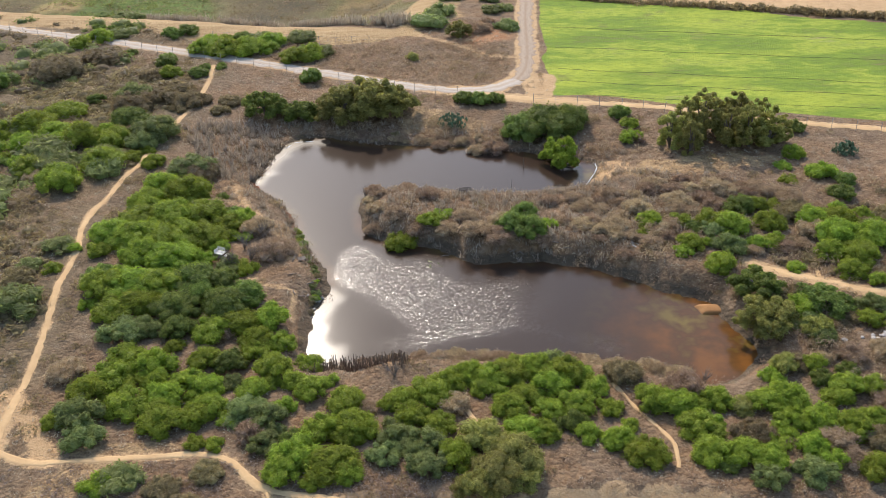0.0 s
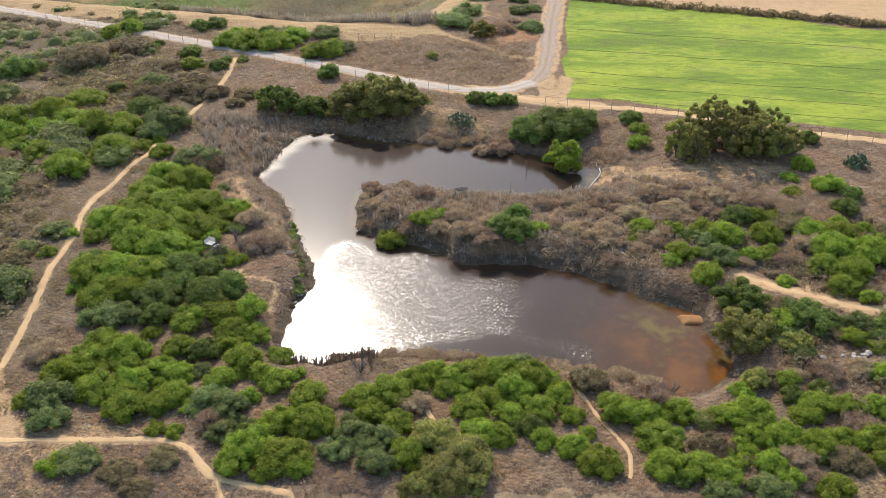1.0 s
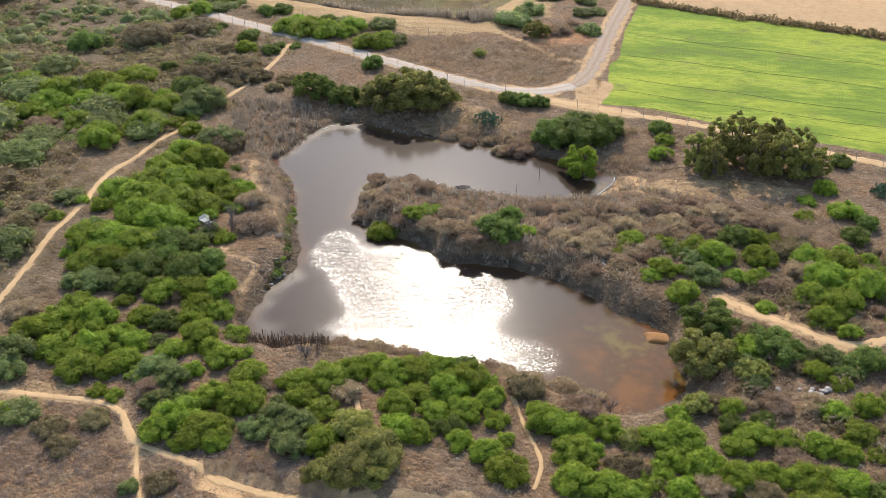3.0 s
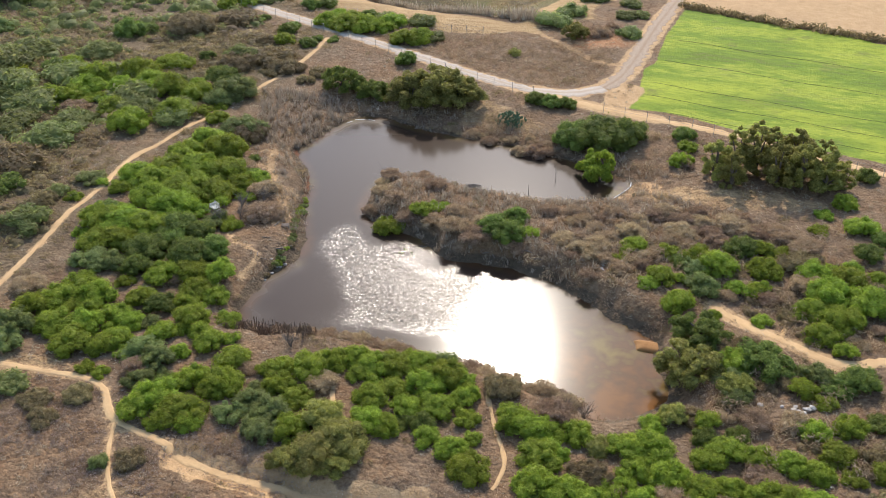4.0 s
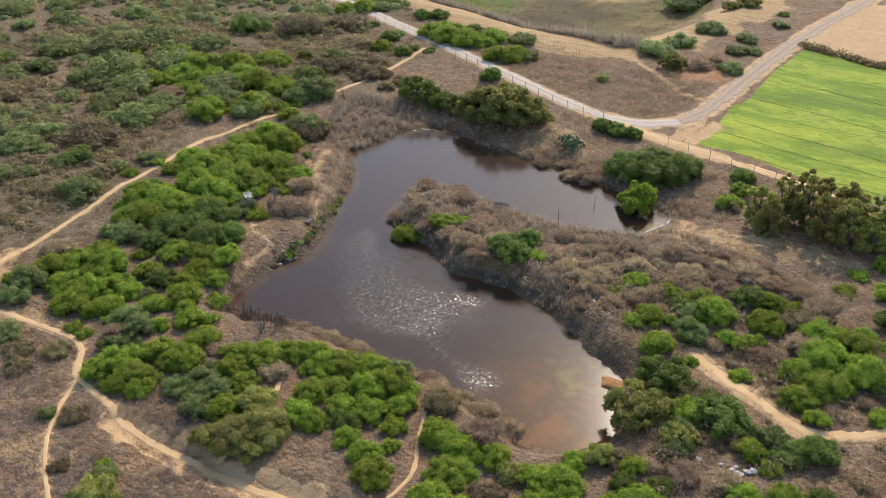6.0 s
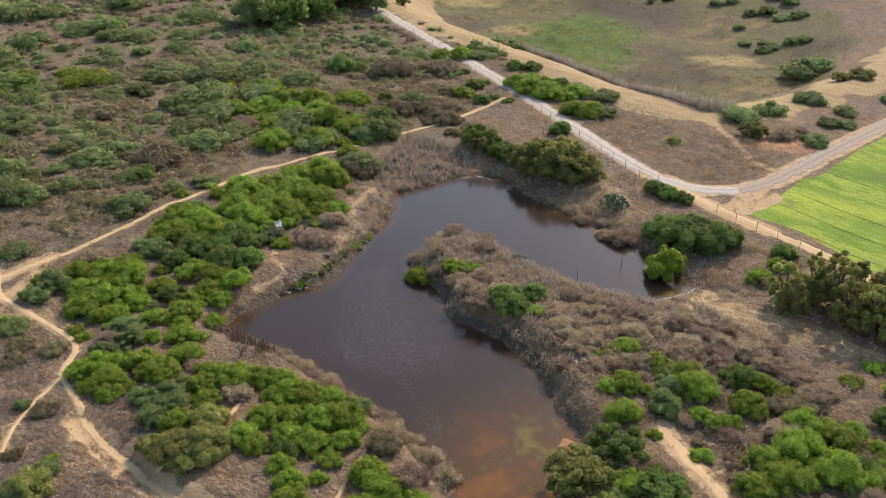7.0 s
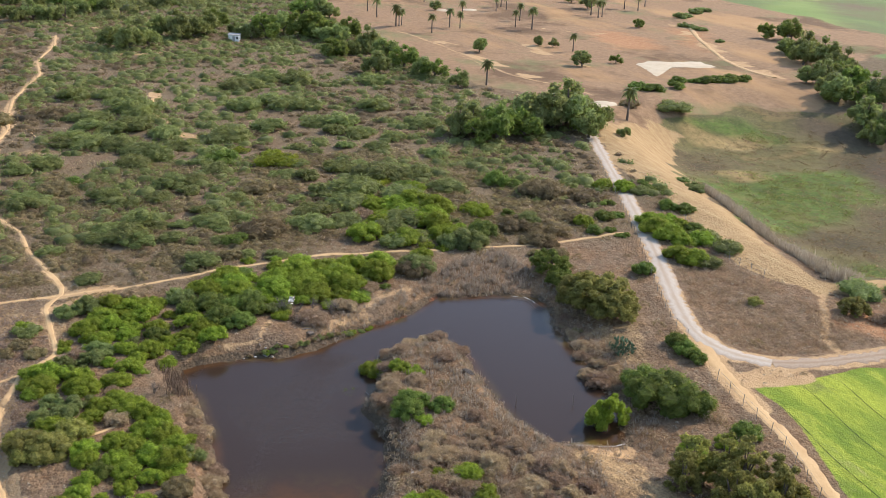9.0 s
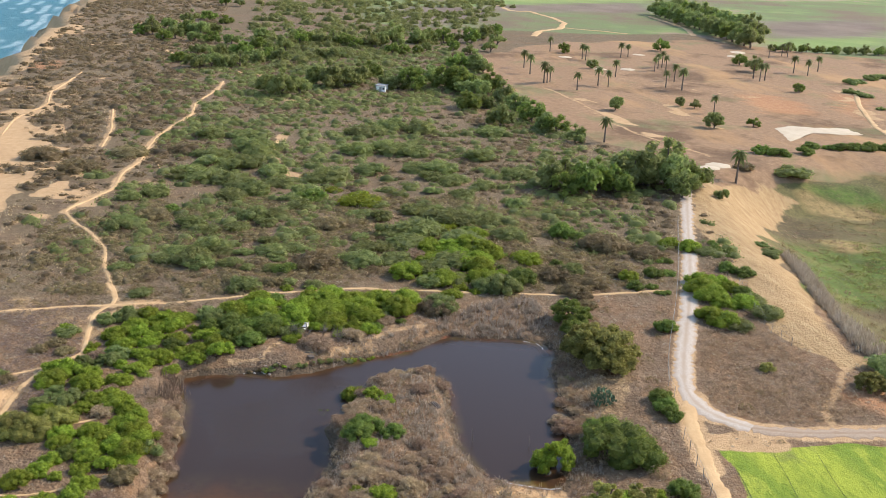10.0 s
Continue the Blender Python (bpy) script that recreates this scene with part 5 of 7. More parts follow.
WOOD_NORTH = [(-437.1, 112.8, 3.2, "E"), (-452.0, 118.1, 4.8, "E"), (-450.1, 124.4, 4.4, "F"), (-445.2, 130.6, 4.7, "F"), (-449.5, 137.3, 4.0, "E"), (-445.4, 143.5, 4.1, "E"), (-433.0, 148.9, 3.8, "E"),
    (-436.4, 157.2, 4.5, "E"), (-440.6, 164.1, 5.2, "E"), (-448.3, 171.6, 6.6, "E"), (-385.6, 125.7, 2.8, "E"), (-384.6, 132.8, 3.0, "E"), (-388.2, 137.5, 2.3, "E"), (-406.2, 166.3, 3.9, "E"),
    (-409.0, 172.8, 3.5, "E"), (-413.6, 181.3, 3.2, "E"), (-428.0, 188.3, 3.0, "E"), (-429.9, 204.3, 4.1, "E"), (-411.4, 208.7, 3.2, "E"), (-462.6, 188.7, 5.2, "E"), (-468.5, 196.5, 5.3, "E"),
    (-470.8, 205.6, 5.7, "E"), (-473.1, 214.8, 5.1, "F"), (-474.2, 223.9, 5.7, "E"), (-494.5, 235.4, 8.6, "F"), (-528.1, 252.4, 4.7, "E"), (-427.2, 225.1, 4.5, "F"), (-464.2, 237.6, 5.3, "F")]
LINKS_EDGE = [(-295.3, 369.3, 3, "t"), (-291.0, 370.8, 2.8, "t"), (-284.6, 370.2, 3.2, "t"), (-327.2, 389.4, 4.2, "t"), (-332.9, 397.7, 3.4, "t"), (-342.8, 410.3, 3.9, "t"), (-353.4, 422.1, 3.3, "t"),
    (-350.7, 424.7, 2.6, "t"), (-251.0, 357.0, 2.1, "t"), (-175.1, 280.9, 2.9, "d"), (-172.6, 286.8, 2.5, "d"), (-171.4, 290.3, 2.9, "d"), (-170.9, 295.2, 2.9, "d"), (-170.9, 300.6, 3.3, "d"),
    (-171.9, 306.6, 2.9, "d"), (-165.0, 257.9, 3.6, "d"), (-162.8, 261.8, 3.9, "d"), (-144.7, 241.5, 3.1, "r"), (-142.6, 256.9, 4.8, "g"), (-165.2, 273.2, 3.0, "d")]
GOLF_TREES = [(-244.6, 235.3, 3.2, "E"), (-255.3, 267.5, 2.3, "E"), (-250.2, 271.5, 2.1, "E"), (-207.1, 260.2, 3.3, "E"), (-212.7, 278.8, 2.3, "E"), 
    (-297, 344.2, 2.9, "E"), (-428.9, 269.6, 3.9, "E"), (-452, 337.8, 4.5, "E"), (-362.9, 265, 2.9, "E"), 
    (-365.5, 355.8, 4.5, "E"), (-393.4, 361.3, 4, "E"), (-112.9, 219.3, 2.3, "F")]
FAR_BAND = [(round(-478 - 12.8 * i - 0.1 * i * i, 1), round(410 + 2.2 * i, 1), 8.0, "E") for i in range(19)] + [(round(-540 - 14 * i - 0.12 * i * i, 1), round(445 + 2.4 * i, 1), 8.6, "E") for i in range(16)]
FAR_HEDGE = [(-465 + 4.5 * (i % 2), 421 + 5.4 * i, 3.2, "E") for i in range(26)]
FAR_GROVE = [(-251.9, 395.9, 6, "E"), (-220.9, 368.3, 4.3, "E"), (-203.4, 363.6, 6.3, "E"), (-188.1, 358.4, 6.1, "E"), (-162.7, 343.1, 5.7, "E"), (-148.6, 337.5, 5.4, "E"), (-135.6, 332.4, 5.2, "E"),
    (-138.3, 318.9, 5.2, "E"), (-116.9, 311.2, 5.3, "E"), (-158.2, 331.2, 4.8, "E"), (-108, 308.2, 4.7, "E")]
PALMS = [(-364.2, 228.5), (-344, 226.4), (-311.4, 224.3), (-311.5, 225.9), (-313.4, 227.8), (-438.1, 263.4), (-294.5, 235), (-309, 249.6), (-306.1, 253.6), (-404.2, 272.3),
    (-399.5, 272.8), (-413.2, 298.1), (-335.8, 267.6), (-419.3, 304.7), (-359.1, 297.1), (-370.4, 303.5), (-375.3, 307.7), (-364.3, 305.5), (-303.9, 280.8), (-326, 294.2),
    (-296.2, 285.4), (-240.3, 275.4), (-182.1, 209.3), (-133.1, 233.2), (-335.6, 346.8), (-341, 343.3), (-331.3, 341.8), (-355.5, 381.7), (-372.2, 397.2), (-363.3, 377.8),
    (-437.5, 414.5), (-439.7, 411.9), (-429.4, 397.9)]
NEAR_GROUPS = (WEST_THICKET, WEST_THICKET_SOUTH, SOUTH_THICKET, SOUTH_BANK, SOUTH_EAST, EAST_SHRUBS, PENINSULA_SHRUBS, NORTH_BANK, BEYOND_ROAD, NW_SHRUBS, SW_SHRUBS, ROADSIDE)
FAR_GROUPS = (HEATH_C, HEATH_D, HEATH_E, HEATH_A, HEATH_B, BEYOND_ROAD_B, MEADOW_BUSHES, HOLLOW_BUSHES)
TREE_GROUPS = (TREES, GROVE, GROVE_W, WOOD_WEST, WOOD_NORTH, LINKS_EDGE, GOLF_TREES, FAR_BAND, FAR_HEDGE, FAR_GROVE)

for group_ in NEAR_GROUPS:
    for x_, y_, r_, k_ in group_:
        tight = min(float(line_distance(x_, y_, p)) for p in (WEST_PATH, SOUTH_PATH, SOUTH_CUT, SPUR_PATH, EAST_PATH))
        tight = min(tight, math.hypot(x_ + 26.9, y_ - 103.3) - 0.9)
        shrub(x_, y_, max(0.55 * r_, min(r_, (tight - 0.35) / 1.16)), k_)
for group_ in FAR_GROUPS:
    for x_, y_, r_, k_ in group_:
        shrub(x_, y_, r_ * 0.92, k_, True)

# thickets: more shrubs between those above, leaving the clearings
THICKETS = (
    ([(-40, 123), (-30, 121), (-25, 112), (-27, 104), (-23, 98), (-18, 90), (-14, 82), (-9, 76), (-14, 71.5), (-21, 69.5), (-31, 70.5), (-38, 73.5), (-40.5, 82), (-42, 92), (-42, 107)], 150),
    ([(-15, 70), (-8, 76), (0, 79.5), (8, 82.5), (14, 81.5), (20, 77.5), (30, 77), (36, 82), (50, 84), (52, 64), (36, 63), (24, 64), (16, 72), (8, 68), (-2, 64.5), (-12, 64)], 150),
    ([(29, 104), (33, 112), (42, 116), (58, 113), (60, 98), (52, 95.5), (42, 101), (36, 103)], 110),
    ([(36, 96), (44, 94), (49, 91), (58, 92), (60, 70), (50, 72), (46, 84), (38, 82)], 60),
    ([(-78, 146), (-64, 146), (-47, 144), (-46, 131), (-56, 124), (-72, 128)], 40))
standing = [(x_, y_, r_) for group_ in NEAR_GROUPS for x_, y_, r_, k_ in group_]
pick = random.Random(4)
for outline_, tries_ in THICKETS:
    for _ in range(tries_ * 3):
        x_, y_ = pick.uniform(min(p[0] for p in outline_), max(p[0] for p in outline_)), pick.uniform(min(p[1] for p in outline_), max(p[1] for p in outline_))
        r_ = pick.uniform(0.9, 2.0)
        if not inside(x_, y_, outline_) or value_noise(x_, y_, 7.0, 3.7) < 0.22:
            continue
        if min(math.hypot(x_ - a, y_ - b) - 0.62 * (c + r_) for a, b, c in standing) < 0 or signed(np.array(x_), np.array(y_), POND) < r_ * 0.7:
            continue
        if min(float(line_distance(x_, y_, p)) for p in (WEST_PATH, SOUTH_PATH, SOUTH_CUT, SPUR_PATH, EAST_PATH, SCRAMBLE_A, SCRAMBLE_B, SCRAMBLE_C)) < 0.5 + r_ * 0.8:
            continue
        standing.append((x_, y_, r_))
        shrub(x_, y_, r_, pick.choice("ggggdtb" if x_ < 28 else "ggdtrrb"))

TREE_NAMES = {
    "D": ("dark_tree", "broad dark green tree beside the pond", "tree", "d", 0.08, 1.25),
    "O": ("olive_tree", "spreading olive-green tree with a lumpy crown", "tree", "o", 0.08, 1.3),
    "K": ("bank_tree", "dark olive tree on the pond bank", "tree", "d", 0.08, 1.3),
    "U": ("upright_tree", "upright olive-green tree with tufted grey-yellow crown", "tree", "o", 0.02, 2.35),
    "G": ("round_tree", "round mid-green tree at the edge of the water", "tree", "g", 0.1, 1.35),
    "E": ("grove_tree", "tall dark green tree of the far grove", "tree", "d", 0.2, 1.75),
    "F": ("light_tree", "light green tree of the far grove", "tree", "t", 0.12, 1.35),
}


def tree(x, y, r, kind):
    name, label, category, leaf, th, tall = TREE_NAMES[kind]
    far = kind in "EF"
    i = random.randrange(3)
    make = lambda: make_tree(name, ord(kind) * 7 + i, LEAF["thd"[i] if far else "ooo"[i] if kind == "U" else leaf], 10 if far else 46 if kind == "O" else 30, 860 if far else 5600, 0.098 if far else 0.049, th, tall, 0.85 if kind == "U" else 1.1, 0.5, 0.75 if far else 0.56 if kind in "OU" else 0.66)
    return put((kind, "tree", i), make, x, y, r * (1.15 if far else 1.28 if kind == "O" else 1.12), (label, category, name.replace("_", " ") + "s"), random.uniform(0.9, 1.08) * (1.0 if far else 0.95 if kind == "U" else 0.84 if kind == "O" else 1.05 if kind == "G" else 0.8 if x < 0 else 0.66))


for group_ in TREE_GROUPS:
    for x_, y_, r_, k_ in group_:
        if k_ == "O" and x_ > 30 and y_ > 120:
            continue
        if k_ in TREE_NAMES:
            tree(x_, y_ + (1.6 if k_ in "DO" and -40 < x_ < 0 else 1.3 if k_ == "G" else 0.0), r_, k_)
        else:
            shrub(x_, y_, r_, k_, True)

for x_, y_, r_, k_ in ((-0.4, 52.0, 2.5, 'o'), (-0.6, 51.0, 2.0, 't'), (-2.1, 54.5, 1.5, 't'), (-13.5, 58.0, 1.0, 't'), (-3.4, 55.7, 0.8, 'g'), (-6.5, 53.4, 1.1, 'r')) + ((-51.7, 157.5, 3.4, 't'), (-42.6, 155.7, 3.2, 'r'), (-48.0, 168.5, 2.4, 'g'), (-44.6, 141.6, 3.9, 't'), (-45.5, 138.1, 2.8, 't'), (-35.2, 155.5, 2.2, 'r'), (-36.2, 151.6, 1.7, 'r'), (-43.3, 152.9, 1.5, 'r'), (-35.5, 127.9, 3.5, 't'), (-41.9, 131.3, 2.0, 'g'), (-51.4, 167.5, 2.4, 'r'), (-40.0, 156.6, 1.9, 'r')):
    shrub(x_, y_, r_ * 0.9, k_)
for x_, y_, r_ in ((34.6, 136.0, 2.3), (37.0, 133.2, 1.9), (39.9, 139.0, 2.6), (37.3, 138.6, 2.2), (42.9, 135.2, 2.4), (46.2, 135.6, 2.5), (49.2, 136.0, 2.3), (51.6, 137.4, 1.5), (42.4, 141.6, 2.4), (45.4, 139.8, 2.6), (48.7, 139.6, 2.2)):
    tree(x_ - 0.6, y_ - 0.8, r_ * 1.3, "U")

pick = random.Random(12)
for x_, y_, r_, k_ in FAR_GROVE + GROVE:
    for _ in range(2):
        tree(x_ + pick.uniform(-1.3, 1.3) * r_, y_ + pick.uniform(-1.3, 1.3) * r_, r_ * pick.uniform(0.7, 1.0), k_)


def make_palm(seed):
    rng = np.random.RandomState(seed)
    root = empty("palm_tree")
    bend = rng.uniform(-0.25, 0.25)
    pts = [(bend * k * k, 0.1 * k, -0.3 + 7.3 * k) for k in (0, 0.3, 0.6, 0.85, 1.0)]
    tv, tf = tube(pts, [0.32, 0.24, 0.21, 0.2, 0.24], 8)
    mesh_object("trunk", tv, tf, BARK, root)
    top = Vector(pts[-1])
    parts = []
    for i in range(26):
        a, up = i * 2.4, 1.1 - 1.9 * (i / 26)
        out = Vector((math.cos(a), math.sin(a), 0))
        mid = [top + out * (2.1 * k) + Vector((0, 0, up * 2.0 * k - 1.6 * k * k)) for k in (0.05, 0.35, 0.7, 1.0)]
        side = Vector((-math.sin(a), math.cos(a), 0))
        vs, fs = [], []
        for k, q in enumerate(mid):
            w = (0.12, 0.42, 0.36, 0.04)[k]
            vs += [tuple(q - side * w - Vector((0, 0, 0.12 * w))), tuple(q + Vector((0, 0, 0.05))), tuple(q + side * w - Vector((0, 0, 0.12 * w)))]
        for k in range(3):
            fs += [(k * 3, k * 3 + 1, k * 3 + 4, k * 3 + 3), (k * 3 + 1, k * 3 + 2, k * 3 + 5, k * 3 + 4)]
        parts.append((vs, fs))
    v, f = join(parts)
    mesh_object("fronds", v, f, LEAF["p"], root)
    return root


for i_, (x_, y_) in enumerate(PALMS):
    k_ = i_ % 3
    put(("palm", k_), lambda: make_palm(40 + k_), x_, y_, random.uniform(0.95, 1.35), ("tall palm tree standing on the dry brown links", "palm tree", "palms"), 1.0)


# ---- scrub too thick to count ----
def scrub(name, label, category, mat, spots, per, size, slim, tall, seed, spiky=False, mound=0.0):
    """Low growth joined into one mesh: spots are rows of x, y, radius."""
    rng = np.random.RandomState(seed)
    x, y, r = np.array(spots).T
    n = len(x)
    k = np.repeat(np.arange(n), per)
    d = rng.randn(n * per, 3)
    d /= np.linalg.norm(d, axis=1, keepdims=True)
    d[:, 2] = np.abs(d[:, 2])
    rad = r[k] * (0.65 + 0.45 * rng.rand(n * per))
    px_, py_ = x[k] + d[:, 0] * rad, y[k] + d[:, 1] * rad
    pz = height(x, y)[k] + d[:, 2] * rad * tall
    pos = np.stack([px_, py_, pz], -1)
    if spiky:
        nrm = np.cross((0, 0, 1.0), rng.randn(n * per, 3))
        nrm /= np.linalg.norm(nrm, axis=1, keepdims=True) + 1e-9
        s = (size * (0.6 + 0.8 * rng.rand(n * per)))[:, None]
        up = np.array((0, 0, 1.0)) + 0.35 * rng.randn(n * per, 3)
        side = np.cross(nrm, up)
        base = pos - (0, 0, 0.1)
        quad = np.stack([base - side * s * slim, base + side * s * slim, base + up * s + side * s * slim * 0.3, base + up * s - side * s * slim * 0.3], 1)
        v, f = quad.reshape(-1, 3), np.arange(4 * n * per).reshape(-1, 4)
    else:
        nrm = d + (0.38 if mound else 0.7) * rng.randn(n * per, 3)
        nrm /= np.linalg.norm(nrm, axis=1, keepdims=True)
        v, f = cards(pos, nrm, size * np.clip(r[k], 0.6, 1.6), slim, rng)
        if mound:
            # a low uneven heart of foliage inside each shrub
            a = np.arange(6) * math.pi / 3
            ringv = np.concatenate([np.stack([np.cos(a), np.sin(a), a * 0 - 0.15], -1), np.stack([0.72 * np.cos(a + 0.5), 0.72 * np.sin(a + 0.5), a * 0 + 0.55], -1), [[0, 0, 0.85]]])
            dome = ringv[None] * (r * mound)[:, None, None] * np.array((1, 1, tall)) * (0.7 + 0.6 * rng.rand(n, 13, 1)) + np.stack([x, y, height(x, y)], -1)[:, None]
            i6, j6 = np.arange(6), (np.arange(6) + 1) % 6
            df = np.concatenate([np.stack([i6, j6, i6 + 6], -1), np.stack([j6, j6 + 6, i6 + 6], -1), np.stack([i6 + 6, j6 + 6, i6 * 0 + 12], -1)])
            f = np.concatenate([f, (df[None] + (np.arange(n) * 13)[:, None, None]).reshape(-1, 3) + len(v)])
            v = np.concatenate([v, dome.reshape(-1, 3)])
    me = bpy.data.meshes.new(name)
    me.vertices.add(len(v))
    me.vertices.foreach_set("co", v.astype(np.float32).ravel())
    me.loops.add(f.size)
    me.loops.foreach_set("vertex_index", f.ravel().astype(np.int32))
    me.polygons.add(len(f))
    me.polygons.foreach_set("loop_start", np.arange(0, f.size, f.shape[1], dtype=np.int32))
    me.polygons.foreach_set("loop_total", np.full(len(f), f.shape[1], np.int32))
    me.update(calc_edges=True)
    me.materials.append(mat)
    return tagged(new(name, me), label, category, kind="stuff")


ALL_PATHS = (WEST_PATH, SOUTH_PATH, SOUTH_CUT, SPUR_PATH, HEATH_PATH, EAST_PATH, DUNE_PATH, CLIFF_PATH, GAP_PATH)


def free_spots(rng, n, box, r_lo, r_hi, thick, clear=1.0, pond_gap=0.6):
    """Random spots in a box, clear of water, roads, paths and fields; thick gives the chance to keep each."""
    x, y = rng.uniform(box[0], box[1], n), rng.uniform(box[2], box[3], n)
    r = r_lo + (r_hi - r_lo) * rng.rand(n) ** 2
    ok = rng.rand(n) < thick(x, y)
    x, y, r = x[ok], y[ok], r[ok]
    ok = signed(x, y, POND) > pond_gap
    ok &= line_distance(x, y, ROAD) > 2.6 + r * 0.6
    ok &= line_distance(x, y, FIELD_TRACK) > 1.6 + r * 0.6
    for p in ALL_PATHS:
        ok &= line_distance(x, y, p) > clear * 0.7 + r * 0.5
    ok &= (signed(x, y, FIELD) > 0.5) & (signed(x, y, LINKS) > 1.0) & (signed(x, y, SUN_LOT) > 0) & (signed(x, y, STRAW) > 0.5)
    for p in DUNES:
        ok &= signed(x, y, p) > 0.5
    ok &= y > cliff_top(x) + 1
    return np.stack([x[ok], y[ok], r[ok]], -1)


rng = np.random.RandomState(5)
heath = lambda x, y: smooth(0.30, 0.62, 0.6 * value_noise(x, y, 17.0, 7.0) + 0.4 * value_noise(x, y, 6.0, 1.5))
clump = lambda x, y: smooth(0.42, 0.55, 0.55 * value_noise(x, y, 15.0, 7.0) + 0.45 * value_noise(x, y, 5.5, 1.5))
scrub("dry_scrub", "brown and grey dry low scrub", "scrub", LEAF["b"], free_spots(rng, 11000, (-60, 62, 46, 200), 0.3, 0.8, lambda x, y: 0.35 + 0.65 * heath(x, y), 0.4), 22, 0.18, 0.28, 0.8, 1)
scrub("pale_scrub", "pale grey twiggy low scrub", "scrub", LEAF["s"], free_spots(rng, 7000, (-60, 62, 46, 200), 0.25, 0.7, lambda x, y: 0.3 + 0.6 * heath(y, x), 0.4), 26, 0.16, 0.24, 0.8, 2)
scrub("green_scrub", "low olive-green heath scrub", "scrub", LEAF["r"], free_spots(rng, 3600, (-70, 60, 46, 178), 0.5, 1.3, lambda x, y: heath(x + 50, y) * (x < -40) + 0.12, 0.8), 70, 0.14, 0.45, 0.7, 3)
scrub("heath_mat", "low mats of olive and brown heath", "scrub", LEAF["r"], free_spots(rng, 5600, (-112, -44, 50, 172), 0.6, 1.9, lambda x, y: smooth(0.22, 0.5, value_noise(x, y, 8.0, 3.1)) * smooth(-44, -48, x), 0.7), 28, 0.17, 0.4, 0.6, 24, mound=0.58)
scrub("far_dry_scrub", "brown dry scrub of the wide heath", "scrub", LEAF["b"], free_spots(rng, 6500, (-330, -55, 10, 215), 0.5, 1.4, lambda x, y: 0.35 + 0.6 * heath(x, y)), 16, 0.24, 0.35, 0.5, 4)
scrub("far_heath", "low brownish-green shrubs of the wide heath", "scrub", LEAF["r"], free_spots(rng, 9500, (-420, -52, -10, 215), 0.8, 2.6, lambda x, y: 0.1 + 0.8 * heath(x + 50, y)), 26, 0.18, 0.5, 0.5, 5, mound=0.66)
scrub("far_green_shrubs", "green shrubs scattered over the wide heath", "scrub", LEAF["h"], free_spots(rng, 6000, (-430, -58, 40, 205), 0.9, 3.2, lambda x, y: (0.08 + 0.85 * clump(x, y - 30)) * smooth(45, 85, y)), 46, 0.175, 0.5, 0.7, 6, mound=0.7)
scrub("far_dull_shrubs", "dull green shrubs scattered over the wide heath", "scrub", LEAF["t"], free_spots(rng, 4300, (-560, -70, 25, 205), 1.0, 3.4, lambda x, y: (0.08 + 0.8 * clump(y, x)) * smooth(30, 70, y)), 46, 0.175, 0.5, 0.7, 7, mound=0.7)
scrub("far_wood", "dense green trees of the far wood", "wood", LEAF["h"], free_spots(rng, 3000, (-900, -330, 20, 330), 2.0, 5.0, lambda x, y: heath(x, y) * smooth(0, 60, 40 - 0.42 * (x + 250) - np.abs(y - 110 + 0.18 * (x + 250)) * 2.2 + 30 * value_noise(x, y, 40.0, 2.0))), 80, 0.42, 0.5, 0.9, 8, mound=0.8)
scrub("coast_heath", "low brown-green heath above the sea cliff", "scrub", LEAF["r"], free_spots(rng, 6500, (-1000, -120, -75, 70), 1.2, 4.0, lambda x, y: 0.2 + 0.8 * heath(x, y), 2.0), 24, 0.3, 0.5, 0.5, 14, mound=0.68)

cushion = lambda x, y: (1 - smooth(-2, 4, signed(x, y, [(-40, 64), (-19, 66), (-4, 66.5), (3, 62), (8, 52), (-6, 44), (-44, 48)]))) * smooth(0.28, 0.42, value_noise(x, y, 3.0, 2.2))
scrub("cushion_scrub", "low grey-lilac cushions of dry heath", "scrub", LEAF["q"], free_spots(rng, 7000, (-46, 10, 42, 68), 0.25, 0.6, cushion, 0.5), 22, 0.17, 0.24, 0.7, 31)

road_x, road_y = np.array(sorted(p for p in ROAD if p[0] < 6)).T
brush = lambda x, y: np.maximum(0.8 * (x < 0) * (y > np.interp(x, road_x, road_y) + 2) * (line_distance(x, y, ROAD) < 11) * (line_distance(x, y, DRY_STRIP) > 2.5), 1.0 * (signed(x, y, [(-34, 178), (-14, 169), (3, 162.5), (9, 164.5), (12.5, 171), (13.5, 184), (4, 186), (-6, 184), (-20, 184)]) < 0))
scrub("dry_brush", "dense brown dry brush between the tracks", "brush", LEAF["b"], free_spots(rng, 9000, (-112, 15, 158, 214), 0.35, 0.9, brush, 0.4), 32, 0.24, 0.2, 1.0, 10)
scrub("field_hedge", "low grey-green hedge along the far side of the field", "hedge", LEAF["r"], np.stack([np.linspace(21, 150, 420), 218.6 - 0.285 * (np.linspace(21, 150, 420) - 21) + rng.randn(420) * 0.7, 0.5 + rng.rand(420)], -1), 40, 0.26, 0.5, 0.9, 11)

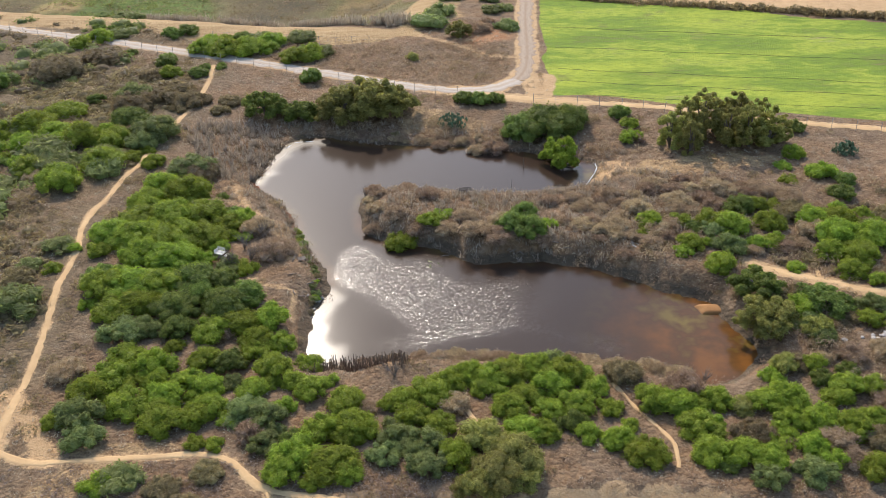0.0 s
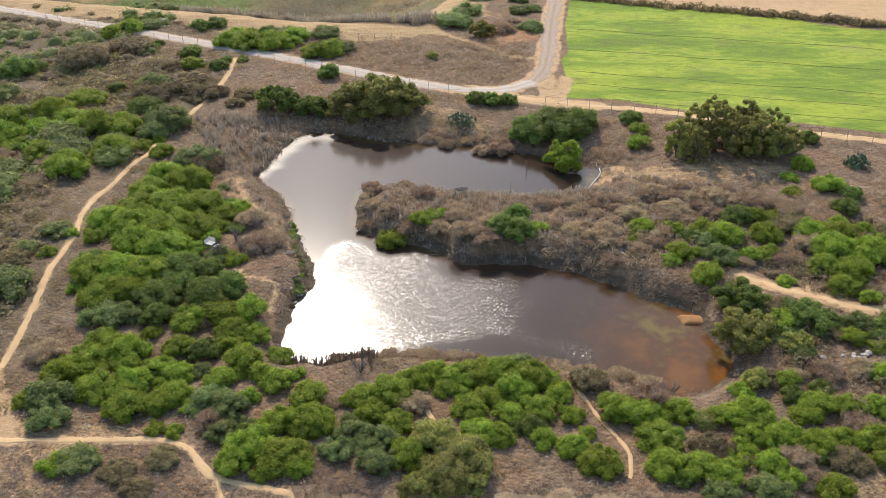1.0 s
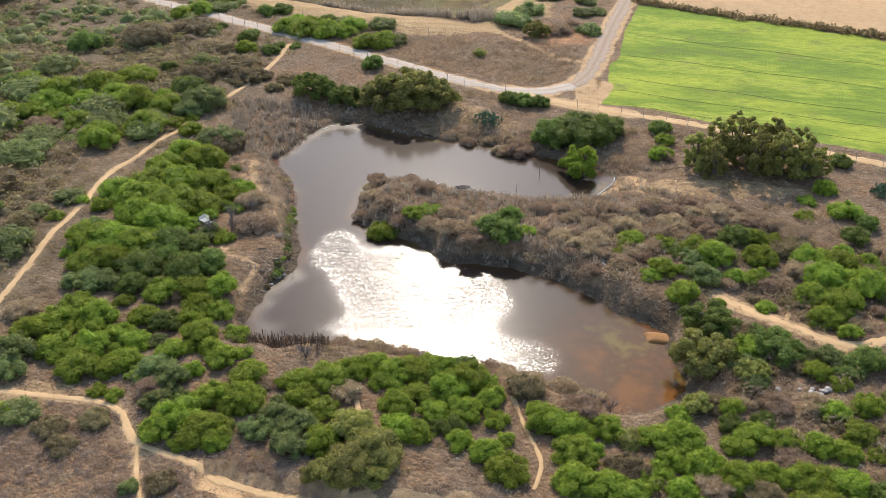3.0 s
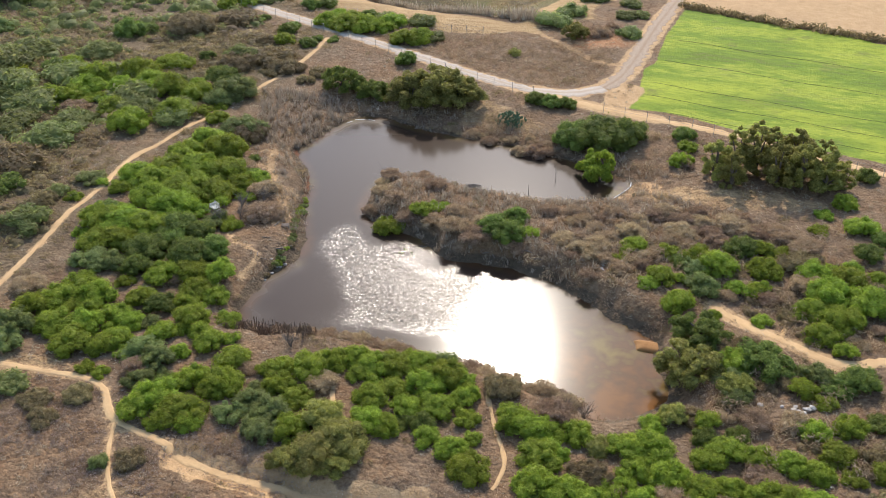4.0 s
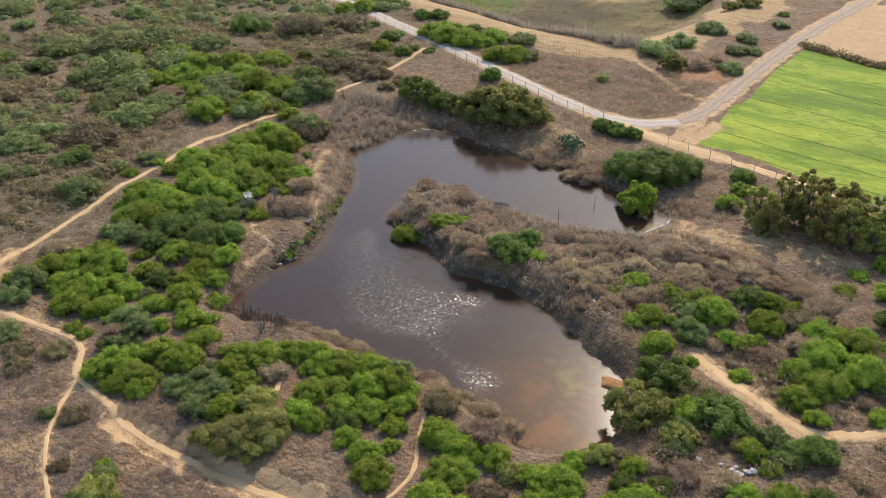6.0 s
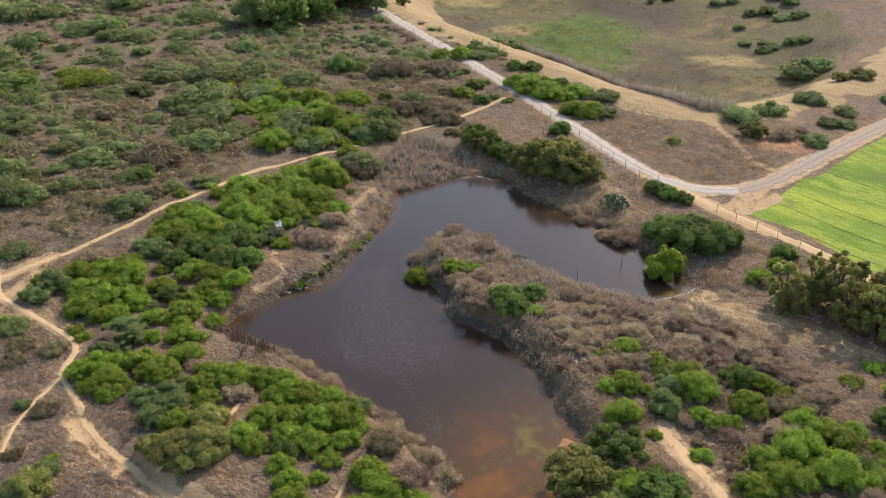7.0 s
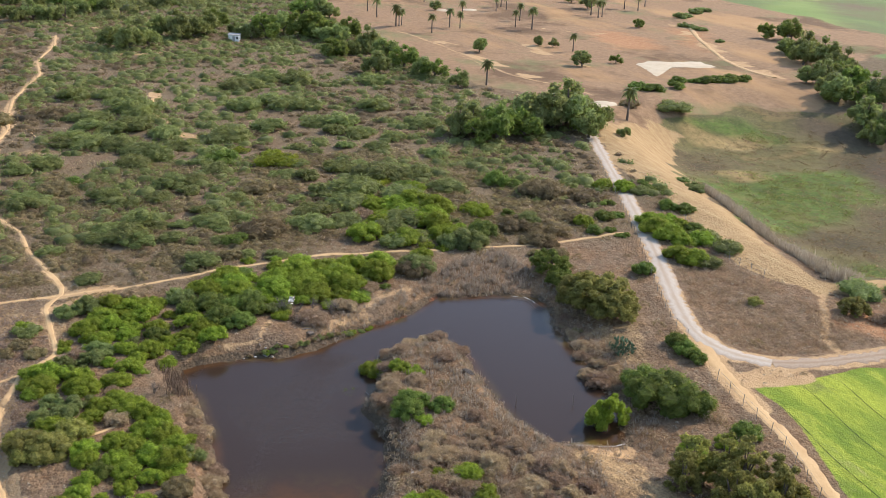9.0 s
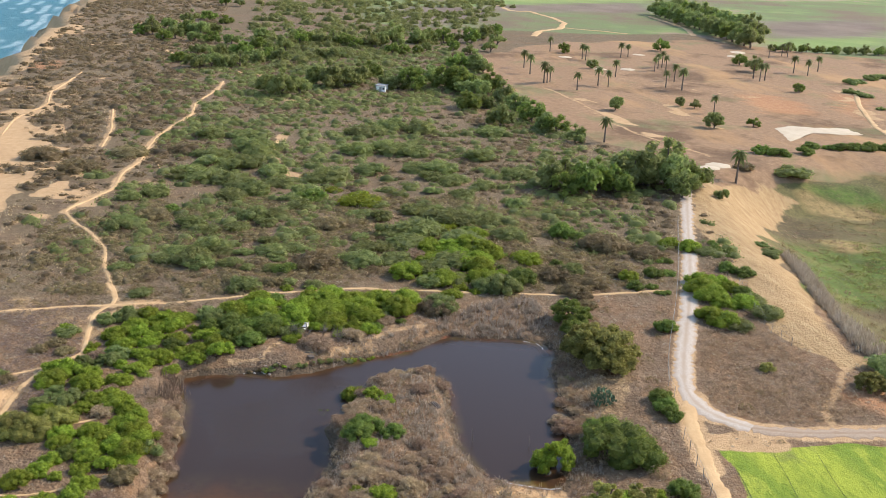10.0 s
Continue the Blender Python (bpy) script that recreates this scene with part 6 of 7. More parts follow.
grassy = lambda x, y: (signed(x, y, MEADOW) < -2) * heath(x, y)
scrub("meadow_herbs", "low green weeds of the damp meadow", "weeds", LEAF["r"], free_spots(rng, 4000, (-126, 2, 196, 300), 0.5, 1.3, grassy), 18, 0.2, 0.3, 0.25, 12)
scrub("meadow_thatch", "brown dead grass of the meadow", "weeds", LEAF["b"], free_spots(rng, 5200, (-150, 2, 196, 330), 0.5, 1.8, lambda x, y: (signed(x, y, MEADOW) < -2) * (1.1 - heath(x, y)) * 0.6), 14, 0.25, 0.25, 0.25, 13)
scrub("meadow_green", "tall green weeds on the damp meadow floor", "weeds", LEAF["h"], free_spots(rng, 5200, (-142, -6, 196, 290), 0.5, 1.6, lambda x, y: np.maximum.reduce([1.0 * inside(x, y, p) for p in LUSH]) * smooth(0.25, 0.45, value_noise(x, y, 6.0, 7.7))), 16, 0.24, 0.3, 0.3, 32)
scrub("meadow_reeds", "pale grey dead reeds below the bare slope", "reeds", LEAF["s"], free_spots(rng, 5200, (-75, 0, 190, 222), 0.4, 0.9, lambda x, y: (1 - smooth(1.5, 4.5, line_distance(x, y, [(-68, 216), (-45, 208.5), (-24, 202.5), (-9, 199)]))) * smooth(0.2, 0.4, value_noise(x, y, 5.0, 1.7))), 26, 0.9, 0.05, 0.8, 33, True)

# rough brown and olive brush on the east side and along the north bank
east = lambda x, y: np.maximum(0.9 * inside(x, y, [(13, 104), (28, 100), (34, 96), (38, 82), (52, 62), (66, 60), (68, 122), (48, 124), (40, 118), (22, 116)]), 0.8 * inside(x, y, [(-20, 139), (-4, 138), (18, 136), (22, 133), (30, 134), (30, 146), (10, 149), (-20, 150)])) * smooth(0.25, 0.5, value_noise(x, y, 5.0, 6.6))
scrub("brown_brush", "fuzzy brown leafless brush on dry ground", "brush", LEAF["b"], free_spots(rng, 2600, (-22, 68, 60, 150), 0.6, 1.5, east, 0.6), 90, 0.2, 0.16, 0.85, 21)
scrub("olive_brush", "low dull olive brush on dry ground", "brush", LEAF["r"], free_spots(rng, 1500, (-22, 68, 60, 126), 0.6, 1.5, lambda x, y: east(x, y) * smooth(0.4, 0.6, value_noise(x, y, 9.0, 2.6)), 0.6), 60, 0.15, 0.4, 0.8, 22, mound=0.6)
WEST_REEDS = [(-41.3, 145.9), (-28.9, 147.2), (-23.9, 140.2), (-26.2, 126.4), (-31.3, 126.4), (-37.2, 136.6)]
scrub("west_reeds", "dense stand of tall grey dry reeds", "reeds", LEAF["s"], free_spots(rng, 3200, (-60, -10, 110, 160), 0.3, 0.7, lambda x, y: 1.0 * inside(x, y, WEST_REEDS), 0.5), 26, 0.6, 0.05, 0.7, 23, True)

# dry reeds on the peninsula and along the banks
bank = lambda x, y: 1 - smooth(3.5, 7.5, signed(x, y, POND))
arm = lambda x, y: np.maximum(bank(x, y) * 0.5 * (y > 104), (inside(x, y, [(-12, 109), (-10, 125), (22, 127), (40, 124), (44, 112), (20, 103), (0, 106)])) * 1.0)
scrub("dry_reeds", "dense dry grey-brown reeds on the pond bank", "reeds", LEAF["s"], free_spots(rng, 6500, (-34, 50, 78, 152), 0.3, 0.7, arm, 0.3, 0.1), 26, 0.42, 0.06, 0.45, 8, True)
scrub("brown_reeds", "dry brown scrub and reeds on the pond bank", "reeds", LEAF["b"], free_spots(rng, 5200, (-34, 50, 78, 152), 0.4, 1.1, lambda x, y: np.maximum(arm(x, y) * 0.8, 0.6 * bank(x, y)), 0.3, 0.1), 44, 0.16, 0.25, 0.7, 9)

for i_, (x_, y_, w_) in enumerate(((-5, 122.5, 1.8), (-9, 121, 1.7), (-8.5, 116.5, 1.7), (-9, 113, 1.4), (-6, 114, 1.6), (-3, 111, 1.6), (0.5, 110.5, 1.8), (-2, 119, 1.6), (4, 109, 2.0), (7, 107.5, 2.1), (7.5, 110.5, 2.0), (3, 113, 1.7),
                                   (12.5, 107, 1.6), (-9.5, 119, 1.4), (22, 109, 1.8), (27, 107, 1.6), (25, 114, 1.9), (31, 116, 2.0), (37, 120, 2.4), (43, 119, 2.4), (46, 117, 2.2), (40, 118.5, 1.8), (29, 121, 1.6), (22, 103.5, 1.4))):
    shrub(x_, y_, w_ * 0.92, "b")
pick = random.Random(17)
brown = [(12, 107.5), (20, 106), (30, 104), (36, 110), (46, 116), (48, 121), (36, 123), (24, 119), (14, 117)]
done = []
for _ in range(400):
    x_, y_, r_ = pick.uniform(12, 48), pick.uniform(104, 123), pick.uniform(0.8, 1.7)
    if inside(x_, y_, brown) and len(done) < 46 and all(math.hypot(x_ - a, y_ - b) > 0.7 * (r_ + c) for a, b, c in done + standing):
        done.append((x_, y_, r_))
        shrub(x_, y_, r_, "b")
pick = random.Random(31)
for i_ in range(26):
    x_ = -8 + 33 * (i_ + pick.random()) / 26
    shrub(x_, 83.6 - 0.12 * max(0, x_ - 12) + pick.uniform(-0.9, 0.5), pick.uniform(0.8, 1.4), "b")
for i_ in range(30):
    k_ = (i_ + pick.random()) / 30
    shrub(-14.9 - 0.5 * max(0, k_ - 0.3) * 12 + pick.uniform(-0.5, 0.1), 94 + 20 * k_, pick.uniform(0.35, 0.7), pick.choice("gtr"))
for i_ in range(24):
    x_ = pick.uniform(-14, 11)
    shrub(x_, float(np.interp(x_, (-14, -5.5, 2.6, 10.8), (142.8, 140.7, 140.1, 138.1))) + pick.uniform(1.0, 3.2), pick.uniform(0.5, 1.1), pick.choice("rbb"))


# ---- things ----
def box(x0, y0, z0, x1, y1, z1, bevel=0.01):
    bm = bmesh.new()
    bmesh.ops.create_cube(bm, size=1.0)
    bmesh.ops.scale(bm, vec=(x1 - x0, y1 - y0, z1 - z0), verts=bm.verts)
    bmesh.ops.translate(bm, vec=((x0 + x1) / 2, (y0 + y1) / 2, (z0 + z1) / 2), verts=bm.verts)
    if bevel:
        bmesh.ops.bevel(bm, geom=bm.edges[:], offset=bevel, segments=1, affect="EDGES")
    return bm


def part(name, bm, mat, parent, label=""):
    me = bpy.data.meshes.new(name)
    bm.to_mesh(me)
    bm.free()
    me.materials.append(mat)
    ob = new(name, me)
    ob.parent = parent
    return tagged(ob, label)


def stand(ob, x, y, turn=0.0, sink=0.02, z=None):
    ob.matrix_basis = pose(x, y, (float(height(x, y)) - sink) if z is None else z, 0, 0, turn)
    return ob


def raised_seat():
    """A white seat with a slatted back on tall thin legs."""
    root = empty("raised_seat")
    for sx_ in (-0.55, 0.55):
        for sy_ in (-0.4, 0.4):
            part("leg", box(sx_ - 0.04, sy_ - 0.04, -0.1, sx_ + 0.04, sy_ + 0.04, 1.15), WOOD, root)
    part("seat", box(-0.75, -0.6, 1.15, 0.75, 0.55, 1.30, 0.02), CREAM, root)
    part("side_panel", box(-0.75, -0.55, 1.302, -0.69, 0.5, 1.75, 0.015), CREAM, root)
    part("post", box(-0.68, 0.5, 1.302, -0.60, 0.58, 2.05), WOOD, root)
    part("post", box(0.62, 0.5, 1.302, 0.70, 0.58, 2.05), WOOD, root)
    for i in range(5):
        part("slat", box(-0.72, 0.47, 1.42 + i * 0.13, 0.74, 0.497, 1.51 + i * 0.13, 0.005), CREAM, root)
    for i in range(4):
        part("board", box(0.9 + i * 0.02, -0.5 + i * 0.27, 1.0, 1.5, -0.28 + i * 0.27, 1.04, 0.005), CREAM, root)
    part("rail", box(0.755, -0.52, 0.92, 1.5, -0.46, 0.998), WOOD, root)
    part("rail", box(0.755, 0.40, 0.92, 1.5, 0.46, 0.998), WOOD, root)
    return root


seat_ = stand(raised_seat(), -26.9, 103.3, -25)
seat_.scale = (0.75, 0.75, 0.75)
tagged(seat_, "white wooden seat with slatted back on tall legs", "seat")


def prickly_pear(x, y, r, seed):
    rng = np.random.RandomState(seed)
    root = empty("prickly_pear")
    pad_mesh = bpy.data.meshes.new("pad")
    pad_mesh.from_pydata([tuple(v) for v in ICO_V], [], ICO_F)
    pad_mesh.materials.append(LEAF["c"])
    for i in range(150):
        d = rng.rand() ** 0.6 * r
        a = rng.rand() * 6.28
        h = (0.15 + rng.rand() * 0.85) * (1.25 * (1 - 0.55 * (d / r) ** 2)) * r * 0.75
        pad = new("pad", pad_mesh)
        pad.parent = root
        pad.matrix_basis = pose(math.cos(a) * d, math.sin(a) * d * 0.8, h, rng.uniform(-35, 35), rng.uniform(-35, 35), rng.uniform(0, 360)) @ Matrix.Diagonal((0.19, 0.05, 0.27, 1))
    for i in range(5):
        a = i * 1.3
        tv, tf = tube([(math.cos(a) * r * 0.3, math.sin(a) * r * 0.3, -0.1), (math.cos(a) * r * 0.45, math.sin(a) * r * 0.4, r * 0.5)], [0.12, 0.09], 6)
        mesh_object("stem", tv, tf, LEAF["c"], root)
    return tagged(stand(root, x, y), "clump of blue-green prickly pear cactus pads", "cactus", "prickly pears")


prickly_pear(1.8, 146.2, 2.4, 1)
prickly_pear(59.1, 132.3, 1.9, 2)


def fence_line(name, line, side, gap, label):
    """Thin steel posts with two wires, set beside a line."""
    root = empty(name)
    p = np.array(line, float)
    s = np.concatenate([[0], np.cumsum(np.hypot(*np.diff(p, axis=0).T))])
    u = np.arange(0, s[-1], gap)
    x, y = np.interp(u, s, p[:, 0]), np.interp(u, s, p[:, 1])
    tx, ty = np.gradient(x), np.gradient(y)
    ln = np.hypot(tx, ty)
    x, y = x - side * -ty / ln, y - side * tx / ln
    z = height(x, y)
    me = bpy.data.meshes.new("post")
    tv, tf = tube([(0, 0, -0.3), (0, 0, 1.0), (0.01, 0, 1.75)], [0.05, 0.045, 0.045], 6)
    me.from_pydata(tv, [], tf)
    me.materials.append(STEEL)
    for a, b, c in zip(x, y, z):
        ob = new("post", me)
        ob.parent = root
        ob.matrix_basis = pose(a, b, c, random.uniform(-4, 4), random.uniform(-4, 4), 0)
    for h in (0.9, 1.6):
        v, f = tube([(a, b, c + h) for a, b, c in zip(x, y, z)], [0.012] * len(x), 3)
        mesh_object("wire", v, f, STEEL, root)
    return tagged(root, label, "fence")


fence_line("fence", ROAD[2:10], 2.5, 3.6, "thin wire fence on steel posts beside the gravel track")
fence_line("fence", FIELD_TRACK[2:9], 1.7, 3.6, "thin wire fence on steel posts along the field track")
fence_line("fence", [(-45, 191), (-33, 187), (-21, 185), (-12, 185.5)], 0.0, 3.2, "thin wire fence on posts beside the dry strip")


def stick(x, y, h, lean):
    v, f = tube([(0, 0, -0.9), (lean * 0.3, 0.02, h * 0.5), (lean, 0.0, h)], [0.05, 0.04, 0.025], 6)
    ob = mesh_object("stake", v, f, WOOD)
    return tagged(stand(ob, x, y, random.uniform(0, 360), z=WATER_Z), "thin dead stake standing in the water", "stake", "stakes in the pond")


stick(12.1, 132.2, 1.7, 0.15)
stick(9.8, 124.7, 1.9, -0.1)


def dead_bush(x, y, h, seed):
    """A leafless branching shrub."""
    rng = np.random.RandomState(seed)
    parts = []
    for i in range(14):
        a, l = rng.rand() * 6.28, h * rng.uniform(0.6, 1.0)
        out = rng.uniform(0.2, 0.8)
        q = (math.cos(a) * l * out, math.sin(a) * l * out, l)
        mid = (q[0] * 0.4, q[1] * 0.4, q[2] * 0.55)
        parts.append(tube([(0, 0, -0.1), mid, q], [0.04, 0.025, 0.008], 4))
        for _ in range(4):
            e = np.array(q) + rng.randn(3) * 0.35 * h * 0.6
            parts.append(tube([mid, tuple((np.array(mid) + e) / 2 + 0.05), tuple(e)], [0.018, 0.012, 0.005], 3))
    v, f = join(parts)
    ob = mesh_object("dead_bush", v, f, WOOD)
    return tagged(stand(ob, x, y), "leafless grey dead bush with bare branches", "bush", "dead bushes")


for i_, (x_, y_, h_) in enumerate(((-10.6, 122.2, 2.0), (-25.3, 101.5, 2.4), (-23.2, 103.2, 2.2), (-22.5, 108.5, 2.6), (-24.5, 106, 2.0), (26, 79.2, 1.8), (24.2, 78.8, 1.4), (-5, 79.5, 1.5), (30, 104.5, 1.4))):
    dead_bush(x_, y_, h_, 60 + i_)


def ring(bm_major, minor, n=18, m=8):
    vs = [((bm_major + minor * math.cos(b)) * math.cos(a), (bm_major + minor * math.cos(b)) * math.sin(a), minor * math.sin(b)) for a in np.linspace(0, 2 * math.pi, n, False) for b in np.linspace(0, 2 * math.pi, m, False)]
    fs = [(i * m + j, ((i + 1) % n) * m + j, ((i + 1) % n) * m + (j + 1) % m, i * m + (j + 1) % m) for i in range(n) for j in range(m)]
    return vs, fs


v_, f_ = ring(0.42, 0.16)
tyre = mesh_object("tyre", v_, f_, RUBBER, smooth_shade=True)
tyre.matrix_basis = pose(18.8, 132.9, WATER_Z + 0.02, 12, 6, 0)
tagged(tyre, "old black tyre lying half sunk in the shallows", "tyre")


def rock(name, x, y, size, mat, label, category, group, seed, z=None, flat=0.6):
    rng = np.random.RandomState(seed)
    v = ICO_V * (size * np.array((1.0, rng.uniform(0.6, 1.0), flat))) * (0.8 + 0.35 * rng.rand(len(ICO_V), 1))
    ob = mesh_object(name, v, ICO_F, mat)
    ob.matrix_basis = pose(x, y, (float(height(x, y)) + size * flat * 0.35) if z is None else z, rng.uniform(-15, 15), rng.uniform(-15, 15), rng.uniform(0, 360))
    return tagged(ob, label, category, group)


pick = random.Random(9)
for i_ in range(16):
    rock("rubble_block", 45.4 + pick.gauss(0, 1.5), 85.0 + pick.gauss(0, 0.9), pick.uniform(0.2, 0.5), ROCK, "grey-brown broken block in a rubble heap", "rubble", "rubble heap", i_)
for i_ in range(12):
    rock("shore_stone", -14.6 + pick.gauss(0, 0.5), 96.5 + pick.gauss(0, 1.4), pick.uniform(0.15, 0.35), ROCK, "pale stone at the edge of the water", "stone", "shore stones", 40 + i_)
for i_ in range(9):
    rock("pale_block", 23.2 + pick.gauss(0, 0.5), 104.9 + pick.gauss(0, 0.4), pick.uniform(0.15, 0.32), ROCK, "pale broken slab on the steep bank", "slab", "broken slabs", 60 + i_, flat=0.3)
for i_ in range(18):
    a_ = pick.uniform(0, 3.1)
    root_ = mesh_object("driftwood", *tube([(-0.6, 0, 0), (0, pick.uniform(-0.1, 0.1), 0.05), (pick.uniform(0.4, 0.9), 0, 0.02)], [0.06, 0.07, 0.04], 6), WOOD)
    x_, y_ = (11 + pick.gauss(0, 4.5), 106.6 + pick.gauss(0, 0.8)) if i_ < 10 else (-16 + pick.gauss(0, 1.5), 99 + pick.gauss(0, 3))
    tagged(stand(root_, x_, y_, pick.uniform(0, 360), -0.06), "pale weathered branch lying on the bank", "branch", "driftwood")

log = empty("log_pile")
for i_ in range(3):
    v_, f_ = tube([(-1.1, i_ * 0.22 - 0.2, 0.12), (0, i_ * 0.24 - 0.2, 0.16 + 0.05 * i_), (1.0, i_ * 0.2 - 0.15, 0.14)], [0.1, 0.11, 0.08], 8)
    mesh_object("log", v_, f_, BARK, log)
tagged(stand(log, 3.0, 120.6, 15, -0.35), "dark charred logs lying on dry reeds", "logs")
crate = empty("dark_crate")
for i_ in range(4):
    part("board", box(-0.5, -0.4 + i_ * 0.22, 0.3, 0.5, -0.22 + i_ * 0.22, 0.36), BARK, crate)
for sx_ in (-0.42, 0.42):
    part("side", box(sx_ - 0.04, -0.4, 0.0, sx_ + 0.04, 0.44, 0.298), BARK, crate)
tagged(stand(crate, -17.2, 103.7, 20), "small dark wooden crate on the bank", "crate")

# broken brown reed stalks in the corner of the pond
rng = np.random.RandomState(21)
parts_ = []
for i_ in range(420):
    k_ = rng.rand()
    x_, y_ = -13.2 + 9.4 * k_ + rng.randn() * 0.3, 82.2 + 0.8 * math.sin(k_ * 3) + rng.randn() * 0.7
    z_ = max(float(height(x_, y_)), WATER_Z) - 0.1
    h_ = rng.uniform(0.5, 1.5)
    parts_.append(tube([(x_, y_, z_), (x_ + rng.randn() * 0.15, y_ + rng.randn() * 0.15, z_ + h_)], [0.05, 0.03], 4))
v_, f_ = join(parts_)
DEAD_REED = plain_material("dead_reed", (0.09, 0.055, 0.035), (0.24, 0.16, 0.10), 0.9, 2.0)
tagged(mesh_object("dead_reeds", v_, f_, DEAD_REED), "dense stand of broken brown reed stalks", "reeds", kind="stuff")


def sheet(name, line, lift, mat, label, category, z=None, kind="structure"):
    """A low domed patch with an uneven outline."""
    p = np.array(line, float)
    c = p.mean(0)
    out = []
    for a, b in zip(p, np.roll(p, -1, 0)):
        for k in np.linspace(0, 1, 5, False):
            out.append(a + (b - a) * k)
    out = np.array(out)
    out += (np.stack([value_noise(out[:, 0], out[:, 1], 2.0, 1.0), value_noise(out[:, 1], out[:, 0], 2.0, 2.0)], -1) - 0.5) * 0.15 * np.abs(out - c).mean()
    n, vs = len(out), []
    for k, up in ((1.0, -0.06), (0.88, 0.6), (0.5, 1.0)):
        q = c + (out - c) * k
        zz = (height(q[:, 0], q[:, 1]) if z is None else np.full(n, z)) + lift * up
        vs.append(np.concatenate([q, zz[:, None]], 1))
    zc = float(height(*c)) if z is None else z
    v = np.concatenate(vs + [np.array([[c[0], c[1], zc + lift]])])
    f = [(r * n + i, r * n + (i + 1) % n, (r + 1) * n + (i + 1) % n, (r + 1) * n + i) for r in range(2) for i in range(n)] + [(2 * n + i, 2 * n + (i + 1) % n, 3 * n) for i in range(n)]
    return tagged(mesh_object(name, v, f, mat, smooth_shade=True), label, category, kind=kind)


ORANGE = plain_material("orange_silt", (0.20, 0.085, 0.022), (0.33, 0.165, 0.055), 0.95, 1.0)
sheet("sand_spit", [(30.6 + 2.0 * math.cos(a) * (1 + 0.22 * math.sin(3 * a + 1)), 93.9 + 1.25 * math.sin(a) * (1 + 0.2 * math.cos(2 * a))) for a in np.linspace(0, 2 * math.pi, 14, False)], 0.3, ORANGE, "orange silt spit at the water's edge", "silt", WATER_Z)
sheet("bunker", [(-209.5, 285.5), (-213, 294.4), (-210.3, 304.5), (-208.6, 315.3), (-198.1, 315.7), (-196, 305.5), (-200, 294.7), (-189, 283.5), (-186, 279)], 0.25, SANDY, "long white sand bunker on the links", "bunker")
for x_, y_, r_ in ((-361, 267.8, 4), (-363.5, 284, 4), (-148, 234.3, 4), (-144.4, 229.8, 3.5), (-410, 264.3, 4), (-452, 388.8, 5), (-431, 375.9, 4), (-431.5, 316, 4)):
    sheet("bunker", [(x_ + r_ * 1.1 * math.cos(a), y_ + r_ * math.sin(a)) for a in np.linspace(0, 2 * math.pi, 8, False)], 0.3, SANDY, "small white sand bunker on the links", "bunker")
for i_, (line_, w_) in enumerate((([(-798, 314.8), (-735.5, 313), (-729.6, 329.5), (-687, 332.9), (-628, 329.8), (-580, 311), (-563, 291.5), (-523, 276.6)], 5.0), ([(-719.6, 435.5), (-655.6, 427.7), (-608.9, 422.4), (-552.3, 403.7)], 5.0),
                                  ([(-590, 318.4), (-574, 335), (-551.6, 353)], 3.0), ([(-304, 377), (-254.7, 349.3), (-214.3, 330.7), (-185.4, 321.6), (-174, 322.8)], 2.5),
                                  ([(-330.9, 84), (-322, 92), (-317, 98)], 5.0), ([(-257.3, 99), (-255, 108), (-258.3, 117)], 2.0), ([(-179, 101.3), (-165, 99), (-154.8, 98.9), (-141.6, 101.5)], 1.2))):
    ribbon("sandy_track", line_, w_, DUST, "pale sandy track on the dry land", "track", seed=50 + i_, lift=0.3, step=3.0)


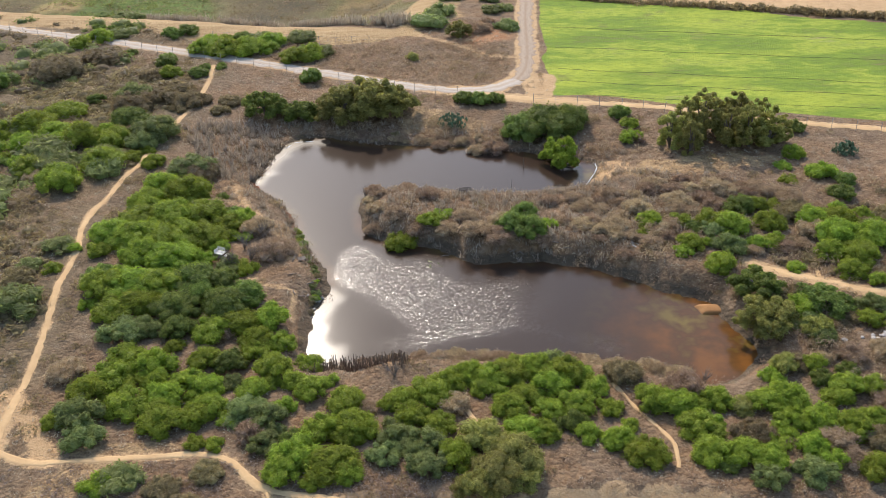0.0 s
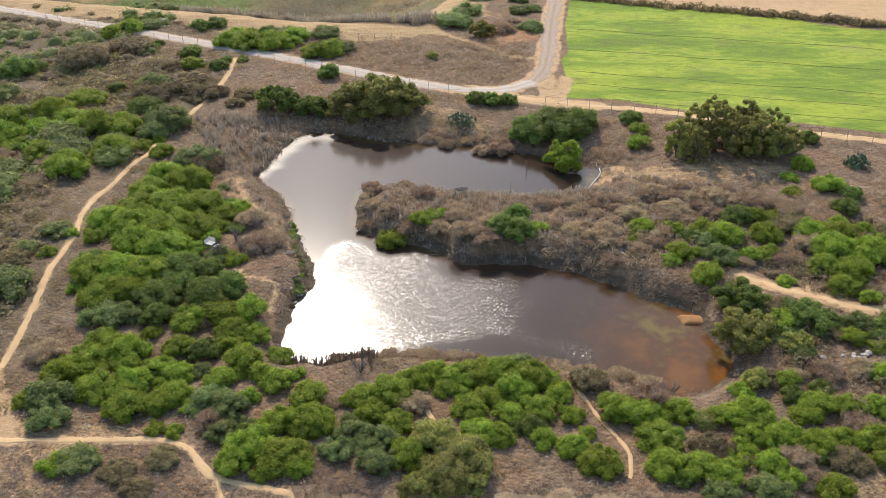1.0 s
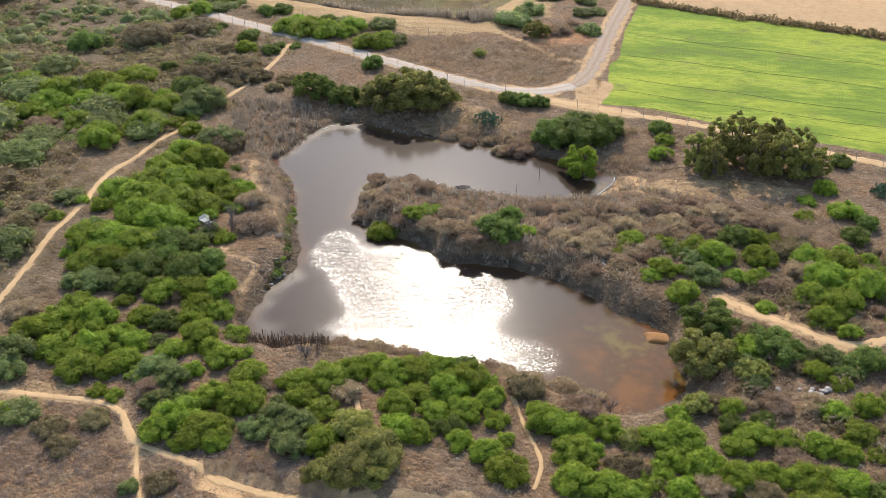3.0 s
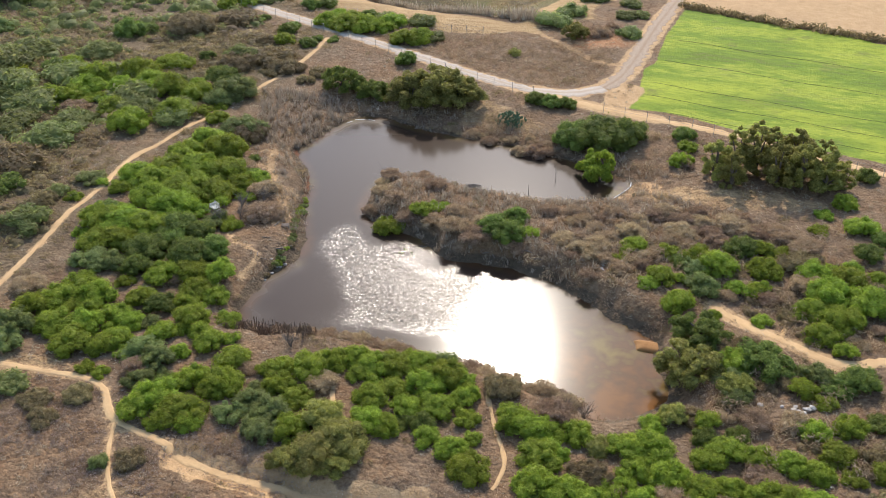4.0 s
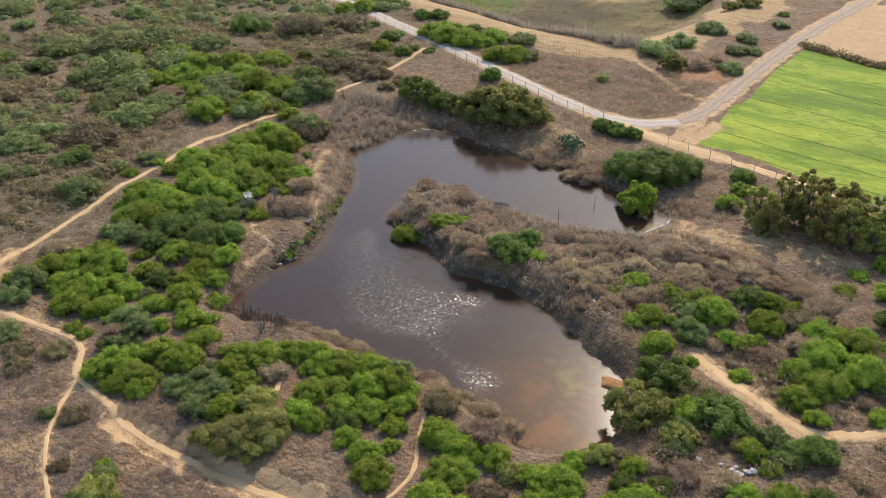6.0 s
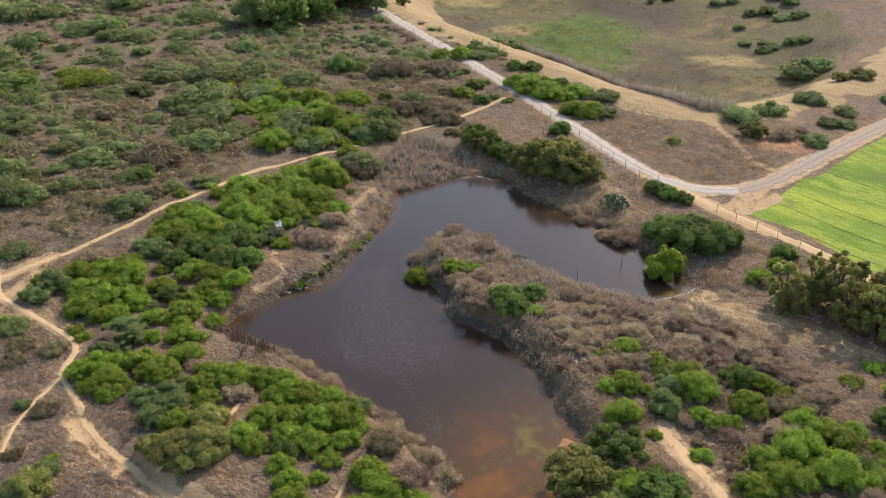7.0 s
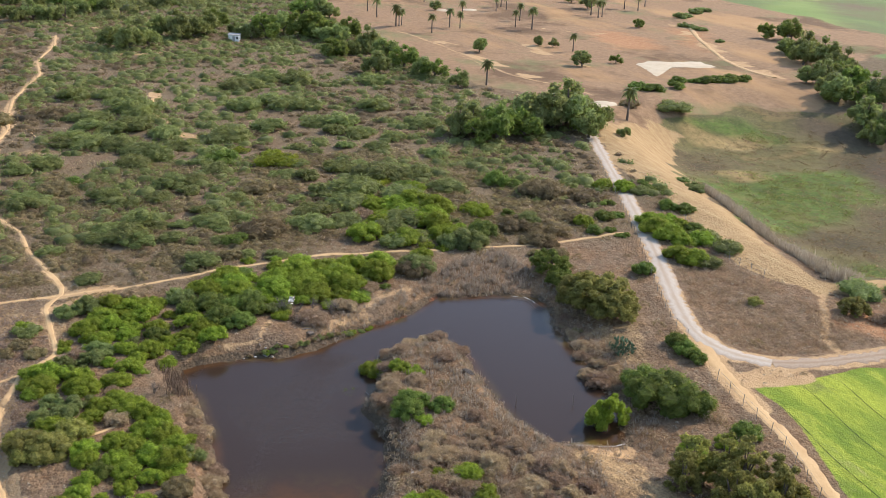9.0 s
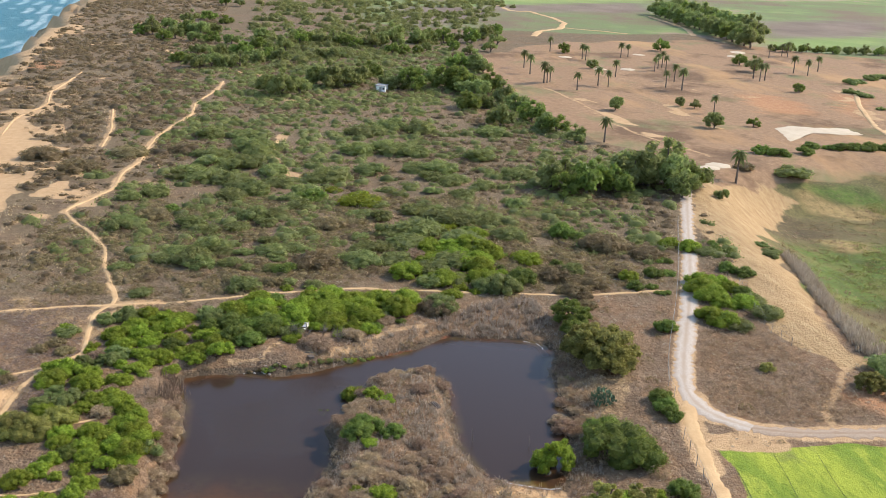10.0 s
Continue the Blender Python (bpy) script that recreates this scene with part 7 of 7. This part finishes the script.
def hut(x, y, turn):
    root = empty("white_hut")
    part("wall", box(-2.5, -2.0, -0.2, 2.5, 2.0, 2.5, 0.03), WHITE, root)
    part("roof", box(-2.8, -2.3, 2.502, 2.8, 2.3, 2.7, 0.03), ROOF, root)
    part("door", box(2.502, -0.5, 0.0, 2.55, 0.5, 2.05, 0.01), ROOF, root)
    part("window", box(2.502, 0.9, 1.0, 2.55, 1.7, 1.9, 0.01), RUBBER, root)
    return tagged(stand(root, x, y, turn), "small flat-roofed white hut among trees", "hut", "huts")


hut(-283, 146, -20)


# dark irrigation hoses lying across the field
for i_ in (0, 1, 2, 4, 6):
    y_ = 157.5 + i_ * 6.3
    x_ = np.linspace(20.5 + 0.05 * i_ * 6, 95, 24)
    yy_ = y_ - 0.17 * (x_ - 20) + 0.25 * np.sin(x_ * 0.3 + i_)
    ok_ = signed(x_, yy_, FIELD) < -0.6
    if ok_.sum() < 4:
        continue
    x_, yy_ = x_[ok_], yy_[ok_]
    v_, f_ = tube([(a, b, c + 0.04) for a, b, c in zip(x_, yy_, height(x_, yy_))], [0.02] * len(x_), 5)
    tagged(mesh_object("irrigation_hose", v_, f_, RUBBER), "thin black irrigation hose lying across the green field", "hose", "irrigation hoses")


# scum and foam at the corners of the pond
def foam_patch(x, y, length, width, turn):
    c, d = math.cos(radians(turn)), math.sin(radians(turn))
    line = [(x + c * length * math.cos(a) - d * width * math.sin(a), y + d * length * math.cos(a) + c * width * math.sin(a)) for a in np.linspace(0, 2 * math.pi, 9, False)]
    return sheet("foam_patch", line, 0.02, FOAM, "thin white foam floating at the pond's edge", "foam", WATER_Z + 0.004, "structure")


for x_, y_, l_, w_, a_ in ((-23.9, 141.2, 0.8, 0.06, 55), (-22.6, 142.9, 0.9, 0.07, 20), (-20.8, 143.3, 0.7, 0.05, -8)):
    foam_patch(x_, y_, l_, w_, a_)
# line of scum at the north-east shore, modelled as a thin pale tube
line_ = [(23.0, 133.6), (23.1, 132.2), (22.6, 130.6), (22.0, 129.2), (21.3, 127.6), (20.7, 126.3)]
v_, f_ = tube([(x - 0.25, y, max(WATER_Z, float(height(x - 0.25, y))) + 0.05) for x, y in line_], [0.07] * len(line_), 6)
tagged(mesh_object("float_line", v_, f_, FOAM), "pale line of foam lying along the shallow shore", "rope")
